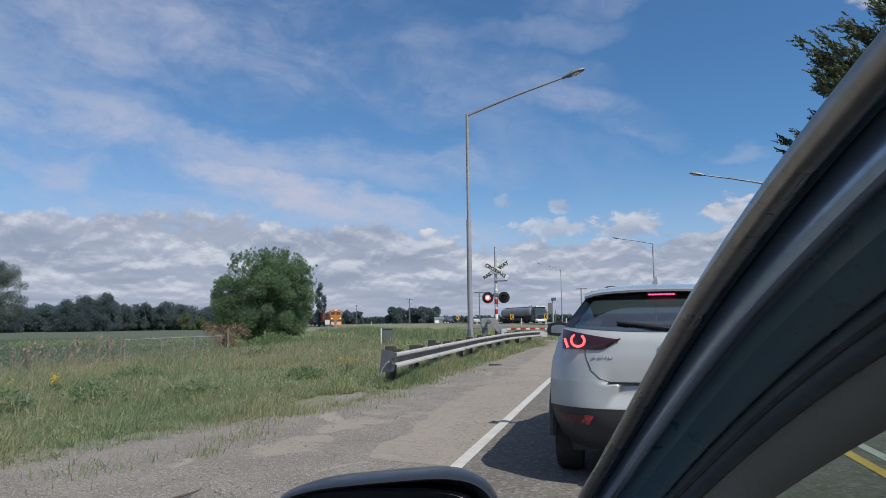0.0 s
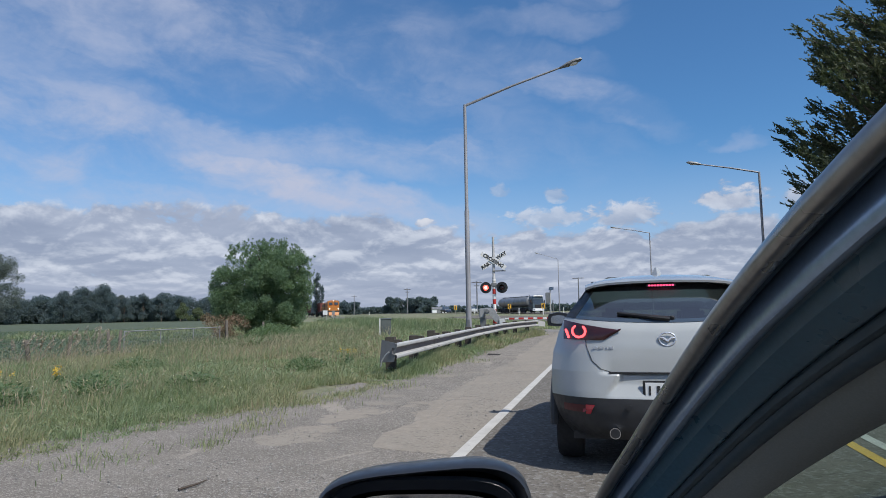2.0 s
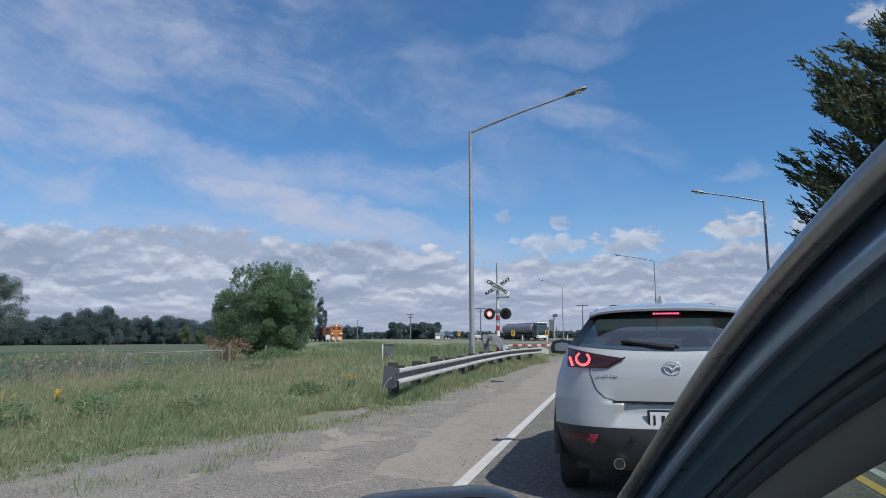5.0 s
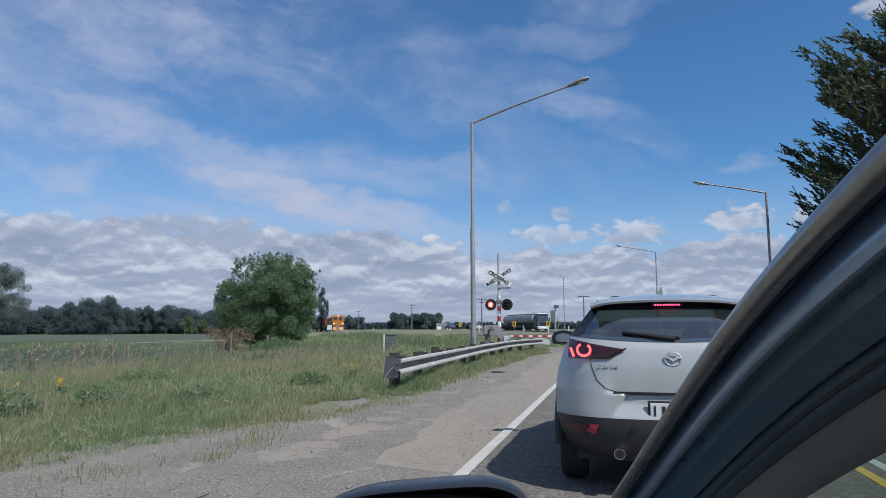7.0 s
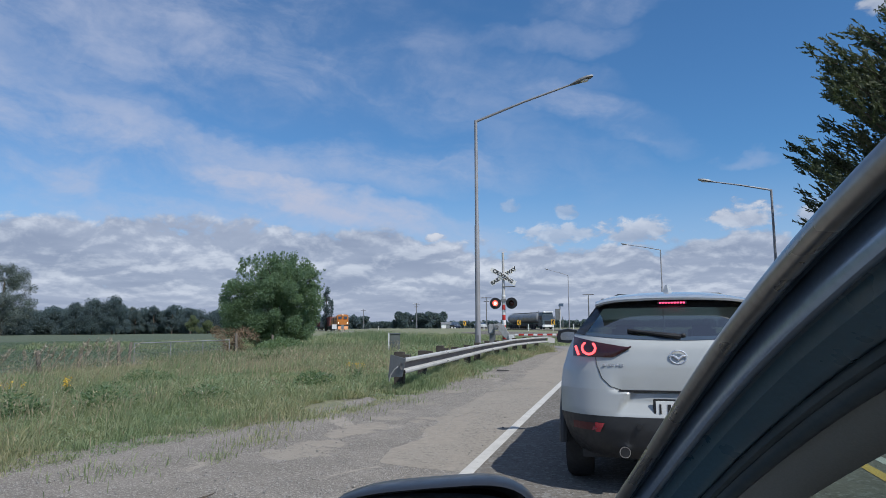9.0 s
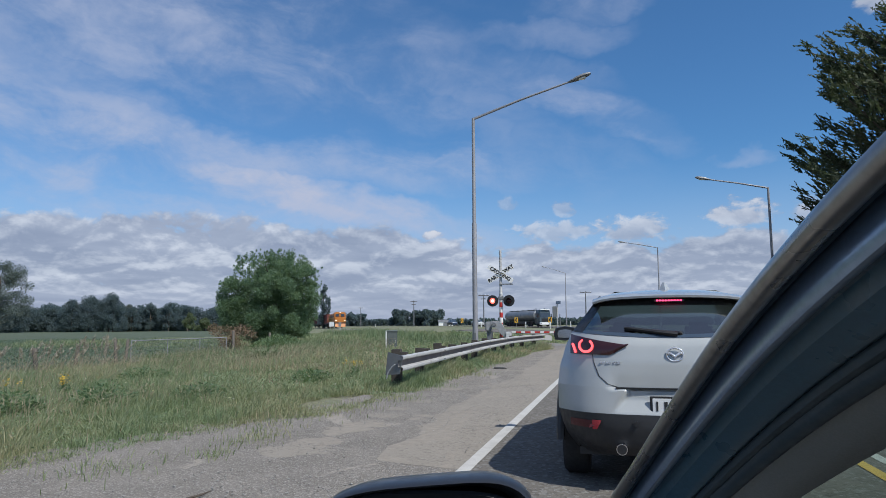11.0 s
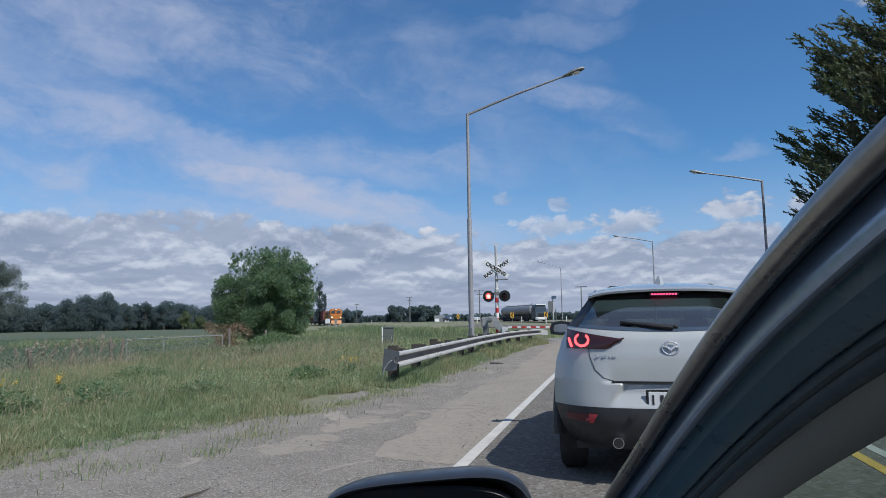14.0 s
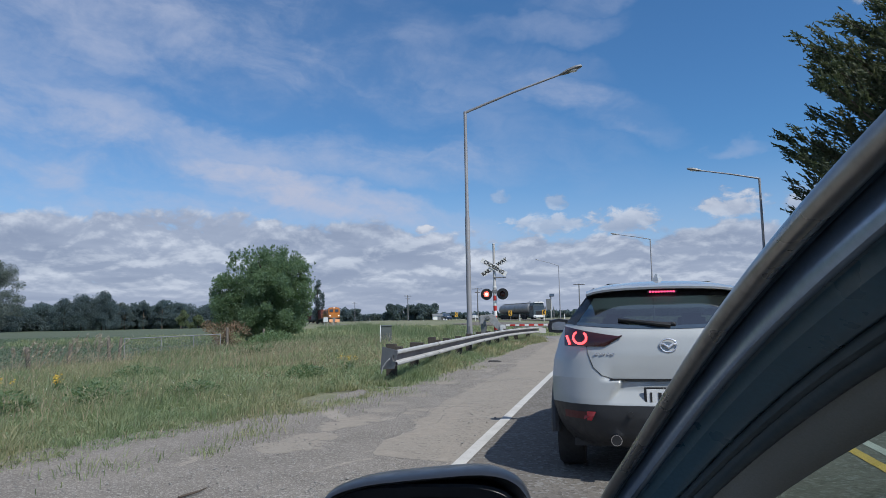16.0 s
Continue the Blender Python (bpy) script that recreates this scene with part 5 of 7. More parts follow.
def lettering(name, text, size, m, material, parent, spacing=1.0):
    cu = bpy.data.curves.new(name, "FONT")
    cu.body, cu.size, cu.extrude, cu.align_x, cu.align_y, cu.space_character = text, size, 0.002, "CENTER", "CENTER", spacing
    cu.offset = 0.010
    tmp = new(name, cu)
    me = bpy.data.meshes.new_from_object(tmp.evaluated_get(bpy.context.evaluated_depsgraph_get()))
    bpy.data.objects.remove(tmp)
    me.materials.clear()
    me.materials.append(material)
    ob = new(name, me)
    ob.parent, ob.matrix_basis = parent, m
    return ob


def crossing_signal():
    sig = thing("railway_crossing_signal", "railway crossing signal post with crossed boards and a lit red light", "crossing signal", pose(SX, SY, GROUND_S, 0, 0, 4))
    bm = bmesh.new()
    lathe(bm, [(0.085, -0.1), (0.085, 3.0), (0.070, 3.05), (0.062, 5.12), (0.0, 5.15)], 14)
    part("mast", bm, M_galv, sig, "galvanised steel mast", smooth=True)
    for k in range(7):
        bm = bmesh.new()
        z = 0.62 + k * 0.26
        lathe(bm, [(0.088, z), (0.090, z + 0.01), (0.090, z + 0.25), (0.088, z + 0.26)], 14)
        part("band", bm, M_red if k % 2 == 0 else M_white, sig, "red painted band" if k % 2 == 0 else "white painted band", smooth=True)
    bm = bmesh.new()
    box(bm, -0.20, 0.20, -0.16, 0.16, -0.05, 0.25, 0.02)
    part("footing", bm, M_stone, sig, "concrete footing block")
    for name, ang, y, words in (("rail_way_board", 32, -0.10, (("RAIL", -0.47), ("WAY", 0.49))), ("crossing_board", -32, -0.13, (("CROSSING", 0.0),))):
        bm = bmesh.new()
        box(bm, -0.745, 0.745, -0.008, 0.008, -0.125, 0.125, 0.004)
        m = Matrix.Translation((0.0, y, 3.89)) @ Matrix.Rotation(radians(-ang), 4, "Y")
        board = part(name, bm, M_white, sig, "white crossed board with black letters", at=m)
        for word, dx in words:
            lettering("letters", word, 0.25, Matrix.Translation((dx, -0.0115, 0.0)) @ pose(0, 0, 0, 90, 0, 0), M_black, board, 0.98)
    bm = bmesh.new()
    box(bm, -0.06, 0.62, -0.10, -0.04, 3.33, 3.39, 0.008)
    part("bracket", bm, M_galv_dull, sig, "short steel side bracket")
    bm = bmesh.new()
    lathe(bm, [(0.0, 2.95), (0.09, 2.93), (0.11, 2.87), (0.09, 2.81), (0.0, 2.79)], 14)
    part("bell", bm, M_silver, sig, "warning bell", smooth=True)
    bm = bmesh.new()
    rod(bm, (-0.40, -0.02, 2.65), (0.40, -0.02, 2.65), 0.032, None, 10)
    box(bm, -0.14, 0.14, -0.10, 0.08, 2.56, 2.75, 0.02)
    part("crossarm", bm, M_galv_dull, sig, "lamp crossarm with junction box")
    for s, lit in ((-1, True), (1, False)):
        at = pose(s * 0.415, -0.10, 2.51, 90, 0, 0)
        bm = bmesh.new()
        lathe(bm, [(0.0, -0.01), (0.285, -0.01), (0.292, 0.0), (0.292, 0.012), (0.0, 0.014)], 32)
        back = part("backboard", bm, M_black, sig, "round black backboard", smooth=False, at=at)
        bm = bmesh.new()
        ring = []
        for k in range(17):
            a = 3.14159 * (-0.12 + 1.24 * k / 16)
            c, d = math.cos(a), math.sin(a)
            ring.append([(0.155 * c, 0.155 * d, 0.012), (0.150 * c, 0.150 * d, 0.26 if 3 < k < 13 else 0.13), (0.145 * c, 0.145 * d, 0.26 if 3 < k < 13 else 0.13), (0.150 * c, 0.150 * d, 0.012)])
        part("hood", loft(bm, ring), M_black, back, "black lamp hood")
        bm = bmesh.new()
        lathe(bm, [(0.0, 0.014), (0.140, 0.014), (0.135, 0.03), (0.08, 0.045), (0.0, 0.05)], 28)
        part("lens", bm, M_lit_lamp if lit else M_lens_off, back, "glowing red lens" if lit else "unlit dark red lens", smooth=True)
        if lit:
            bm = bmesh.new()
            lathe(bm, [(0.0, 0.051), (0.075, 0.047), (0.06, 0.056), (0.0, 0.06)], 20)
            part("lamp_core", bm, M_lit_core, back, "bright lamp core")
    return sig


def half_barrier():
    bar = thing("level_crossing_barrier", "lowered half barrier with red and white arm and silver drive casting", "barrier", pose(SX - 0.30, SY, GROUND_S, 0, 0, 3))
    part("pedestal", box(bmesh.new(), -0.42, -0.14, -0.30, -0.02, -0.1, 0.98, 0.02), M_galv_dull, bar)
    part("drive_box", box(bmesh.new(), -0.48, -0.16, -0.38, -0.04, 0.96, 1.46, 0.05), M_cast, bar, "grey-painted drive box")
    bm = bmesh.new()
    prof = [(-0.20, 1.00), (0.18, 1.02), (0.36, 0.92), (0.47, 0.66), (0.58, 0.50), (0.86, 0.48), (0.86, 0.22), (0.50, 0.20), (0.30, 0.36), (0.20, 0.58), (0.04, 0.70), (-0.20, 0.72)]
    loft(bm, [[(x, -0.36, z + 0.46) for x, z in prof], [(x, -0.24, z + 0.46) for x, z in prof]])
    bmesh.ops.bevel(bm, geom=bm.edges[:], offset=0.015, segments=1, affect="EDGES")
    part("counterweight_arm", bm, M_cast, bar, "cranked grey counterweight arm")
    part("counterweight", box(bmesh.new(), 0.56, 0.84, -0.44, -0.18, 0.62, 0.92, 0.03), M_silver, bar, "silver counterweight block")
    part("pivot_shaft", lathe(bmesh.new(), [(0.0, -0.30), (0.09, -0.30), (0.10, -0.25), (0.10, 0.25), (0.09, 0.30), (0.0, 0.30)], 18, pose(-0.02, -0.24, 1.32, 90, 0, 0)), M_galv_dull, bar, smooth=True)
    x, k = 0.86, 0
    while x < 6.3:
        w = 0.20 if k % 2 == 0 else 0.27
        part("arm_stripe", box(bmesh.new(), x, x + w, -0.31, -0.26, 0.875, 0.96, 0.006), M_white if k % 2 == 0 else M_red, bar, "white reflective stripe" if k % 2 == 0 else "red reflective stripe")
        x += w
        k += 1
    return bar


crossing_signal()
half_barrier()


def pole_box():
    t = thing("equipment_pole", "slim pole carrying a grey equipment box and solar panel", "equipment pole", pose(-5.3, 60.9, gz(-5.3, 60.9)))
    part("pole", rod(bmesh.new(), (0, 0, 0), (0, 0, 3.2), 0.06, 0.05, 10), M_galv, t, smooth=True)
    bm = bmesh.new()
    box(bm, -0.42, -0.06, -0.18, 0.12, 1.9, 2.9, 0.02)
    part("equipment_box", bm, M_cabinet, t, "grey metal equipment box")
    bm = bmesh.new()
    box(bm, -0.22, 0.22, -0.02, 0.02, -0.2, 0.2, 0.005)
    part("solar_panel", bm, M_frame_gloss, t, "dark solar panel", at=pose(0.1, 0, 3.25, -50, 0, 0))
    bm = bmesh.new()
    rod(bm, (0.22, 0.1, 0), (0.22, 0.1, 2.2), 0.04, 0.04, 8)
    part("stay_pole", bm, M_galv_dull, t)


pole_box()


def cabinet():
    t = thing("relay_cabinet", "grey metal trackside cabinet standing in tall grass", "cabinet", pose(-10.35, 29.7, gz(-10.35, 29.7), 0, 0, 22))
    bm = bmesh.new()
    box(bm, -0.24, 0.24, -0.17, 0.17, 0.02, 1.0, 0.008)
    part("body", bm, M_cab_dark, t, "dull green-grey body")
    bm = bmesh.new()
    loft(bm, [[(-0.27, -0.2, 1.0), (0.27, -0.2, 1.0), (0.27, 0.2, 1.0), (-0.27, 0.2, 1.0)], [(-0.27, -0.2, 1.03), (0.27, -0.2, 1.03), (0.27, 0.2, 1.05), (-0.27, 0.2, 1.05)]])
    part("lid", bm, M_cab_dark, t)
    bm = bmesh.new()
    box(bm, -0.21, 0.21, -0.182, -0.172, 0.08, 0.95, 0.004)
    door = part("door", bm, M_cab_dark, t)
    bm = bmesh.new()
    box(bm, 0.13, 0.16, -0.205, -0.184, 0.48, 0.60, 0.005)
    part("handle", bm, M_galv, door)
    part("pipe", box(bmesh.new(), -0.31, -0.26, -0.20, -0.12, 0, 1.04, 0.006), M_white, t, "pale conduit beside the cabinet")


cabinet()

# ---------------- gate, fence ----------------


def farm_gate():
    ax, ay, bx, by = -20.9, 24.9, -20.3, 31.4
    length, turn = math.hypot(bx - ax, by - ay), math.degrees(math.atan2(by - ay, bx - ax))
    zb = gz((ax + bx) / 2, (ay + by) / 2)
    t = thing("farm_gate", "long low tubular steel farm gate, closed, with wire mesh", "gate", pose(ax, ay, zb, 0, 0, turn))
    top, low = 0.66 - zb, 0.15
    for z, r in ((top, 0.022), (low, 0.02)):
        part("rail", rod(bmesh.new(), (0, 0, z), (length, 0, z + 0.03), r, r, 8), M_pole, t, "galvanised top tube" if z == top else "galvanised bottom tube")
    for x in (0.02, length * 0.34, length * 0.68, length - 0.02):
        part("upright", rod(bmesh.new(), (x, 0, 0.1), (x, 0, top), 0.02, 0.02, 8), M_pole, t)
    for k in range(1, 6):
        z = low + (top - low) * k / 6
        part("wire", rod(bmesh.new(), (0, 0, z), (length, 0, z), 0.004, 0.004, 5), M_galv_dull, t)
    mesh = bmesh.new()
    for k in range(1, 62):
        rod(mesh, (length * k / 62, 0.006, low), (length * k / 62, 0.006, top), 0.0035, None, 4)
    part("netting", mesh, M_galv_dull, t, "dull wire netting")


farm_gate()


def post(name, x, y, h, r, material, label, category, lean=(0, 0), square=False, group="posts along the fence"):
    t = thing(name, label, category, pose(x, y, gz(x, y), lean[0], lean[1], 0), group=group)
    bm = bmesh.new()
    if square:
        box(bm, -r, r, -r, r, -0.1, h, 0.008)
    else:
        lathe(bm, [(r * 1.05, -0.1), (r, h * 0.5), (r * 0.95, h - 0.02), (r * 0.8, h), (0.0, h + 0.005)], 9)
    part("shaft", bm, material, t, smooth=not square)
    return t


for k, (x, y, h, lx, ly) in enumerate(((-21.9, 25.2, 1.15, 2, -3), (-20.9, 21.8, 0.98, -3, 6), (-20.45, 19.6, 0.95, 4, -5), (-20.4, 17.2, 1.0, 0, 4), (-20.3, 32.0, 1.25, 2, 2), (-20.0, 31.6, 1.35, 0, -2), (-20.6, 36.5, 1.1, 3, 0), (-22.6, 26.6, 1.1, -3, 3))):
    post("fence_post", x, y, h, 0.075, M_timber, "weathered grey round fence post in long grass", "fence post", (lx, ly))
fw = thing("fence_wire", "rusty plain wires strung along the paddock fence", "fence wire", pose(-20.4, 17.0, gz(-20.4, 17)))
for z in (0.35, 0.62, 0.88):
    part("strand", tube(bmesh.new(), [(0.0, -6.0, z), (0.0, 0.2, z), (0, 2.6, z - 0.02), (-0.5, 4.8, z), (-1.4, 8.0, z + 0.02)], 0.004, 5), M_rail, fw)

mp = thing("marker_post", "white timber marker post with a worn yellow top", "marker post", pose(-15.75, 13.7, gz(-15.75, 13.7)))
part("shaft", box(bmesh.new(), -0.06, 0.06, -0.05, 0.05, -0.1, 0.62, 0.008), M_pale_post, mp)
part("cap_band", box(bmesh.new(), -0.065, 0.065, -0.055, 0.055, 0.60, 0.72, 0.008), M_pale_yellow, mp, "worn yellow painted top")

# ---------------- power poles, signs ----------------


def power_pole(x, y, h, turn, arms, label):
    t = thing("power_pole", label, "power pole", pose(x, y, gz(x, y), 0, 0, turn), group="power poles along the highway")
    part("pole", rod(bmesh.new(), (0, 0, -0.2), (0, 0, h), 0.17, 0.11, 12), M_galv_dull, t, "weathered pale grey pole", smooth=True)
    for z, w in arms:
        arm = part("crossarm", box(bmesh.new(), -w, w, -0.06, 0.06, z - 0.07, z + 0.07, 0.01), M_creosote, t, "timber crossarm")
        for s in (-0.92, -0.35, 0.35, 0.92):
            bm = bmesh.new()
            lathe(bm, [(0.03, z + 0.07), (0.05, z + 0.12), (0.03, z + 0.16), (0.05, z + 0.20), (0.0, z + 0.24)], 8, Matrix.Translation((s * w, 0, 0)))
            part("insulator", bm, M_white, arm)
    return t


power_pole(-57.0, 182.6, 7.4, 60, ((7.1, 1.3), (6.3, 0.8)), "grey timber power pole with two crossarms")
power_pole(-98.4, 244.7, 7.6, 60, ((7.2, 1.2),), "timber power pole with one crossarm")
power_pole(-29.5, 148.1, 7.2, 20, ((7.0, 1.2), (6.2, 0.6)), "dark timber power pole near the highway")
power_pole(-6.9, 153.9, 7.8, 0, ((7.6, 1.3),), "timber power pole with a wide crossarm")
power_pole(-76.0, 166.0, 3.9, 60, ((3.7, 0.35),), "short pole with a small crossarm by the railway")


def chevron_sign(x, y, turn):
    t = thing("chevron_sign", "yellow road curve sign with a black chevron", "road sign", pose(x, y, gz(x, y) + 0.42, 0, 0, turn) @ Matrix.Diagonal((0.44, 0.44, 0.58, 1)), group="chevron signs on the highway curve")
    part("post", rod(bmesh.new(), (0, 0.05, -0.95), (0, 0.05, 1.9), 0.04, 0.04, 8), M_galv, t)
    board = part("board", box(bmesh.new(), -0.65, 0.65, -0.012, 0.012, 0.65, 2.15, 0.006), M_yellow, t, "yellow board")
    bm = bmesh.new()
    prof = [(0.48, 2.05), (-0.05, 2.05), (-0.50, 1.40), (-0.05, 0.75), (0.48, 0.75), (0.05, 1.40)]
    loft(bm, [[(a, -0.020, z) for a, z in prof], [(a, -0.014, z) for a, z in prof]])
    part("chevron", bm, M_black, board, "black chevron")


chevron_sign(-28.6, 122.4, 48)
chevron_sign(-16.7, 112.0, 12)
chevron_sign(-10.3, 105.3, 4)
for k, (x, y) in enumerate(((-9.5, 97.0), (-6.5, 96.0), (-24.0, 118.0), (-14.0, 104.0), (-70.0, 186.0))):
    post("edge_marker", x, y, 1.0, 0.055, M_white, "slim white plastic road edge marker", "edge marker", square=True, group="edge markers along the highway")


def road_sign(x, y, w, h, z0, turn, label, face):
    t = thing("road_sign", label, "road sign", pose(x, y, gz(x, y), 0, 0, turn), group="small road signs by the railway")
    part("board", box(bmesh.new(), -w / 2, w / 2, -0.02, 0.0, z0, z0 + h, 0.006), face, t, "plain sign board")
    for s in (-1, 1):
        part("leg", rod(bmesh.new(), (s * w * 0.3, 0.03, -0.1), (s * w * 0.3, 0.03, z0 + h * 0.9), 0.035, 0.035, 8), M_galv, t)


road_sign(-51.0, 112.6, 0.85, 0.85, 0.75, 22, "small white road sign on two posts by the railway", M_silver)
road_sign(-49.5, 112.9, 0.5, 0.75, 0.75, 22, "narrow grey sign back on posts by the railway", M_cabinet)


def shed(x, y, w, d, h, label):
    t = thing("farm_shed", label, "shed", pose(x, y, gz(x, y), 0, 0, 20), group="far farm sheds")
    part("wall", box(bmesh.new(), -w / 2, w / 2, -d / 2, d / 2, -0.2, h), M_white, t)
    bm = bmesh.new()
    prof = [(-d / 2 - 0.3, h - 0.05), (0, h + d * 0.22), (d / 2 + 0.3, h - 0.05), (0, h + d * 0.22 - 0.15)]
    loft(bm, [[(-w / 2 - 0.2, a, z) for a, z in prof], [(w / 2 + 0.2, a, z) for a, z in prof]])
    part("roof", bm, M_galv_dull, t)
    part("door", box(bmesh.new(), -1.2, 1.2, -d / 2 - 0.05, -d / 2 - 0.01, 0, h * 0.8), M_cabinet, t)


shed(-76, 292, 6.5, 4, 1.9, "low white farm shed far beyond the highway")

# ---------------- train ----------------
TRACK_Z = 0.165


def along_track(s):
    p = Vector((0.0, 37.0, 0)) + RAIL_DIR * s
    return p.x, p.y, gz(p.x, p.y) + TRACK_Z


def bogie(parent, y, axles=3, gauge=0.53):
    bm = bmesh.new()
    for s in (-1, 1):
        box(bm, s * 0.92 - 0.07, s * 0.92 + 0.07, y - axles * 0.72, y + axles * 0.72, 0.38, 0.72, 0.03)
    box(bm, -0.9, 0.9, y - 0.25, y + 0.25, 0.4, 0.75)
    b = part("bogie", bm, M_clad, parent, "grimy black bogie")
    for k in range(axles):
        for s in (-1, 1):
            bm = lathe(bmesh.new(), [(0.06, -0.07), (0.48, -0.07), (0.48, 0.02), (0.52, 0.03), (0.52, 0.07), (0.06, 0.07)], 20, pose(s * 0.62, y + (k - (axles - 1) / 2) * 1.45, 0.46, 0, 90, 0))
            part("wheel", bm, M_rail, b)


def locomotive(s):
    """Local -y is the way it travels, so that its front faces the crossing."""
    x, y, z = along_track(s)
    head = math.degrees(math.atan2(RAIL_DIR.y, RAIL_DIR.x)) + 90
    t = thing("locomotive", "orange and yellow diesel locomotive with lit headlights, on the track", "locomotive", pose(x, y, z, 0, 0, head))
    part("underframe", box(bmesh.new(), -1.3, 1.3, 0.3, 17.0, 0.95, 1.28, 0.03), M_black, t)
    part("fuel_tank", box(bmesh.new(), -1.15, 1.15, 6.3, 10.6, 0.35, 0.95, 0.12), M_clad, t)
    bm = bmesh.new()
    loft(bm, [[(-1.25, 0.35, 1.28), (1.25, 0.35, 1.28), (1.25, 0.25, 2.35), (-1.25, 0.25, 2.35)], [(-1.25, 1.3, 1.28), (1.25, 1.3, 1.28), (1.25, 1.3, 2.45), (-1.25, 1.3, 2.45)]])
    part("nose", bm, M_orange, t, "orange front nose")
    bm = bmesh.new()
    ring = [(-1.32, 1.28), (-1.32, 3.25), (-1.05, 3.62), (0, 3.72), (1.05, 3.62), (1.32, 3.25), (1.32, 1.28)]
    loft(bm, [[(a, 0.95 if c > 2.4 else 1.28, c) for a, c in ring], [(a, 3.6, c) for a, c in ring]])
    cab = part("cab", bm, M_orange, t, "orange driving cab")
    for s2 in (-1, 1):
        part("front_window", box(bmesh.new(), s2 * 0.62 - 0.40, s2 * 0.62 + 0.40, 0.90, 0.96, 2.62, 3.22, 0.02), M_frame_gloss, cab, "dark windscreen pane")
        part("side_window", box(bmesh.new(), s2 * 1.335 - 0.012, s2 * 1.335 + 0.012, 1.6, 2.9, 2.45, 3.1, 0.008), M_frame_gloss, cab)
        lamp = part("headlight_housing", lathe(bmesh.new(), [(0.0, 0.0), (0.17, 0.0), (0.17, 0.08), (0.0, 0.08)], 16, pose(s2 * 1.0, 0.26, 1.72, 90, 0, 0)), M_black, t)
        part("headlight", lathe(bmesh.new(), [(0.0, 0.085), (0.13, 0.085), (0.0, 0.12)], 16, pose(s2 * 1.0, 0.26, 1.72, 90, 0, 0)), M_head, lamp, "lit headlight")
    top = part("top_lamp_housing", box(bmesh.new(), -0.3, 0.3, 0.80, 1.1, 3.40, 3.70, 0.04), M_orange, cab)
    part("headlight", lathe(bmesh.new(), [(0.0, 0.0), (0.11, 0.0), (0.0, 0.03)], 14, pose(0, 0.80, 3.56, 90, 0, 0)), M_head, cab, "lit headlight")
    for k in range(6):
        y0 = 3.6 + k * 2.15
        bm = bmesh.new()
        ring = [(-0.98, 1.28), (-0.98, 3.05), (-0.72, 3.38), (0.72, 3.38), (0.98, 3.05), (0.98, 1.28)]
        loft(bm, [[(a, y0 + 0.01, c) for a, c in ring], [(a, y0 + 2.13, c) for a, c in ring]])
        hood = part("hood_section", bm, M_orange if k % 3 else M_wagon, t, "stained orange engine hood" if k % 3 else "dark red-brown hood section")
        for s2 in (-1, 1):
            bm = bmesh.new()
            for j in range(5):
                box(bm, s2 * 0.99 - 0.012, s2 * 0.99 + 0.012, y0 + 0.2, y0 + 1.9, 1.7 + j * 0.24, 1.84 + j * 0.24)
            part("grille", bm, M_black, hood, "dark louvre grille")
    bm = bmesh.new()
    for s2 in (-1, 1):
        rod(bm, (s2 * 1.28, 3.8, 2.25), (s2 * 1.28, 16.6, 2.25), 0.025, None, 6)
        for k in range(8):
            rod(bm, (s2 * 1.28, 3.8 + k * 1.82, 1.28), (s2 * 1.28, 3.8 + k * 1.82, 2.25), 0.022, None, 6)
    part("handrail", bm, M_yellow, t)
    bm = bmesh.new()
    loft(bm, [[(-1.2, 0.30, 1.0), (1.2, 0.30, 1.0), (1.2, 0.45, 1.0), (-1.2, 0.45, 1.0)], [(-1.15, 0.02, 0.22), (1.15, 0.02, 0.22), (1.15, 0.3, 0.22), (-1.15, 0.3, 0.22)]])
    part("pilot", bm, M_orange, t, "orange front pilot plough")
    part("coupler", box(bmesh.new(), -0.15, 0.15, -0.35, 0.3, 0.72, 0.98, 0.04), M_clad, t)
    part("exhaust_stack", box(bmesh.new(), -0.25, 0.25, 9.0, 9.6, 3.36, 3.62, 0.03), M_black, t)
    bogie(t, 3.4)
    bogie(t, 13.7)
    return t


def wagon(s, material, label):
    x, y, z = along_track(s)
    head = math.degrees(math.atan2(RAIL_DIR.y, RAIL_DIR.x)) + 90
    t = thing("freight_wagon", label, "wagon", pose(x, y, z, 0, 0, head), group="wagons behind the locomotive")
    part("underframe", box(bmesh.new(), -1.25, 1.25, 0.2, 13.6, 0.80, 1.05, 0.03), M_clad, t)
    part("container", box(bmesh.new(), -1.22, 1.22, 0.5, 13.3, 1.07, 3.45, 0.03), material, t)
    for s2 in (-1, 1):
        for k in range(21):
            part("rib", box(bmesh.new(), s2 * 1.235 - 0.02, s2 * 1.235 + 0.02, 0.8 + k * 0.6, 1.05 + k * 0.6, 1.2, 3.3), material, t)
    bogie(t, 2.2, 2)
    bogie(t, 11.6, 2)


TRAIN_S = -121.0
locomotive(TRAIN_S)
for k, mm in enumerate((M_wagon, M_cabinet, M_wagon)):
    wagon(TRAIN_S - 17.9 - k * 14.3, mm, "dark red container wagon coupled in the train" if mm is M_wagon else "grey container wagon coupled in the train")

# ---------------- highway traffic ----------------


def on_highway(s, u=29.3):
    p = Vector((0.0, 37.0, 0)) + RAIL_DIR * s + Vector((0.86, 0.51, 0)).normalized() * u
    return p.x, p.y, gz(p.x, p.y) + 0.085


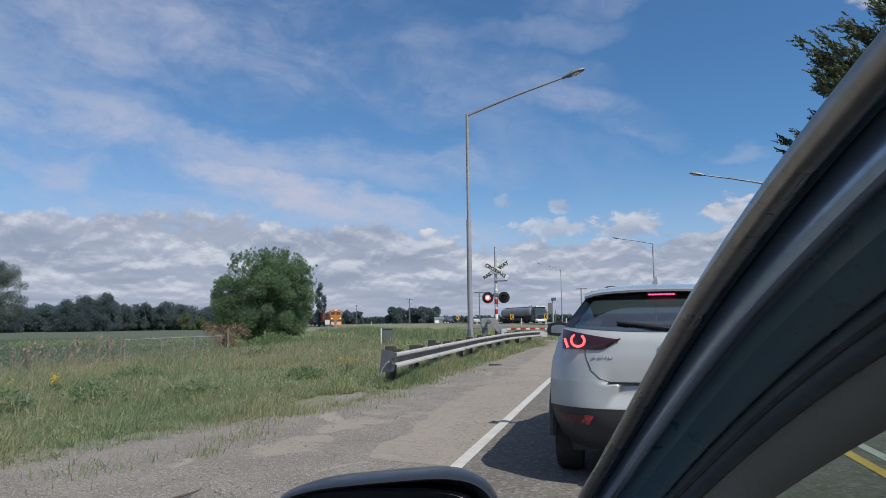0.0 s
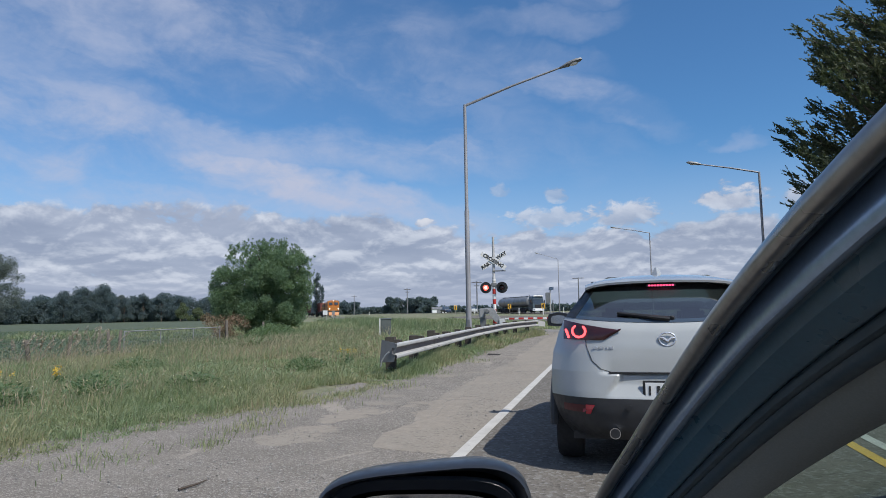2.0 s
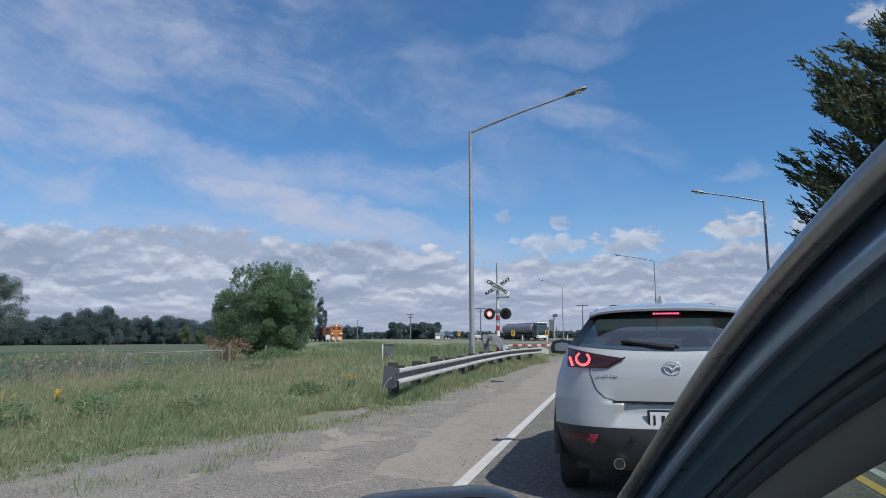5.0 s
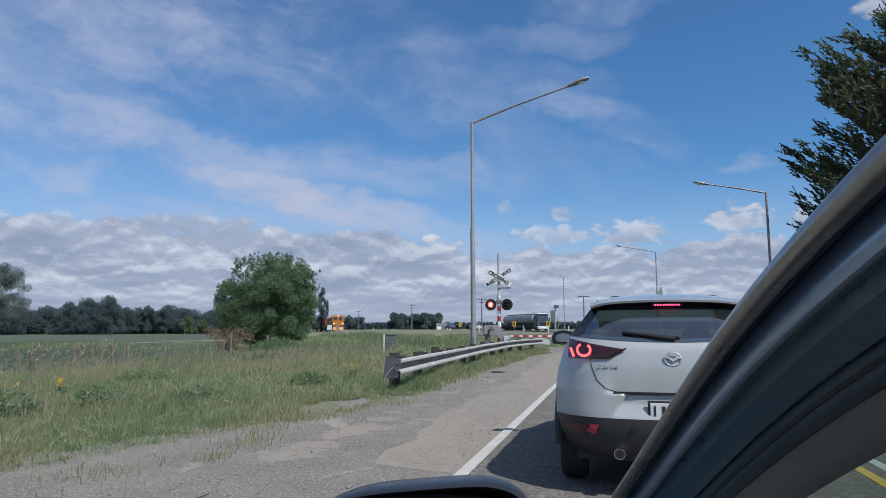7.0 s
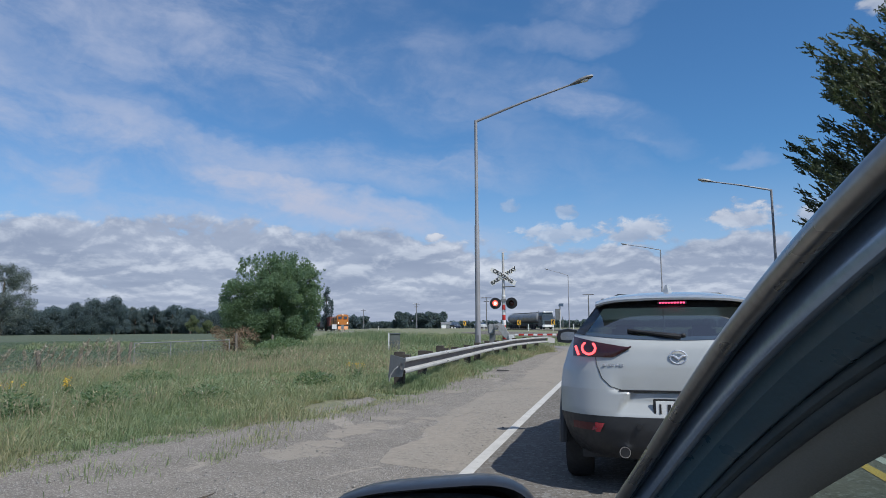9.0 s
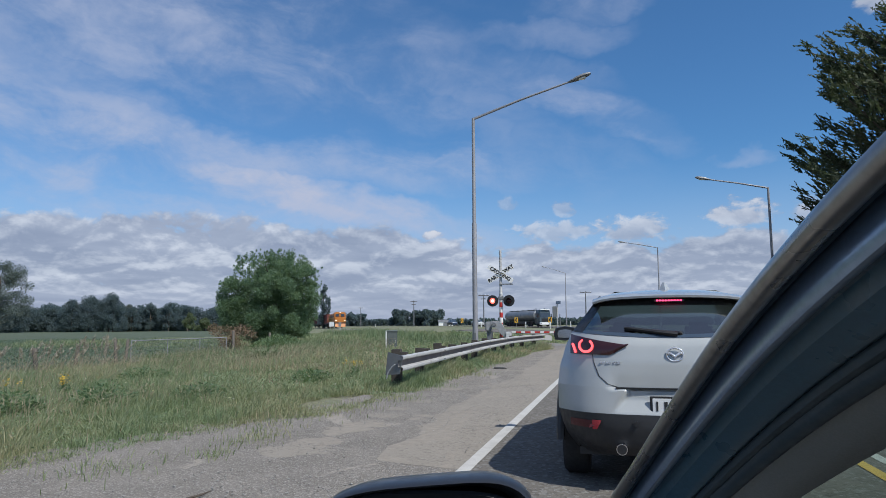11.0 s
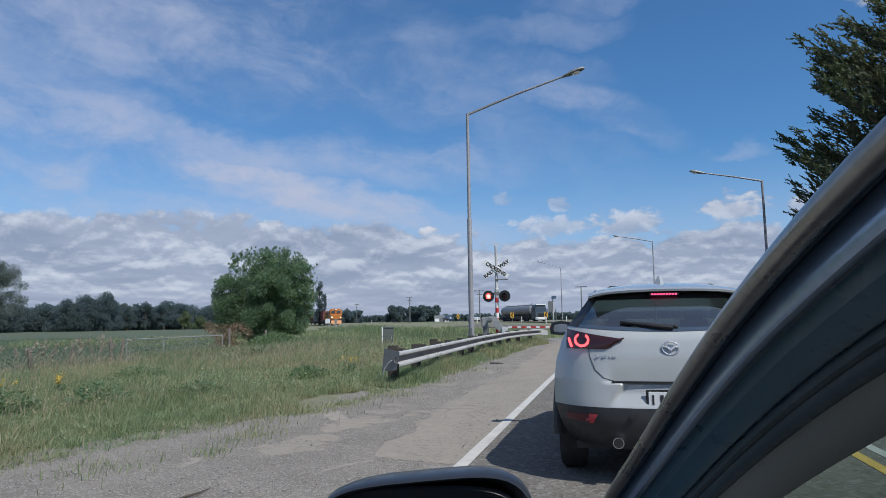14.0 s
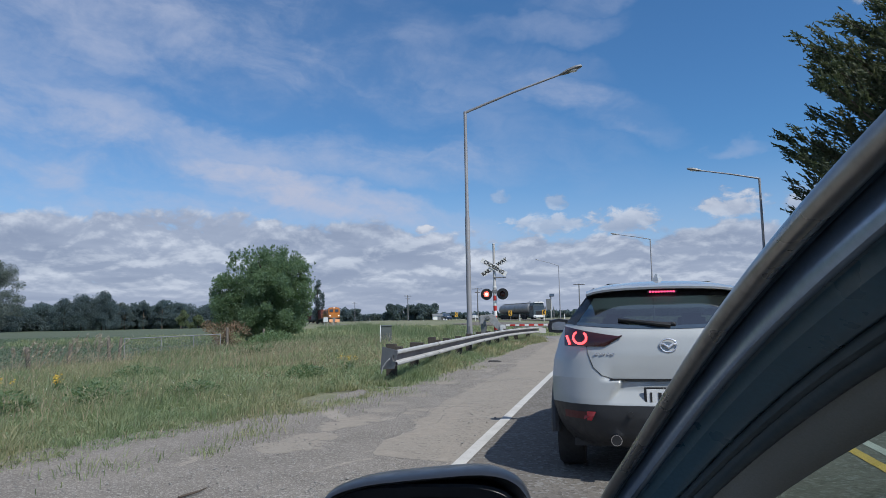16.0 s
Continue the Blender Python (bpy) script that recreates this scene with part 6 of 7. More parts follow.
def axle_wheels(parent, y, w=1.02, r=0.5):
    for s in (-1, 1):
        tyre = part("wheel", lathe(bmesh.new(), [(r * 0.5, -0.15), (r * 0.95, -0.15), (r, -0.1), (r, 0.1), (r * 0.95, 0.15), (r * 0.5, 0.15)], 20, pose(s * w, y, r, 0, 90, 0)), M_tyre, parent, smooth=True)
        part("rim", lathe(bmesh.new(), [(0.05, -0.12), (r * 0.5, -0.10), (r * 0.5, 0.10), (0.05, 0.12)], 14, pose(s * w, y, r, 0, 90, 0)), M_galv, tyre)


def tanker(s):
    x, y, z = on_highway(s)
    head = math.degrees(math.atan2(RAIL_DIR.y, RAIL_DIR.x)) + 90
    t = thing("tanker_truck", "articulated tanker truck with a brushed alloy tank on the highway", "truck", pose(x, y, z, 0, 0, head) @ Matrix.Scale(0.88, 4))
    part("chassis", box(bmesh.new(), -0.5, 0.5, 0.6, 19.0, 0.75, 1.05, 0.02), M_black, t)
    bm = bmesh.new()
    ring = [(-1.2, 0.55), (-1.22, 1.6), (-1.18, 2.6), (-1.05, 3.25), (1.05, 3.25), (1.18, 2.6), (1.22, 1.6), (1.2, 0.55)]
    loft(bm, [[(a * 0.97, 0.08 if c < 1.8 else 0.08 + (c - 1.8) * 0.16, c) for a, c in ring], [(a, 0.45, c) for a, c in ring], [(a, 2.1, c) for a, c in ring]])
    cab = part("cab", bm, M_blue_cab, t, "dark blue-grey cab", smooth=False)
    part("windscreen", box(bmesh.new(), -1.05, 1.05, 0.10, 0.14, 1.75, 2.65, 0.02, Matrix.Translation((0, 0.06, 0)) @ Matrix.Rotation(0.0, 4, "X")), M_frame_gloss, cab, "dark windscreen")
    part("bumper", box(bmesh.new(), -1.2, 1.2, -0.05, 0.3, 0.35, 0.85, 0.05), M_white, cab, "white front bumper")
    part("grille", box(bmesh.new(), -0.7, 0.7, 0.02, 0.1, 0.9, 1.6, 0.02), M_black, cab)
    for s2 in (-1, 1):
        part("headlight", box(bmesh.new(), s2 * 0.95 - 0.18, s2 * 0.95 + 0.18, -0.07, 0.02, 0.5, 0.72, 0.03), M_chrome, cab)
        part("side_window", box(bmesh.new(), s2 * 1.21 - 0.015, s2 * 1.21 + 0.015, 0.6, 1.5, 1.8, 2.6, 0.01), M_frame_gloss, cab)
        part("side_mirror", box(bmesh.new(), s2 * 1.42 - 0.10, s2 * 1.42 + 0.10, 0.3, 0.42, 1.8, 2.5, 0.03), M_black, cab)
        part("exhaust_stack", rod(bmesh.new(), (s2 * 0.9, 2.35, 1.0), (s2 * 0.9, 2.35, 3.6), 0.09, 0.09, 10), M_chrome, cab)
    part("visor", box(bmesh.new(), -1.05, 1.05, 0.02, 0.4, 3.2, 3.42, 0.04), M_white, cab)
    bm = bmesh.new()
    n = 26
    rings = []
    for y0, f in ((3.3, 0.55), (3.36, 0.85), (3.5, 0.97), (3.7, 1.0), (18.6, 1.0), (18.8, 0.97), (18.94, 0.85), (19.0, 0.55)):
        rings.append([(1.22 * f * math.cos(6.28319 * k / n), y0, 2.22 + 1.05 * f * math.sin(6.28319 * k / n)) for k in range(n)])
    tank = part("tank", loft(bm, rings), M_tank, t, "brushed alloy elliptical tank", smooth=True)
    part("walkway", box(bmesh.new(), -0.35, 0.35, 4.2, 18.2, 3.26, 3.36, 0.01), M_galv_dull, tank)
    for k in range(5):
        part("hatch", lathe(bmesh.new(), [(0.25, 3.2), (0.25, 3.42), (0.0, 3.44)], 14, Matrix.Translation((0, 5.2 + k * 3.0, 0))), M_galv_dull, tank)
    for k in range(6):
        y0 = 4.6 + k * 2.6
        part("band", tube(bmesh.new(), [(1.23 * math.cos(6.28319 * j / 24), y0, 2.22 + 1.06 * math.sin(6.28319 * j / 24)) for j in range(25)], 0.02, 5), M_galv_dull, tank)
    for s2 in (-1, 1):
        part("side_guard", box(bmesh.new(), s2 * 1.15 - 0.03, s2 * 1.15 + 0.03, 7.6, 12.6, 0.6, 1.1, 0.02), M_clad, t)
    for y0 in (1.2, 4.4, 5.7, 13.6, 14.9, 16.2, 17.5):
        axle_wheels(t, y0)
    return t


tanker(-73.0)


def small_car(s, u, paint, label, h=1.46):
    x, y, z = on_highway(s, u)
    head = math.degrees(math.atan2(RAIL_DIR.y, RAIL_DIR.x)) + 90
    t = thing("passing_car", label, "car", pose(x, y, z, 0, 0, head), group="cars on the highway")
    low = [(-2.1, 0.55, 0.7), (-2.0, 0.78, 0.82), (-1.2, 0.85, 0.93), (0.0, 0.86, 0.95), (1.2, 0.86, 0.96), (1.9, 0.82, 0.95), (2.15, 0.7, 0.85)]
    bm = bmesh.new()
    loft(bm, [[(-w * 0.94, y0, 0.25), (-w, y0, 0.55), (-w * 0.96, y0, zt - 0.06), (-w * 0.85, y0, zt), (w * 0.85, y0, zt), (w * 0.96, y0, zt - 0.06), (w, y0, 0.55), (w * 0.94, y0, 0.25)] for y0, w, zt in low])
    part("body", bm, paint, t, smooth=True)
    bm = bmesh.new()
    loft(bm, [[(-w, y0, 0.93), (-w * 0.86, y0 + dy, zt), (w * 0.86, y0 + dy, zt), (w, y0, 0.93)] for y0, w, zt, dy in ((-1.15, 0.74, 0.97, 0.1), (-0.5, 0.78, h - 0.08, 0.0), (0.8, 0.78, h - 0.06, 0.0), (1.85, 0.72, 1.02, -0.1))])
    part("glasshouse", bm, M_frame_gloss, t, "dark window band", smooth=True)
    bm = bmesh.new()
    loft(bm, [[(-0.64, y0, zt), (0.64, y0, zt), (0.60, y0, zt + 0.05), (-0.60, y0, zt + 0.05)] for y0, zt in ((-0.55, h - 0.09), (0.2, h - 0.05), (0.95, h - 0.08))])
    part("roof", bm, paint, t)
    for y0 in (-1.3, 1.3):
        for s2 in (-1, 1):
            tyre_wheel(t, s2 * 0.76, y0, 0.31, 0.19)
    for s2 in (-1, 1):
        part("headlight", box(bmesh.new(), s2 * 0.6 - 0.14, s2 * 0.6 + 0.14, -2.09, -1.98, 0.62, 0.72, 0.02), M_chrome, t)


small_car(-103.0, 27.2, M_white_car, "white hatchback car driving on the highway")
small_car(-122.0, 27.2, M_navy, "dark blue car driving on the highway", 1.62)

# ---------------- plants ----------------


def rhombi(centres, axis, side, length, width):
    """One pointed leaf a row: base, two sides, tip."""
    L, W = np.asarray(length)[:, None], np.asarray(width)[:, None]
    a, s = axis * L, side * W * 0.5
    V = np.stack([centres - a * 0.5, centres - a * 0.05 + s, centres + a * 0.5, centres - a * 0.05 - s], 1).reshape(-1, 3)
    Fc = np.arange(len(V)).reshape(-1, 4)
    return V, Fc


def unit(v):
    return v / np.maximum(1e-9, np.linalg.norm(v, axis=1, keepdims=True))


def leaf_cloud(rng, n, lumps, leaf, slim=0.5, shell=0.35, up=0.15, squash=1.0):
    """Leaves scattered through overlapping lumps (x, y, z, rx, ry, rz), thickest towards their skins."""
    lumps = np.asarray(lumps, float)
    weight = (lumps[:, 3] * lumps[:, 5]) ** 1.0
    pick = rng.choice(len(lumps), n, p=weight / weight.sum())
    d = unit(rng.normal(size=(n, 3)))
    r = rng.random(n) ** shell
    P = lumps[pick, :3] + d * lumps[pick, 3:] * r[:, None]
    axis = unit(rng.normal(size=(n, 3)) * 0.8 + d * 0.7 + np.array([0, 0, up]))
    side = unit(np.cross(axis, rng.normal(size=(n, 3))))
    size = leaf * rng.uniform(0.6, 1.35, n)
    return rhombi(P, axis, side, size, size * slim)


WIND = np.array([0.13, 0.04, 0.0])


def blades(rng, x, y, h, w, lean=0.55, base=None, out=None):
    """Bent grass blades, five corners and three triangles each; out: the way each one leans from its tussock."""
    n = len(x)
    z = (ground_z(x, y) - 0.035) if base is None else base
    a = rng.uniform(0, 6.28319, n)
    la = rng.uniform(0, 6.28319, n) if out is None else out + rng.normal(0, 0.5, n)
    k = np.abs(rng.normal(0, lean, n)) + 0.08
    root = np.stack([x, y, z], 1)
    s = np.stack([np.cos(a), np.sin(a), np.zeros(n)], 1) * (w * 0.5)[:, None]
    bend = np.stack([np.cos(la), np.sin(la), np.zeros(n)], 1) * (k * h)[:, None] + WIND * h[:, None]
    up = np.zeros((n, 3))
    up[:, 2] = h
    mid, tip = root + up * 0.58 + bend * 0.30, root + up * (1 - 0.30 * k[:, None]) + bend
    V = np.stack([root - s, root + s, mid + s * 0.85, mid - s * 0.85, tip], 1).reshape(-1, 3)
    b = np.arange(n)[:, None] * 5
    Fc = np.concatenate([b + np.array([[0, 1, 2]]), b + np.array([[0, 2, 3]]), b + np.array([[3, 2, 4]])], 1).reshape(-1, 3)
    return V, Fc


def stacked(pieces):
    V, Fc, o = [], [], 0
    for v, f in pieces:
        V.append(v)
        Fc.append(f + o)
        o += len(v)
    return np.concatenate(V), np.concatenate(Fc)


def patchy(x, y, scale, seed):
    return np.array([noise.noise((a * scale + seed, b * scale, seed * 0.7)) for a, b in zip(x, y)])


rng = np.random.default_rng(11)


def scatter(n, x0, x1, y0, y1, keep):
    x, y = rng.uniform(x0, x1, n), rng.uniform(y0, y1, n)
    k = keep(x, y)
    return x[k], y[k]


verge_y = np.arange(0, 60, 0.25)
verge_x = np.array([verge(v) for v in verge_y])


def off_gravel(x, y, soft=0.20):
    return x < np.interp(y, verge_y, verge_x) + 0.12 + rng.normal(0, soft * 0.45, len(x))


def in_sight(x, y):
    return x > -1.22 * y - 1.5


def bare(x, y):
    """False on the worn patch beside the guard rail's end."""
    return ~((((x + 4.72) / 0.55) ** 2 + ((y - 10.7) / 1.2) ** 2) < 0.85)


def grass_here(x, y):
    u = x * 0.86 + (y - 37) * 0.51
    return off_gravel(x, y) & in_sight(x, y) & bare(x, y) & (u < 9) & (np.abs(u) > 1.2) & ~((x < -21.2) & (y < 40))


grass = []
for n, each, x0, x1, y0, y1, w, hh, spread in ((6200, 26, -17, -3.6, 3.0, 12.0, 0.0082, 0.175, 0.075), (5600, 26, -22, -3.7, 11.5, 24.0, 0.0125, 0.23, 0.11), (4200, 26, -24, -3.8, 23.0, 44.0, 0.023, 0.31, 0.20), (2600, 24, -60, -3.0, 42.0, 90.0, 0.06, 0.30, 0.5)):
    cx, cy = rng.uniform(x0, x1, n), rng.uniform(y0, y1, n)
    tall = rng.gamma(6.0, 1 / 6.0, n) * (0.85 + 0.8 * patchy(cx, cy, 0.22, 3.0) + 0.4 * patchy(cx, cy, 1.3, 8.0))
    k = np.repeat(np.arange(n), each)
    out = rng.uniform(0, 6.28319, n * each)
    far = np.abs(rng.normal(0, spread, n * each)) * rng.uniform(0.7, 1.5, n)[k]
    x, y = cx[k] + np.cos(out) * far, cy[k] + np.sin(out) * far
    h = hh * tall[k] * rng.uniform(0.55, 1.30, n * each)
    # a thin sward of single blades between the tussocks
    lx, ly = rng.uniform(x0, x1, n * each // 2), rng.uniform(y0, y1, n * each // 2)
    x, y, out = np.concatenate([x, lx]), np.concatenate([y, ly]), np.concatenate([out, rng.uniform(0, 6.28319, len(lx))])
    h = np.concatenate([h, hh * 0.62 * rng.uniform(0.5, 1.3, len(lx))])
    keep = grass_here(x, y)
    x, y, h, out = x[keep], y[keep], h[keep], out[keep]
    rim = np.clip((np.interp(y, verge_y, verge_x) + 0.2 - x) / 1.0, 0.14, 1.0)
    h = h * (0.40 + 0.60 * rim) * np.where(y > 30, 1.0, 1.0 + 0.35 * smooth01((-x - 8) / 5))
    grass.append(blades(rng, x, y, np.clip(h * 0.86, 0.04, 0.7), w * rng.uniform(0.7, 1.4, len(x)), 0.70, None, out))
V, Fc = stacked(grass)
tagged(raw("verge_grass", V, Fc, L_grass), "uncut green and straw-coloured roadside grass", "grass", kind="stuff")
straw = []
for n, x0, x1, y0, y1, w, hh in ((11000, -17, -3.6, 3.0, 12.0, 0.007, 0.18), (16000, -22, -3.7, 11.5, 24.0, 0.012, 0.24), (13000, -24, -3.8, 23.0, 44.0, 0.022, 0.34)):
    x, y = scatter(n, x0, x1, y0, y1, lambda x, y: off_gravel(x, y) & in_sight(x, y) & bare(x, y) & ~((x < -21.2) & (y < 40)))
    thick = rng.random(len(x)) < np.clip(0.5 + 1.2 * patchy(x, y, 0.35, 14.0), 0.05, 1)
    x, y = x[thick], y[thick]
    straw.append(blades(rng, x, y, hh * rng.uniform(0.4, 1.3, len(x)), w * rng.uniform(0.7, 1.4, len(x)), 0.75))
V, Fc = stacked(straw)
tagged(raw("straw_grass", V, Fc, L_dry), "bleached dead grass blades among the green", "grass", kind="stuff")

# grass along the foot of the guard rail
ry = rng.uniform(12.3, 36.5, 25000)
rx = np.array([on_rail(v)[0] for v in ry]) + rng.normal(-0.14, 0.24, len(ry))
V, Fc = blades(rng, rx, ry, rng.uniform(0.10, 0.40, len(ry)) * (0.55 + 0.45 * smooth01((ry - 12.8) / 1.5)) * np.clip(1.0 - 1.6 * (rx - np.array([on_rail(v)[0] for v in ry])), 0.35, 1.0) * (1.0 + 0.5 * patchy(rx, ry, 0.8, 5.0)), 0.014 * rng.uniform(0.7, 1.5, len(ry)))
tagged(raw("rail_grass", V, Fc, L_grass), "rank grass growing round the guard rail posts", "grass", kind="stuff")

# sparse tufts on the gravel
tx, ty = [], []
for cx, cy, n, r in ((-3.95, 5.96, 90, 0.10), (-4.05, 6.85, 160, 0.17), (-4.30, 9.3, 260, 0.30), (-4.1, 9.9, 160, 0.22), (-4.55, 5.2, 160, 0.25), (-4.3, 7.6, 120, 0.2), (-3.75, 11.2, 160, 0.2), (-3.7, 13.6, 160, 0.25), (-3.55, 17.0, 120, 0.25)):
    tx += list(rng.normal(cx, r, n))
    ty += list(rng.normal(cy, r * 1.5, n))
tx, ty = np.array(tx), np.array(ty)
V, Fc = blades(rng, tx, ty, rng.uniform(0.03, 0.13, len(tx)), rng.uniform(0.006, 0.011, len(tx)), 0.7, ground_z(tx, ty) - 0.014)
tagged(raw("gravel_tufts", V, Fc, L_grass), "small grass tufts pushing through the gravel", "grass", kind="stuff")

# seed heads and dead stalks
x, y = scatter(13000, -21, -4.8, 5, 30, lambda x, y: in_sight(x, y) & (x < -5.3 - 0.05 * y))
keep = patchy(x, y, 0.25, 21.0) + 0.25 * (x < -9) - 0.3 * (y < 9) > 0.02
x, y = x[keep], y[keep]
h = rng.uniform(0.30, 0.62, len(x)) * np.where(x < -9.5, 1.3, 0.75)
stalk = blades(rng, x, y, h, rng.uniform(0.005, 0.009, len(x)), 0.22)
tips = stalk[0].reshape(-1, 5, 3)[:, 4]
ax = unit(rng.normal(0, 0.35, (len(x), 3)) + np.array([0, 0, 1.0]))
sd = unit(np.cross(ax, rng.normal(size=(len(x), 3))))
heads = rhombi(tips, ax, sd, rng.uniform(0.05, 0.11, len(x)), rng.uniform(0.005, 0.010, len(x)) * (1 + 0.05 * y))
tri = np.concatenate([heads[1][:, [0, 1, 2]], heads[1][:, [0, 2, 3]]])
V, Fc = stacked([stalk, (heads[0], tri)])
tagged(raw("seed_heads", V, Fc, L_dry), "pale dry grass stalks with seed heads", "grass", kind="stuff")

# low crop in the paddock
x, y = scatter(60000, -75, -21.3, 16, 75, lambda x, y: in_sight(x, y) & (x * 0.86 + (y - 37) * 0.51 < -21))
n = len(x)
ax = unit(np.stack([rng.normal(0, 0.8, n), rng.normal(0, 0.8, n), rng.uniform(0.2, 1.2, n)], 1))
sd = unit(np.cross(ax, rng.normal(size=(n, 3))))
V, Fc = rhombi(np.stack([x, y, ground_z(x, y) + rng.uniform(0, 0.16, n)], 1), ax, sd, rng.uniform(0.10, 0.22, n), rng.uniform(0.05, 0.09, n))
tagged(raw("paddock_crop", V, Fc, L_crop), "low leafy green crop in the paddock", "crop", kind="stuff")

# lush tall growth in front of the bush
x, y = scatter(26000, -20.5, -9.0, 24, 41, lambda x, y: (x * 0.86 + (y - 37) * 0.51 < -2.5) & (x < -12.5 + 0.22 * (y - 24)))
thick = rng.random(len(x)) < np.clip(0.35 + 1.5 * patchy(x, y, 0.3, 41.0), 0.0, 1)
x, y = x[thick], y[thick]
V, Fc = blades(rng, x, y, rng.uniform(0.25, 0.75, len(x)) * (1.0 + 0.5 * patchy(x, y, 0.5, 44.0)), rng.uniform(0.015, 0.03, len(x)), 0.35)
tagged(raw("tall_grass", V, Fc, L_lush), "tall lush green grass in front of the bush", "grass", kind="stuff")

x, y = scatter(60000, -48.0, -5.4, 30, 95, lambda x, y: (np.abs(x * 0.86 + (y - 37) * 0.51 + 5.2) < 4.0) & (x < -5.2))
thick = rng.random(len(x)) < np.clip(0.5 + 1.4 * patchy(x, y, 0.3, 61.0), 0.12, 1)
x, y = x[thick], y[thick]
V, Fc = blades(rng, x, y, rng.uniform(0.22, 0.55, len(x)) * (1.0 + 0.5 * patchy(x, y, 0.4, 64.0)) * (1.0 + 0.75 * smooth01((-x - 7.0) / 5.0)), rng.uniform(0.02, 0.045, len(x)), 0.35)
tagged(raw("bank_grass", V, Fc, L_lush), "lush dark green grass on the railway bank", "grass", kind="stuff")

# clover and small broad leaves between the blades
herbs = []
for n, x0, x1, y0, y1, size in ((60000, -16, -3.8, 3.5, 12.0, 0.026), (60000, -21, -3.9, 11.5, 25.0, 0.045), (30000, -21, -5.0, 24.0, 42.0, 0.085)):
    x, y = scatter(n, x0, x1, y0, y1, grass_here)
    thick = rng.random(len(x)) < np.clip(0.45 + 1.5 * patchy(x, y, 0.5, 71.0), 0.04, 1)
    x, y = x[thick], y[thick]
    m = len(x)
    rim = np.clip((np.interp(y, verge_y, verge_x) + 0.2 - x) / 1.0, 0.14, 1.0)
    ax = unit(np.stack([rng.normal(0, 1, m), rng.normal(0, 1, m), rng.uniform(0.0, 0.9, m)], 1))
    sd = unit(np.cross(ax, rng.normal(0, 0.5, (m, 3)) + np.array([0, 0, 1.0])))
    length = size * rng.uniform(0.6, 1.5, m)
    herbs.append(rhombi(np.stack([x, y, ground_z(x, y) - 0.02 + size * 4.2 * rim * rng.random(m)], 1), ax, sd, length, length * 0.55))
V, Fc = stacked(herbs)
tagged(raw("verge_herbs", V, Fc, L_herb), "low clover and broad-leaved herbs among the grass", "herbs", kind="stuff")

# small pale wildflowers through the verge
x, y = scatter(5200, -20, -4.6, 7, 42, lambda x, y: in_sight(x, y) & (x < np.interp(y, verge_y, verge_x) - 0.5))
keep = patchy(x, y, 0.35, 51.0) > -0.05
x, y = x[keep], y[keep]
n = len(x)
ax = unit(np.stack([rng.normal(0, 1, n), rng.normal(0, 1, n), rng.normal(0.3, 0.4, n)], 1))
sd = unit(np.cross(ax, rng.normal(0, 0.5, (n, 3)) + np.array([0, 0.6, 0.6])))
V, Fc = rhombi(np.stack([x, y, ground_z(x, y) + rng.uniform(0.12, 0.36, n)], 1), ax, sd, rng.uniform(0.010, 0.018, n) * (1 + y * 0.05), rng.uniform(0.010, 0.015, n) * (1 + y * 0.05))
tagged(raw("wildflowers", V, Fc, L_petal), "tiny pale wildflowers dotted through the grass", "wildflowers", kind="stuff")

# loose stones on the shoulder
octa = np.array([(1, 0, 0), (0, 1, 0), (-1, 0, 0), (0, -1, 0), (0, 0, 0.5), (0, 0, -0.4)])
octf = np.array([(0, 1, 4), (1, 2, 4), (2, 3, 4), (3, 0, 4), (1, 0, 5), (2, 1, 5), (3, 2, 5), (0, 3, 5)])
n = 22000
sx, sy = rng.uniform(-5.0, -1.5, n), 3.2 + 14 * rng.random(n) ** 1.6
keep = patchy(sx, sy, 0.9, 31.0) - 0.28 * (sx > -2.4) + rng.normal(0, 0.25, n) > -0.12
sx, sy = sx[keep], sy[keep]
n = len(sx)
size = (0.0035 + 0.012 * rng.random(n) ** 4) * rng.uniform(0.7, 1.2, n)
ang = rng.uniform(0, 6.28, n)
V = octa[None] * size[:, None, None] * rng.uniform(0.7, 1.3, (n, 6, 1))
c, s = np.cos(ang)[:, None], np.sin(ang)[:, None]
V = np.stack([V[..., 0] * c - V[..., 1] * s, V[..., 0] * s + V[..., 1] * c, V[..., 2]], 2) + np.stack([sx, sy, ground_z(sx, sy) - 0.006 + size * 0.2], 1)[:, None]
Fc = (octf[None] + np.arange(n)[:, None, None] * 6).reshape(-1, 3)
tagged(raw("loose_stones", V.reshape(-1, 3), Fc, M_stone), "scattered loose gravel stones", "stones", kind="stuff")


def weed(x, y, r, h, n, seed, name="dock_weed", label="clump of dark green broad-leaved weeds in the grass", leaf=0.14, material=None):
    g = np.random.default_rng(seed)
    a = g.uniform(0, 6.28, n)
    rr = r * np.sqrt(g.random(n))
    P = np.stack([np.cos(a) * rr, np.sin(a) * rr, g.random(n) * h * (1 - 0.5 * (rr / r) ** 2)], 1)
    ax = unit(np.stack([np.cos(a) + g.normal(0, 0.5, n), np.sin(a) + g.normal(0, 0.5, n), g.uniform(0.1, 1.0, n)], 1))
    sd = unit(np.cross(ax, g.normal(0, 0.4, (n, 3)) + np.array([0, 0, 1.0])))
    L = leaf * g.uniform(0.5, 1.3, n)
    V, Fc = rhombi(P, ax, sd, L, L * 0.42)
    t = thing(name, label, "weed", pose(x, y, gz(x, y) - 0.02), group="weeds in the verge")
    raw("foliage", V, Fc, material or L_dock, t)
    return t


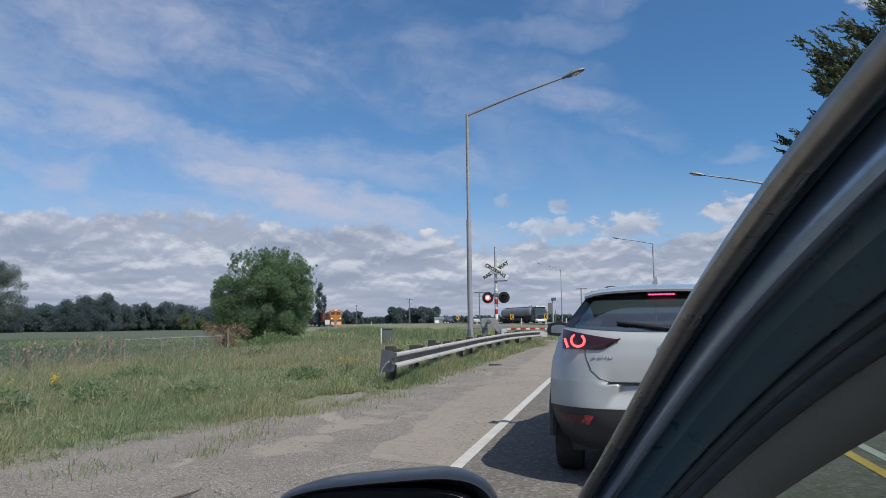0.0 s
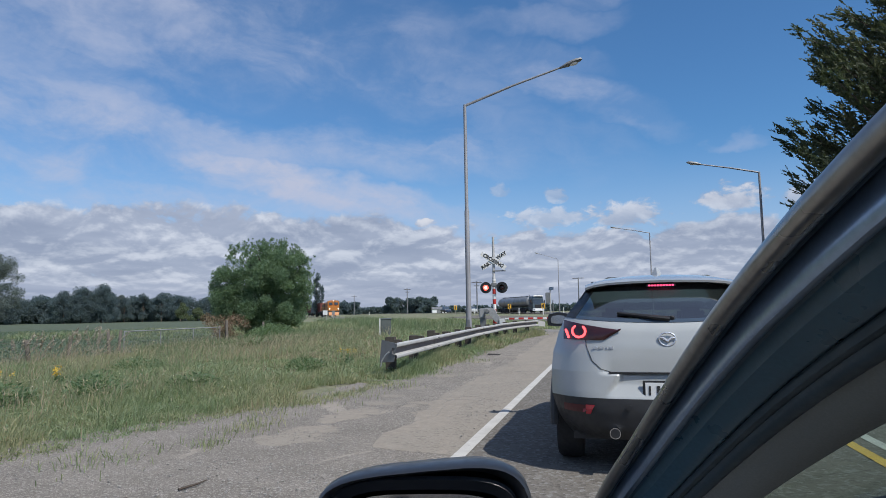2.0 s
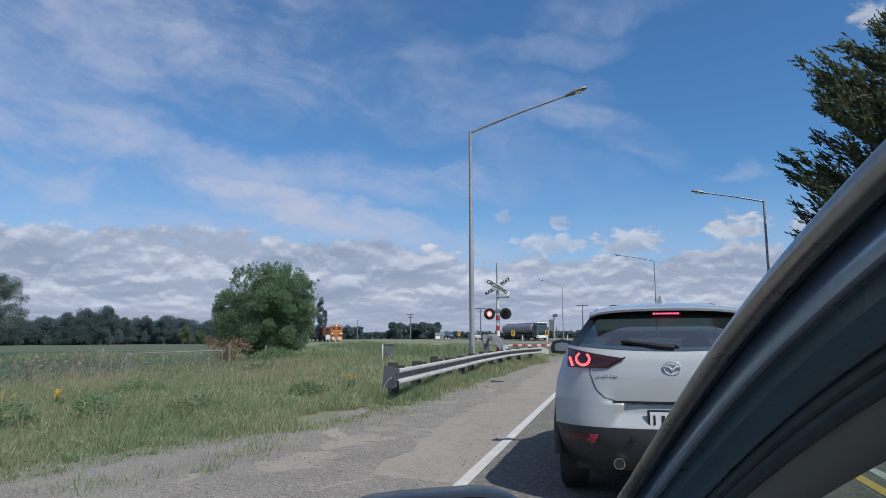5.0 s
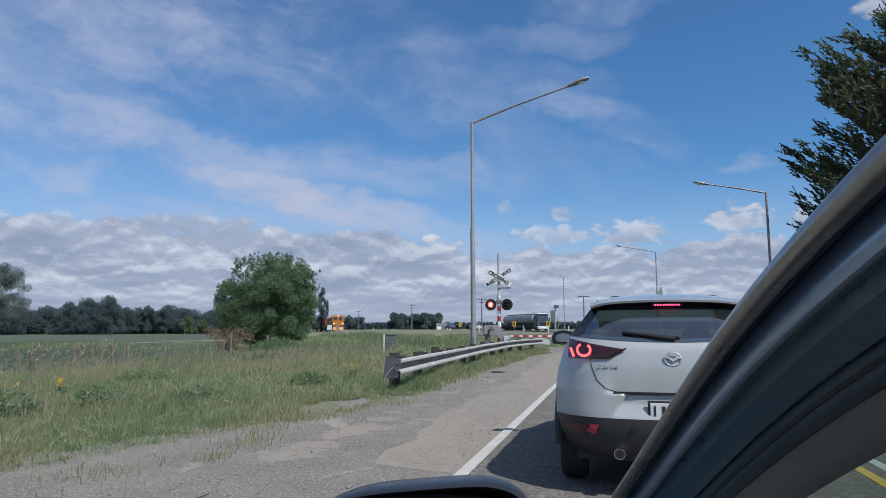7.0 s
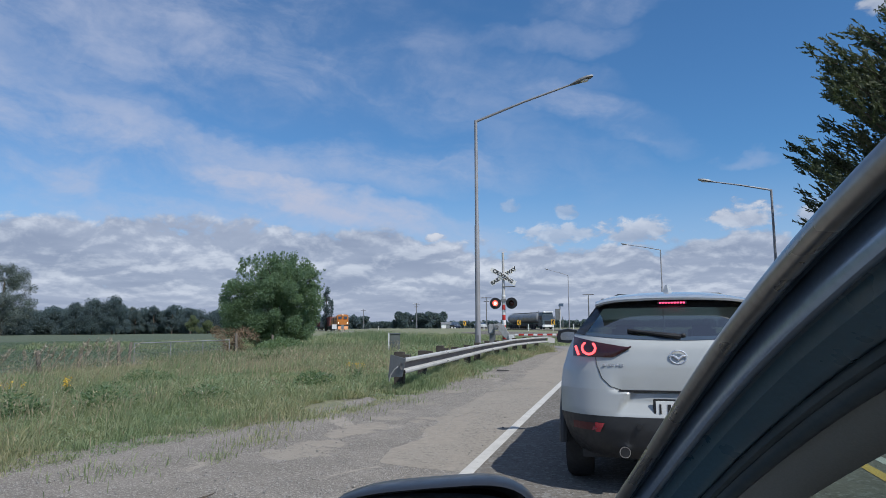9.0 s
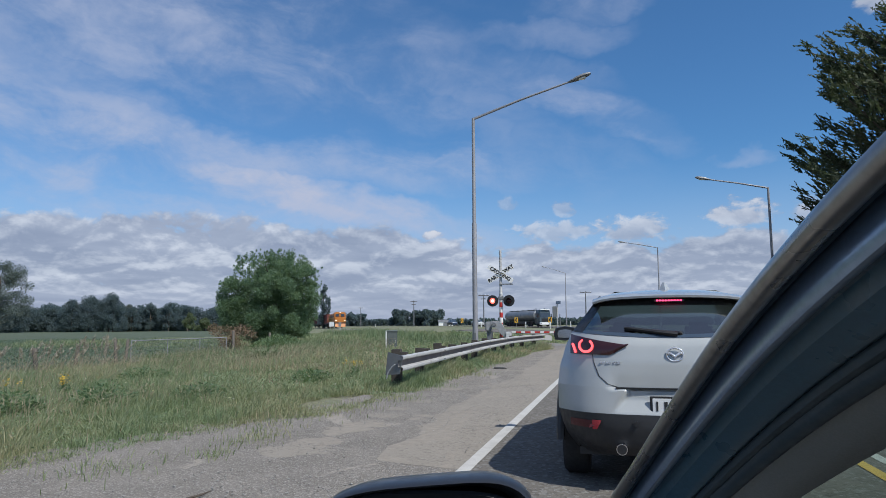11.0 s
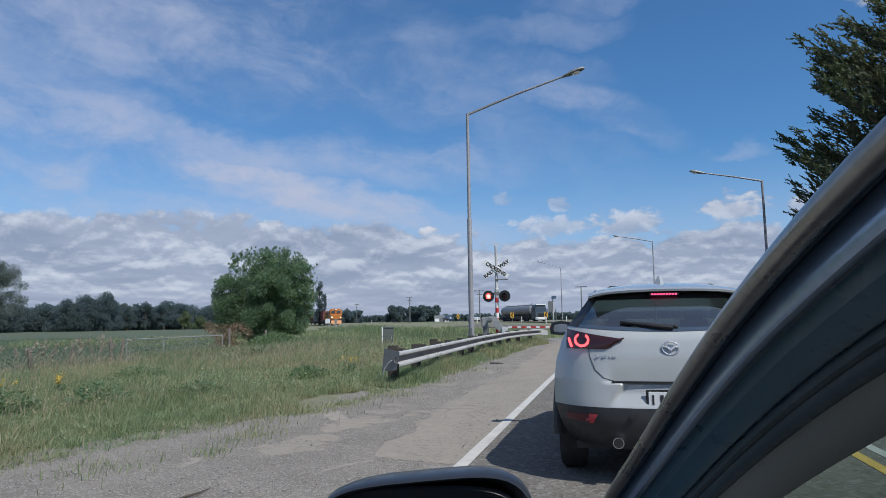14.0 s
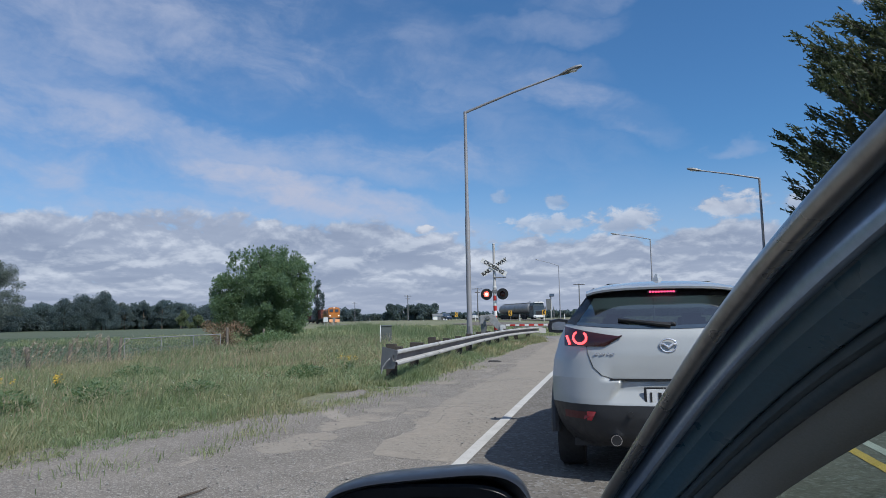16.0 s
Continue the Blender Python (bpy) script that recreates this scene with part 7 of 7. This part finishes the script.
for k, (x, y, r, h) in enumerate(((-8.1, 9.1, 0.52, 0.42), (-7.3, 10.5, 0.50, 0.30), (-6.85, 14.1, 0.50, 0.34), (-8.9, 8.1, 0.50, 0.40), (-12.5, 15.5, 0.7, 0.5), (-14.0, 24.5, 0.9, 0.6), (-17.5, 31.5, 1.3, 1.0), (-19.0, 35.0, 1.2, 1.1), (-11.5, 13.0, 0.45, 0.3))):
    weed(x, y, r, h, int(900 * r / 0.5), 100 + k, leaf=0.085 if y < 16 else 0.15)


def ragwort(x, y, h, seed, spread=0.22):
    g = np.random.default_rng(seed)
    t = thing("ragwort", "yellow-flowered ragwort plant among the grass", "wildflower", pose(x, y, gz(x, y)), group="ragwort plants in the verge")
    n = 7
    tipx, tipy, tipz = g.normal(0, spread, n), g.normal(0, spread, n), h * g.uniform(0.8, 1.1, n)
    bm = bmesh.new()
    for i in range(n):
        rod(bm, (tipx[i] * 0.3, tipy[i] * 0.3, 0), (tipx[i], tipy[i], tipz[i]), 0.006, 0.003, 5)
    part("stems", bm, L_dock, t)
    m = n * 14
    P = np.stack([np.repeat(tipx, 14), np.repeat(tipy, 14), np.repeat(tipz, 14)], 1) + g.normal(0, 0.035, (m, 3))
    ax = unit(np.stack([g.normal(0, 1, m), g.normal(0, 1, m), g.normal(0.2, 0.3, m)], 1))
    V, Fc = rhombi(P, ax, unit(np.cross(ax, g.normal(0, 0.3, (m, 3)) + np.array([0, 0, 1.0]))), np.full(m, 0.04), np.full(m, 0.028))
    raw("flowers", V, Fc, L_flower, t, "small bright yellow flower heads")
    k = 60
    ax = unit(np.stack([g.normal(0, 1, k), g.normal(0, 1, k), g.uniform(0, 1, k)], 1))
    V, Fc = rhombi(np.stack([g.normal(0, spread * 0.6, k), g.normal(0, spread * 0.6, k), g.uniform(0.05, h * 0.7, k)], 1), ax, unit(np.cross(ax, g.normal(size=(k, 3)))), np.full(k, 0.11), np.full(k, 0.03))
    raw("leaves", V, Fc, L_dock, t)


for k, (x, y, h, sp) in enumerate(((-10.9, 11.2, 0.42, 0.13), (-11.4, 10.3, 0.45, 0.22), (-6.25, 15.1, 0.42, 0.13))):
    ragwort(x, y, h, 300 + k, sp)


def plume_grass(x, y, h, seed):
    g = np.random.default_rng(seed)
    t = thing("plume_grass", "dead pale plume grass leaning on the fence", "grass clump", pose(x, y, gz(x, y)), group="dead plumes along the fence")
    n = 7
    lean = g.normal(0.6, 0.4, n)
    bx, by = g.normal(0, 0.12, n), g.normal(0, 0.12, n)
    hh = h * g.uniform(0.7, 1.05, n)
    tx, ty = bx + lean * hh * 0.9, by + g.normal(0, 0.2, n)
    bm = bmesh.new()
    for i in range(n):
        rod(bm, (bx[i], by[i], 0), (tx[i], ty[i], hh[i]), 0.010, 0.006, 5)
    part("stalks", bm, M_plume, t)
    m = n * 26
    s = np.tile(np.linspace(0.72, 1.08, 26), n)
    P = np.stack([np.repeat(bx, 26) + (np.repeat(tx, 26) - np.repeat(bx, 26)) * s, np.repeat(by, 26) + (np.repeat(ty, 26) - np.repeat(by, 26)) * s, np.repeat(hh, 26) * s], 1) + g.normal(0, 0.02, (m, 3))
    ax = unit(np.stack([g.normal(0.4, 0.4, m), g.normal(0, 0.5, m), g.normal(0.5, 0.4, m)], 1))
    V, Fc = rhombi(P, ax, unit(np.cross(ax, g.normal(size=(m, 3)))), np.full(m, 0.13), np.full(m, 0.03))
    raw("plumes", V, Fc, M_plume, t, "feathery bleached plumes")


for k, (x, y, h) in enumerate(((-20.9, 22.2, 1.3), (-20.6, 20.0, 1.05), (-21.6, 24.0, 1.05), (-20.8, 17.8, 1.0), (-20.7, 21.1, 1.15), (-21.0, 23.2, 1.2), (-20.4, 18.9, 1.1))):
    plume_grass(x, y, h, 400 + k)


def limbs(bm, rng2, base, top, r, n, reach, rise):
    """A tapered trunk with forking limbs."""
    base, top = Vector(base), Vector(top)
    mid = base.lerp(top, 0.5) + Vector((rng2.uniform(-0.2, 0.2), rng2.uniform(-0.2, 0.2), 0))
    tube(bm, [base, base.lerp(mid, 0.5), mid, mid.lerp(top, 0.6), top], [r * 1.2, r, r * 0.8, r * 0.5, r * 0.15], 9)
    for k in range(n):
        s = rng2.uniform(0.15, 0.85)
        p = base.lerp(top, s)
        a = rng2.uniform(0, 6.28319)
        q = p + Vector((math.cos(a) * reach * rng2.uniform(0.5, 1), math.sin(a) * reach * rng2.uniform(0.5, 1), rise * rng2.uniform(0.4, 1.2)))
        tube(bm, [p, p.lerp(q, 0.5) + Vector((0, 0, rise * 0.1)), q], [r * 0.42 * (1.1 - s * 0.6), r * 0.25, r * 0.06], 7)
    return bm


# the round bush beyond the gate
def big_bush():
    t = thing("willow_bush", "large round bushy green tree beyond the gate, leafy to the ground", "tree", pose(-23.5, 41.7, gz(-23.5, 41.7)))
    g = np.random.default_rng(51)
    r2 = random.Random(51)
    part("trunk", limbs(bmesh.new(), r2, (0, 0, -0.2), (0.2, 0, 5.6), 0.22, 16, 2.2, 1.6), M_bark, t, smooth=True)
    lumps = []
    for k in range(190):
        d = g.normal(size=3)
        d /= np.linalg.norm(d)
        d = np.sign(d) * np.abs(d) ** 0.70 * g.random() ** 0.28
        r = g.uniform(0.36, 0.72)
        up = 3.2 + d[2] * 2.75
        swell = 0.88 + 0.12 * min(1.0, up / 2.6)
        lumps.append((d[0] * 3.15 * swell + 0.10 * (up - 3.0), d[1] * 2.9 * swell, up, r, r, r * g.uniform(0.75, 1.05)))
    lumps += [(0, 0, 2.8, 2.7, 2.5, 2.7), (0.15, 0, 3.8, 2.8, 2.5, 2.25)]
    shoots = []
    for k in range(75):
        a, s = g.uniform(0, 6.28), 2.9 * g.random() ** 0.6
        x, y = math.cos(a) * s, math.sin(a) * s * 0.9
        top = 6.22 - 0.13 * s * s + g.uniform(-0.3, 0.45)
        for j in range(5):
            shoots.append((x + 0.06 * j * g.normal(), y + 0.06 * j * g.normal(), top + 0.13 * j, 0.17 - 0.024 * j, 0.17 - 0.024 * j, 0.16))
    for k in range(14):
        x0, z0 = g.uniform(2.5, 3.0), g.uniform(2.8, 5.0)
        for j in range(5):
            shoots.append((x0 + 0.19 * j, g.uniform(-0.6, 0.6), z0 + 0.13 * j, 0.22 - 0.03 * j, 0.2, 0.2 - 0.02 * j))
    V, Fc = stacked([leaf_cloud(g, 95000, lumps, 0.145, 0.46, 0.30, 0.2), leaf_cloud(g, 9000, shoots, 0.13, 0.45, 0.6, 0.6)])
    raw("crown", V, Fc, L_bush, t, "dense mid-green leaves")


big_bush()


def small_shrub(x, y, r, h, material, label, seed):
    t = thing("shrub", label, "shrub", pose(x, y, gz(x, y)))
    g = np.random.default_rng(seed)
    part("stem", limbs(bmesh.new(), random.Random(seed), (0, 0, -0.1), (0, 0, h * 0.8), 0.05, 9, r * 0.8, h * 0.3), M_bark, t)
    lumps = [(g.normal(0, r * 0.45), g.normal(0, r * 0.45), g.uniform(0.2, 0.85) * h, r * 0.35, r * 0.35, h * 0.2) for k in range(18)]
    V, Fc = leaf_cloud(g, 3600, lumps, 0.10, 0.4, 0.5, 0.5)
    raw("crown", V, Fc, material, t)


small_shrub(-20.7, 32.6, 1.15, 1.75, L_brown, "reddish-brown dry shrub beside the gate post", 61)


# the cypress beside the road
def cypress():
    t = thing("cypress_tree", "tall dark green spreading cypress tree beside the road", "tree", pose(15.1, 30.5, gz(15.1, 30.5)))
    g = np.random.default_rng(71)
    bm = bmesh.new()
    tube(bm, [(0, 0, -0.3), (0.1, 0.1, 3), (-0.1, 0.1, 8), (0.1, 0, 12), (0, 0, 16.8)], [0.62, 0.5, 0.38, 0.2, 0.04], 12)
    P, A, B, LN = [], [], [], []
    for k in range(330):
        h = 1.6 + 15.0 * g.random() ** 0.9
        a = g.uniform(0, 6.28319)
        lobe = 1.0 + 0.07 * math.sin(3 * a + h)
        Lb = float(np.interp(h, (1.6, 8.0, 10.2, 12.0, 13.3, 14.8, 16.6), (7.5, 7.7, 5.9, 6.1, 4.6, 2.8, 0.8))) * lobe * g.uniform(0.80, 1.04)
        if Lb < 0.8:
            Lb = 0.8
        d = np.array([math.cos(a), math.sin(a), 0.0])
        pts = []
        for j in range(9):
            s = j / 8
            pts.append(np.array([0, 0, h]) + d * Lb * s + np.array([0, 0, Lb * (0.10 * s - 0.28 * s * (1 - s) + 0.16 * s ** 3)]) + g.normal(0, 0.05, 3) * s)
        tube(bm, [tuple(p) for p in pts[::2]], [0.10, 0.07, 0.05, 0.03, 0.012], 5)
        across = np.cross(d, [0, 0, 1.0])
        m = int(78 * Lb / 6)
        for i in range(m):
            s = 0.22 + 0.78 * g.random() ** 0.7
            q = np.array([np.interp(min(s, 1.0), np.linspace(0, 1, 9), [p[c] for p in pts]) for c in range(3)])
            q = q + across * g.normal(0, 0.5 * (1.25 - s)) * 1.6 + np.array([0, 0, g.normal(0.05, 0.14)])
            way = d * g.uniform(0.5, 1.1) + across * g.normal(0, 0.55) + np.array([0, 0, g.uniform(0.2, 1.0)])
            way /= np.linalg.norm(way)
            ln = g.uniform(0.35, 0.75)
            for f in range(9):
                u = f / 8
                P.append(q + way * ln * u * 0.85)
                A.append(way * g.uniform(0.6, 1.1) + g.normal(0, 0.42, 3))
                LN.append(ln * (0.42 - 0.20 * u) * g.uniform(0.8, 1.3))
    part("trunk", bm, M_bark, t, "brown trunk with long limbs", smooth=True)
    P, A, LN = np.array(P), unit(np.array(A)), np.array(LN)
    S = unit(np.cross(A, g.normal(size=P.shape)))
    V, Fc = rhombi(P, A, S, LN * 1.2, LN * 0.40)
    raw("crown", V, Fc, L_mac, t, "dark scaly foliage in pointed sprays")


cypress()


def far_tree(name, x, y, h, r, lumps, leaf, n, material, label, seed, trunk=0.2, category="tree", group=""):
    t = thing(name, label, category, pose(x, y, gz(x, y)), group=group)
    g = np.random.default_rng(seed)
    part("trunk", limbs(bmesh.new(), random.Random(seed), (0, 0, -0.3), (0, 0, h * 0.85), trunk, 9, r * 0.7, h * 0.18), M_bark, t, smooth=True)
    V, Fc = leaf_cloud(g, n, lumps(g), leaf, 0.6, 0.4, 0.2)
    raw("crown", V, Fc, material, t)
    return t


def gum_lumps(g):
    out = []
    for k in range(84):
        e = g.uniform(0.22, 1.0)
        w = 12.5 * (1.12 - e) ** 0.50 * g.uniform(0.25, 1.0)
        a = g.uniform(0, 6.28)
        r = g.uniform(0.9, 2.0)
        out.append((math.cos(a) * w, math.sin(a) * w, 21.4 * e, r * 1.3, r * 1.3, r * 1.0))
    out += [(0, 0, 7, 4.5, 4.5, 5), (0, 0, 3, 6, 5, 3)]
    return out


def dome_lumps(h, r, tufts=36):
    def make(g):
        out = []
        for k in range(tufts):
            e = g.random()
            w = r * math.sqrt(max(0.02, 1 - (e * 1.05) ** 2 if e < 0.95 else 0.02)) * math.sqrt(g.random())
            a = g.uniform(0, 6.28)
            s = g.uniform(0.18, 0.34) * r
            out.append((math.cos(a) * w, math.sin(a) * w, h * (0.10 + 0.84 * e), s, s, s * 0.9))
        return out
    return make


far_tree("gum_tree", -185.0, 162.0, 21.4, 9, gum_lumps, 0.46, 19000, L_gum, "tall open-crowned grey-green gum tree across the paddock", 81, trunk=0.5)
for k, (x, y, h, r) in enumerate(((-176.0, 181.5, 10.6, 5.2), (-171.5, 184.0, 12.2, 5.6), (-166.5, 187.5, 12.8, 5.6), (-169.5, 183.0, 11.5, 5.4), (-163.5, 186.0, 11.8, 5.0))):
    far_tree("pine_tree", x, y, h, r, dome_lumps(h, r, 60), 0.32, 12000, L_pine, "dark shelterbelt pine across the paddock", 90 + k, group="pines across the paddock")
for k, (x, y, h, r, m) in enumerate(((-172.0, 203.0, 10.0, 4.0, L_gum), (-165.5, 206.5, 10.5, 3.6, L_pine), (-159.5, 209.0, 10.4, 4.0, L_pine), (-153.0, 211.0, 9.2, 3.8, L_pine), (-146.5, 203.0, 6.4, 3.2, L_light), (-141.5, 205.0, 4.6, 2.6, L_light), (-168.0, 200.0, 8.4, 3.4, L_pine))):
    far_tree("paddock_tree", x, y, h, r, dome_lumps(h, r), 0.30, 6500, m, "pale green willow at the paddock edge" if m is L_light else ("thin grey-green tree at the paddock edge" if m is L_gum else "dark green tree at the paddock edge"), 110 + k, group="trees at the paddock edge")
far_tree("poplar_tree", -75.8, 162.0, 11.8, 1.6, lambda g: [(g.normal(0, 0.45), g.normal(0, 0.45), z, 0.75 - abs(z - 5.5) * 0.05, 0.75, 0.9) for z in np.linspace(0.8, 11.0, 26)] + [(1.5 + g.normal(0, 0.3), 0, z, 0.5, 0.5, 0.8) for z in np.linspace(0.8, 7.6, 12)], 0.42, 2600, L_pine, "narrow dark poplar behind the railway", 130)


def woods(name, pts, height, depth_w, leaf, n, material, label, seed):
    """Far woods as one mass of clumps along a line."""
    g = np.random.default_rng(seed)
    lumps = []
    (x0, y0), (x1, y1) = pts
    length = math.hypot(x1 - x0, y1 - y0)
    m = int(length / (height * 0.14))
    for k in range(m):
        s = g.random()
        x, y = x0 + (x1 - x0) * s + g.normal(0, depth_w), y0 + (y1 - y0) * s + g.normal(0, depth_w)
        top = height * (0.78 + 0.26 * noise.noise((s * length / (height * 1.3), seed, 0.0)) + 0.12 * g.random())
        for e in (0.12, 0.38, 0.64, 0.86):
            r = height * g.uniform(0.18, 0.30)
            lumps.append((x + g.normal(0, r * 0.6), y + g.normal(0, r * 0.6), gz(x, y) + top * e, r, r, r * 0.85))
    V, Fc = leaf_cloud(g, n, lumps, leaf, 0.7, 0.45, 0.1)
    return tagged(raw(name, V, Fc, material), label, "woodland", kind="stuff")


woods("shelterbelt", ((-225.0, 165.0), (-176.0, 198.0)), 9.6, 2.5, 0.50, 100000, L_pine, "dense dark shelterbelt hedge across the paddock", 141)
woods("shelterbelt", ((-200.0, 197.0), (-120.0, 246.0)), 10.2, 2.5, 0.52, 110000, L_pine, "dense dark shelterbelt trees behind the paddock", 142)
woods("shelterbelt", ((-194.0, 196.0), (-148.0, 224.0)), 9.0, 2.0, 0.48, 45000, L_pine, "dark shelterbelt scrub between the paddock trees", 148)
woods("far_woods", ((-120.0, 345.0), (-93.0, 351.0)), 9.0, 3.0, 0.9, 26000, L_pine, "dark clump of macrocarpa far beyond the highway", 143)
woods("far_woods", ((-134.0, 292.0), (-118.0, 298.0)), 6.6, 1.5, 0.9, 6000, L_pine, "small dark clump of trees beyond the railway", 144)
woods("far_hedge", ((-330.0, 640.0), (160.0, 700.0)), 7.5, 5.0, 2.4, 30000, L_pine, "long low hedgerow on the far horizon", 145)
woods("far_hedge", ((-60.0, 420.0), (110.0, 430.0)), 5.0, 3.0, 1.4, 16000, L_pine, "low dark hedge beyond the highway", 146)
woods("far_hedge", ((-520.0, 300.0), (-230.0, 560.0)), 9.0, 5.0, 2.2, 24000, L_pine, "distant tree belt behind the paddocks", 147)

# ---------------- litter ----------------
tw = thing("fallen_twig", "dark dry fallen twig lying on the gravel", "twig", pose(-3.1, 4.5, gz(-3.1, 4.5)), group="fallen twigs")
part("stick", tube(bmesh.new(), [(-0.06, -0.12, 0.004), (0.0, 0.02, 0.012), (-0.01, 0.16, 0.006)], [0.010, 0.009, 0.004], 6), M_twig, tw)
tw = thing("fallen_twig", "thin curved dry twig lying on the gravel", "twig", pose(-3.5, 3.9, gz(-3.5, 3.9), 0, 0, 70), group="fallen twigs")
part("stick", tube(bmesh.new(), [(-0.25, 0.0, 0.006), (-0.1, 0.03, 0.01), (0.08, 0.02, 0.008), (0.24, -0.04, 0.006)], [0.009, 0.008, 0.006, 0.003], 6), M_twig, tw)
cl = thing("tyre_scrap", "flat dark scrap of tyre rubber on the road edge", "debris", pose(-3.45, 19.6, gz(-3.45, 19.6) - 0.008, 0, 0, 20))
bm = bmesh.new()
loft(bm, [[(-0.20, -0.10, 0), (-0.16, 0.10, 0), (0.18, 0.12, 0), (0.22, -0.06, 0)], [(-0.18, -0.08, 0.03), (-0.14, 0.08, 0.045), (0.16, 0.10, 0.03), (0.20, -0.05, 0.02)]])
part("scrap", bm, M_tyre, cl)
